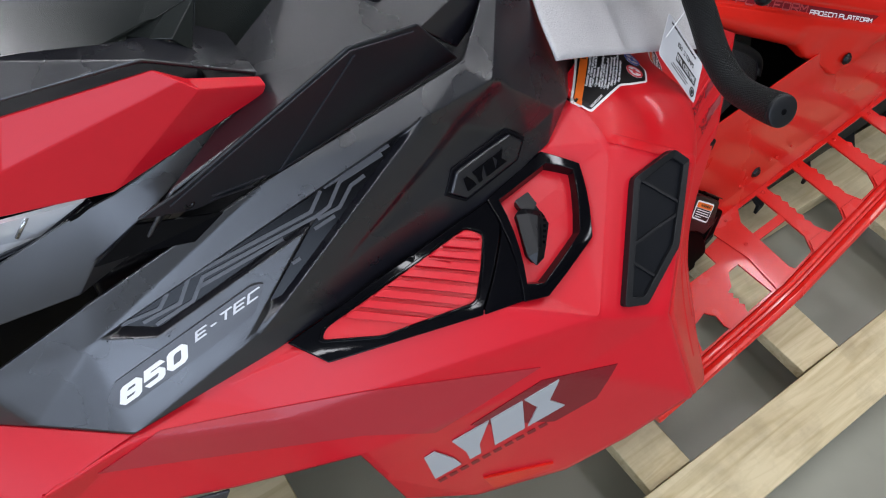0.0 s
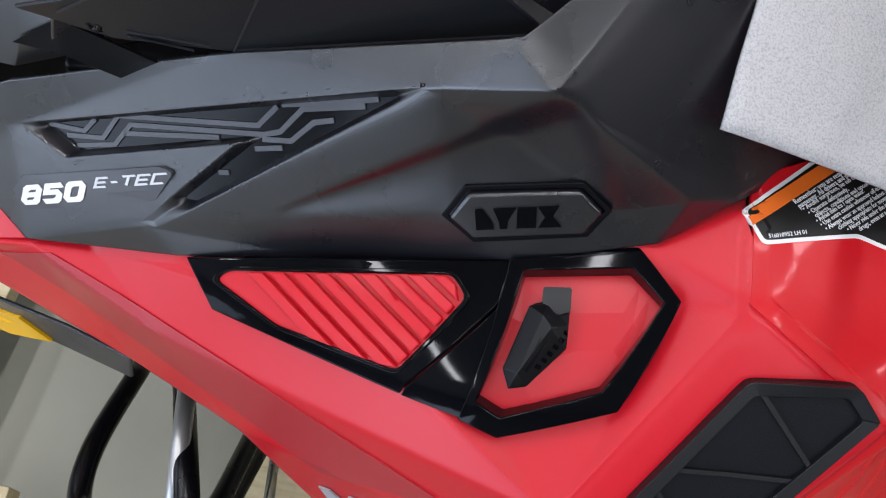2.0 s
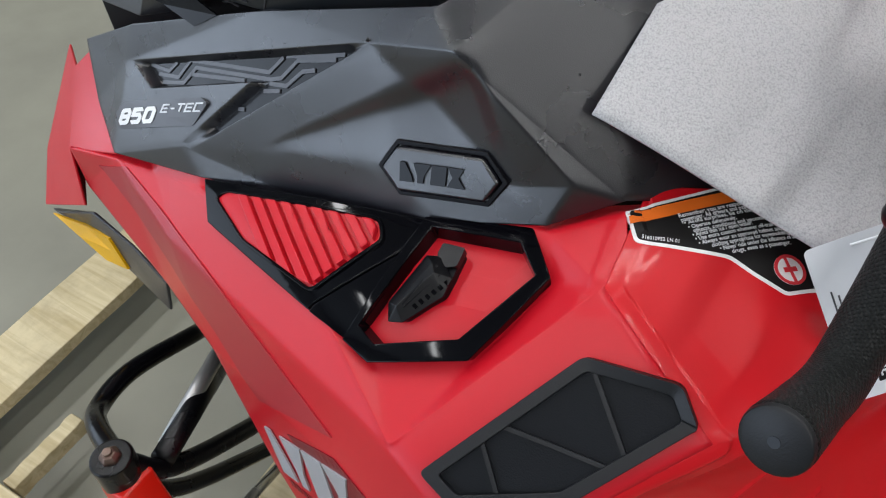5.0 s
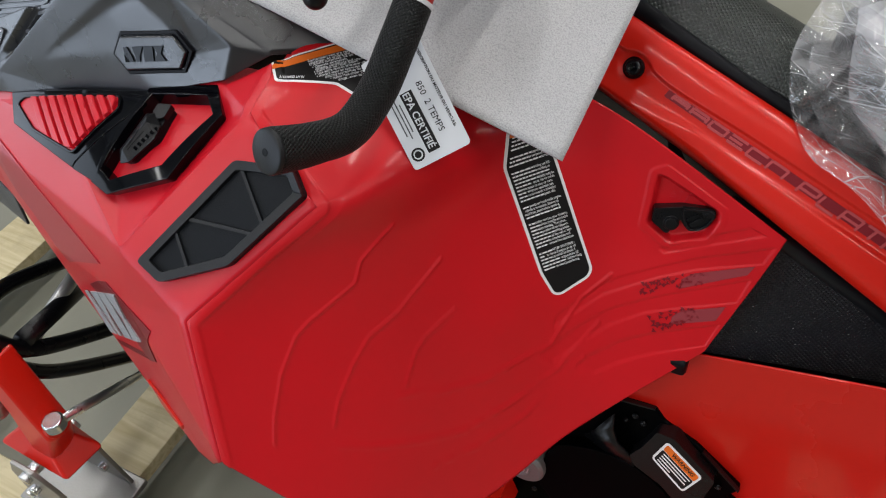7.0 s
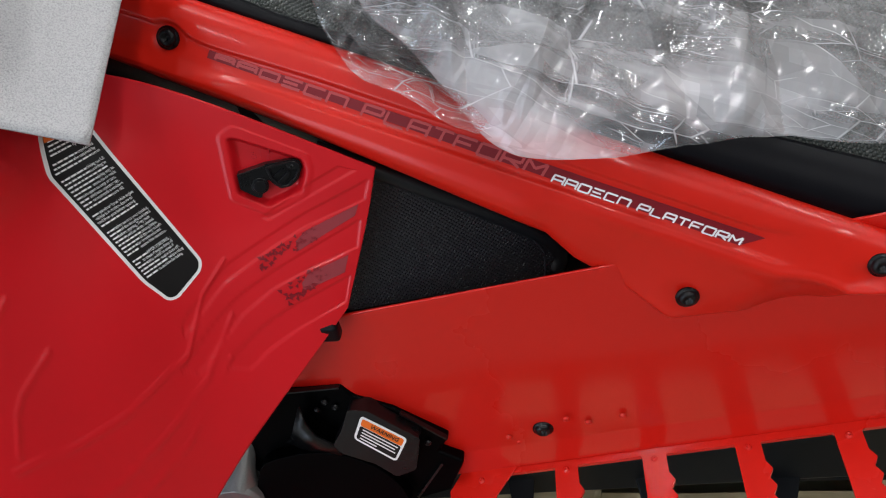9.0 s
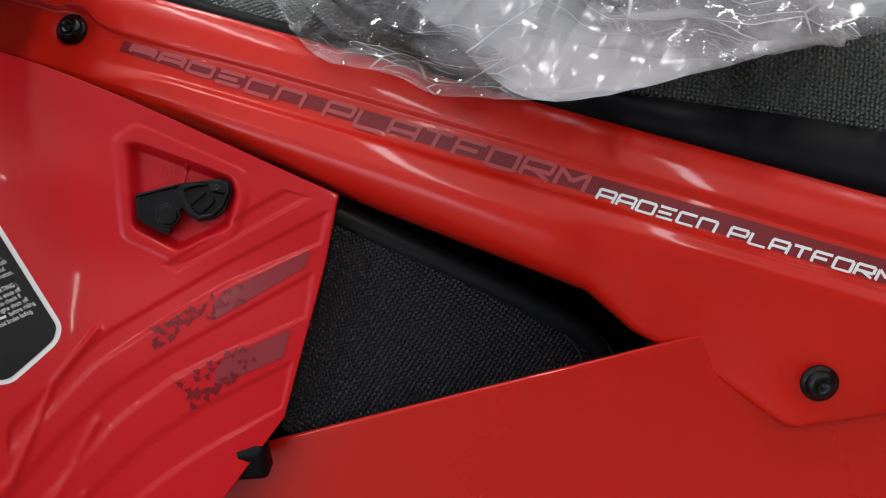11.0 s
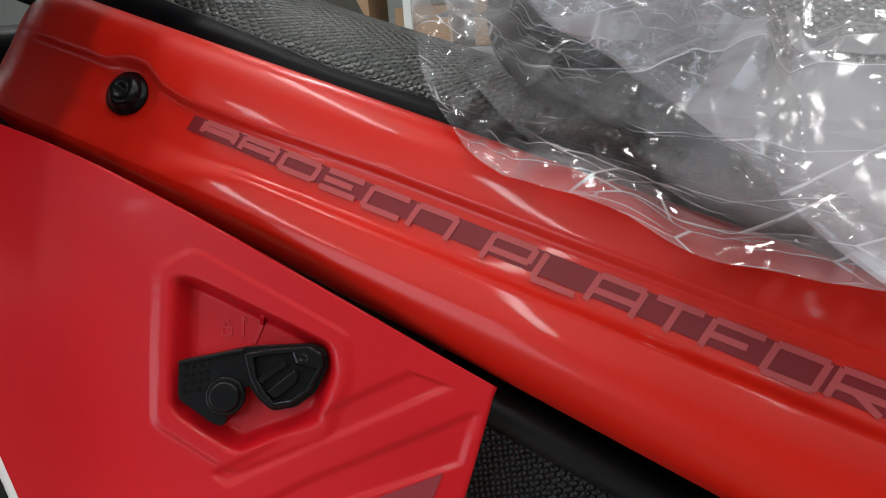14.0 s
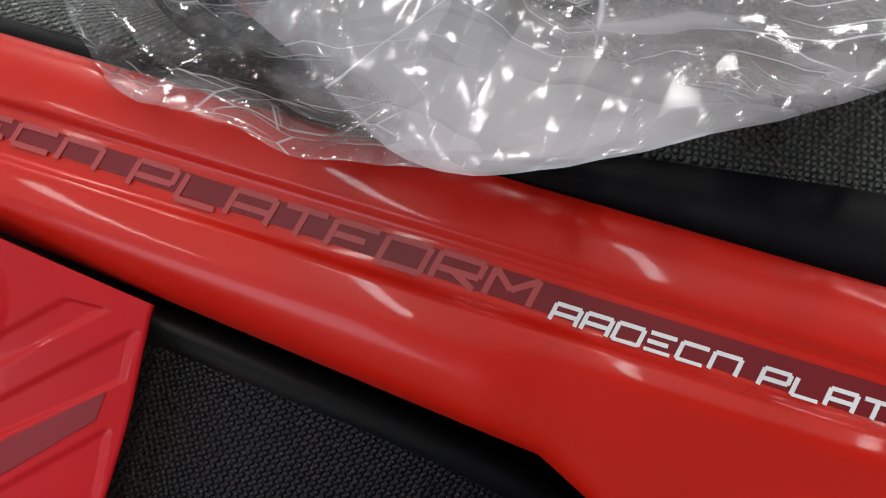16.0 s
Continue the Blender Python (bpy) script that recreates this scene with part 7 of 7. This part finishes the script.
part("steering_arm", tube([(0.11, 0.17, 0.40), (0.176, 0.165, 0.415)], [0.022, 0.018], 10), RED_GLOSS, spindle, bevel=0.002)
part("foot", facets({"a": (0.02, 0.12, 0.33), "b": (0.17, 0.12, 0.30), "c": (0.19, 0.20, 0.31), "d": (0.05, 0.21, 0.34), "e": (0.10, 0.165, 0.40)}, ["abe", "bce", "cde", "dae", "dcba"], (0, 0, 1)), RED_GLOSS, spindle, bevel=0.006)
part("rod_end", tube([(0.176, 0.167, 0.418), (0.176, 0.167, 0.440)], 0.018, 20), STEEL, spindle, "bare steel ball joint", bevel=0.004)
part("front_arm", tube(spline([(0.075, 0.198, 0.572), (0.0, 0.222, 0.545), (-0.055, 0.255, 0.505), (-0.075, 0.33, 0.485), (-0.09, 0.47, 0.41)], 24), 0.0145), BLACK_STEEL, sled, "black suspension arm", smooth=True)
part("upper_arm", tube(spline([(0.085, 0.200, 0.565), (0.10, 0.25, 0.49), (0.08, 0.47, 0.31)], 16), 0.014), BLACK_STEEL, sled, "black suspension arm", smooth=True)
part("lower_arm", tube(spline([(0.085, 0.195, 0.500), (0.085, 0.26, 0.40), (0.065, 0.47, 0.19)], 16), 0.013), BLACK_STEEL, sled, "black suspension arm", smooth=True)
part("shock_absorber", tube([(0.10, 0.235, 0.53), (-0.03, 0.47, 0.40)], 0.016), BLACK_STEEL, sled, "black shock absorber", smooth=True)
part("shock_rod", tube([(0.052, 0.265, 0.474), (0.017, 0.427, 0.485)], 0.0125, 12), ALLOY, sled, "pale alloy strut", smooth=True)
part("tie_rod", tube([(0.176, 0.167, 0.429), (0.07, 0.47, 0.17)], 0.0085), STEEL, sled, "bare steel tie rod", smooth=True)


def ski_bracket():
    """A folded steel bracket with bolt holes' bosses, standing on the pallet under the spindle."""
    b = part("ski_bracket", solid_box((-0.02, 0.085, 0.136), (0.19, 0.215, 0.150)), STEEL_DARK, sled, "grey steel ski bracket", bevel=0.003)
    for y in (0.10, 0.195):
        part("cheek", facets({"a": (0.0, y, 0.150), "b": (0.17, y, 0.150), "c": (0.15, y, 0.28), "d": (0.12, y, 0.325), "e": (0.07, y, 0.33), "f": (0.03, y, 0.27)}, ["abcdef"], (0, -1, 0)), STEEL_DARK, b, bevel=0.002, solid=0.008)
        for x, z in ((0.04, 0.20), (0.085, 0.25), (0.13, 0.20)):
            part("boss", tube([(x, y - 0.012, z), (x, y + 0.004, z)], 0.010, 16), STEEL, b, bevel=0.002)
    part("pivot", tube([(0.095, 0.09, 0.30), (0.095, 0.215, 0.30)], 0.012, 16), STEEL, b, bevel=0.002)


ski_bracket()
part("rear_skid", solid_box((1.1, 0.58, 0.119), (2.8, 0.95, 0.145)), RUBBER, sled, "black track run resting on the pallet", bevel=0.01)

# plastic bag over the seat
def crumple(a, b, rnd, cell, stretch):
    """Sharp straight creases: random heights at the corners of a warped lattice, joined by flat facets."""
    ang = rnd.uniform(0, math.pi)
    bend = np.sin(a * rnd.uniform(9, 16) + b * rnd.uniform(-14, 14) + rnd.uniform(0, 6)) * cell * 0.45
    p = (a * math.cos(ang) + b * math.sin(ang) + bend) / cell
    q = (-a * math.sin(ang) + b * math.cos(ang) - bend) / (cell * stretch)
    q = q + 0.5 * p
    h = rnd.uniform(-1, 1, (64, 64))
    i, j = np.floor(p).astype(int), np.floor(q).astype(int)
    fx, fy = p - i, q - j
    h00, h10, h01, h11 = (h[(i + x) % 64, (j + y) % 64] for x, y in ((0, 0), (1, 0), (0, 1), (1, 1)))
    return np.where(fx + fy < 1, h00 + fx * (h10 - h00) + fy * (h01 - h00), h11 + (1 - fx) * (h01 - h11) + (1 - fy) * (h10 - h11)) * cell


def film_sheet(edge, top, nu, nv, puff, folds, seed, ragged=0.12):
    """Puffed film between a hanging hem and a line over the seat, broken into sharp straight creases."""
    e, tl = spline(edge, nu + 1), spline(top, nu + 1)
    f, t = np.meshgrid(np.linspace(0, 1, nu + 1), np.linspace(0, 1, nv + 1))
    g = e[None] * (1 - t[..., None]) + tl[None] * t[..., None]
    g[..., 2] += puff * np.sin(np.pi * np.clip(t * 1.15, 0, 1)) ** 0.8
    rnd = np.random.default_rng(seed)
    a, b = g[..., 0].copy(), g[..., 1].copy()
    g[..., 1] += crumple(a, a * 0.37, rnd, 0.034, 1.0) * ragged * np.clip(1 - t * 3, 0, 1)
    for cell, size, stretch in folds:
        ease = 0.3 + 0.7 * np.clip(t * 0.25 / cell, 0, 1)
        patchy = 0.55 + 0.45 * np.sin(a * rnd.uniform(10, 30) + b * rnd.uniform(-40, 40) + rnd.uniform(0, 6))
        h = crumple(a, b, rnd, cell, stretch) * size * patchy * ease
        g[..., 2] += h
        g[..., 0] += 0.25 * np.roll(h, 3, 1)
        g[..., 1] += 0.25 * h * ease
    w = g[..., 0:1] * np.array(TD) + g[..., 1:2] * np.array(TU) + g[..., 2:3] * np.array(TN) + np.array(TA)
    me = bpy.data.meshes.new("film")
    me.from_pydata(w.reshape(-1, 3).tolist(), [], [(j * (nu + 1) + i, j * (nu + 1) + i + 1, (j + 1) * (nu + 1) + i + 1, (j + 1) * (nu + 1) + i) for j in range(nv) for i in range(nu)])
    uv = me.uv_layers.new(name="sheet")
    loops = np.zeros(len(me.loops), int)
    me.loops.foreach_get("vertex_index", loops)
    uv.data.foreach_set("uv", np.stack([a.ravel(), b.ravel()], 1)[loops].ravel())
    me.update()
    return me


def bag():
    hem = [(0.066, 0.175, -0.04), (0.075, 0.115, 0.0), (0.088, 0.084, 0.003), (0.105, 0.061, 0.008), (0.125, 0.048, 0.012), (0.154, 0.033, 0.020), (0.190, 0.025, 0.028), (0.250, 0.018, 0.048), (0.300, 0.018, 0.066), (0.350, 0.030, 0.075), (0.42, 0.08, 0.06), (0.50, 0.13, 0.02)]
    over = [(0.16, 0.26, -0.16), (0.20, 0.28, -0.17), (0.26, 0.29, -0.17), (0.34, 0.29, -0.16), (0.42, 0.29, -0.15), (0.50, 0.28, -0.15)]
    me = film_sheet(hem, over, 420, 240, 0.03, ((0.10, 0.30, 2.0), (0.045, 0.60, 3.4), (0.022, 0.68, 4.0), (0.010, 0.55, 4.0)), 5)
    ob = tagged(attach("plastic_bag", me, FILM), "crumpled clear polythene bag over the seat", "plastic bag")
    inner = [(u + 0.012, v + 0.012, d - 0.010) for u, v, d in hem]
    me = film_sheet(inner, over, 300, 170, 0.012, ((0.09, 0.30, 2.4), (0.04, 0.50, 3.0), (0.018, 0.45, 2.6)), 8)
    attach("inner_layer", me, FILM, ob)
    wrap = film_sheet([(0.095, 0.16, -0.04), (0.11, 0.115, -0.025), (0.14, 0.085, -0.016), (0.20, 0.075, -0.012), (0.28, 0.075, -0.010), (0.36, 0.085, -0.012), (0.44, 0.12, -0.03)], [(0.13, 0.25, -0.18), (0.20, 0.28, -0.20), (0.28, 0.29, -0.20), (0.36, 0.29, -0.19), (0.46, 0.28, -0.19)], 260, 150, 0.01,
                      ((0.09, 0.20, 2.0), (0.04, 0.45, 3.6), (0.02, 0.55, 3.4), (0.010, 0.4, 2.4)), 21)
    attach("seat_wrap", wrap, COVER_BLACK, sled, "crumpled black plastic wrap over the seat")
    loose = [(0.105, 0.165, 0.03), (0.144, 0.098, 0.042), (0.200, 0.0735, 0.052), (0.250, 0.047, 0.070), (0.298, 0.020, 0.084), (0.325, 0.014, 0.095), (0.36, 0.020, 0.11), (0.41, 0.042, 0.13), (0.47, 0.074, 0.14), (0.53, 0.100, 0.13), (0.63, 0.128, 0.12), (0.66, 0.18, 0.10)]
    me = film_sheet(loose, [(0.19, 0.28, -0.06), (0.26, 0.29, -0.05), (0.34, 0.30, -0.04), (0.44, 0.30, -0.03), (0.54, 0.29, -0.02), (0.62, 0.27, -0.01)], 420, 240, 0.035,
                          ((0.12, 0.30, 2.2), (0.05, 0.52, 3.2), (0.026, 0.60, 4.0), (0.012, 0.50, 4.0)), 11, 0.03)
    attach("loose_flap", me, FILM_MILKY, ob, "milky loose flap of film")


bag()


# storage rack against the far wall
def rack():
    r = thing("storage_rack", (0.4, 6.2, 0), "grey steel storage rack with cartons on its shelves", "storage rack")
    for x in (-1.4, -0.2, 1.0, 2.2):
        for y in (5.9, 6.6):
            part("upright", solid_box((x - 0.03, y - 0.03, 0), (x + 0.03, y + 0.03, 2.6)), RACK_PAINT, r, "pale grey steel upright", bevel=0.004)
    for z in (0.55, 1.35, 2.2):
        part("shelf", solid_box((-1.45, 5.88, z - 0.05), (2.25, 6.62, z)), STEEL_DARK, r, bevel=0.004)
    rnd = random.Random(2)
    for z in (0.553, 1.353):
        x = -1.3
        while x < 2.0:
            w, h = rnd.uniform(0.25, 0.5), rnd.uniform(0.2, 0.5)
            c = tagged(part("carton", solid_box((x, 5.92, z), (x + w, 6.45, z + h)), CARD, None, bevel=0.004), "closed brown cardboard carton on the storage rack", "carton", "cartons on the rack")
            x += w + rnd.uniform(0.03, 0.25)


rack()
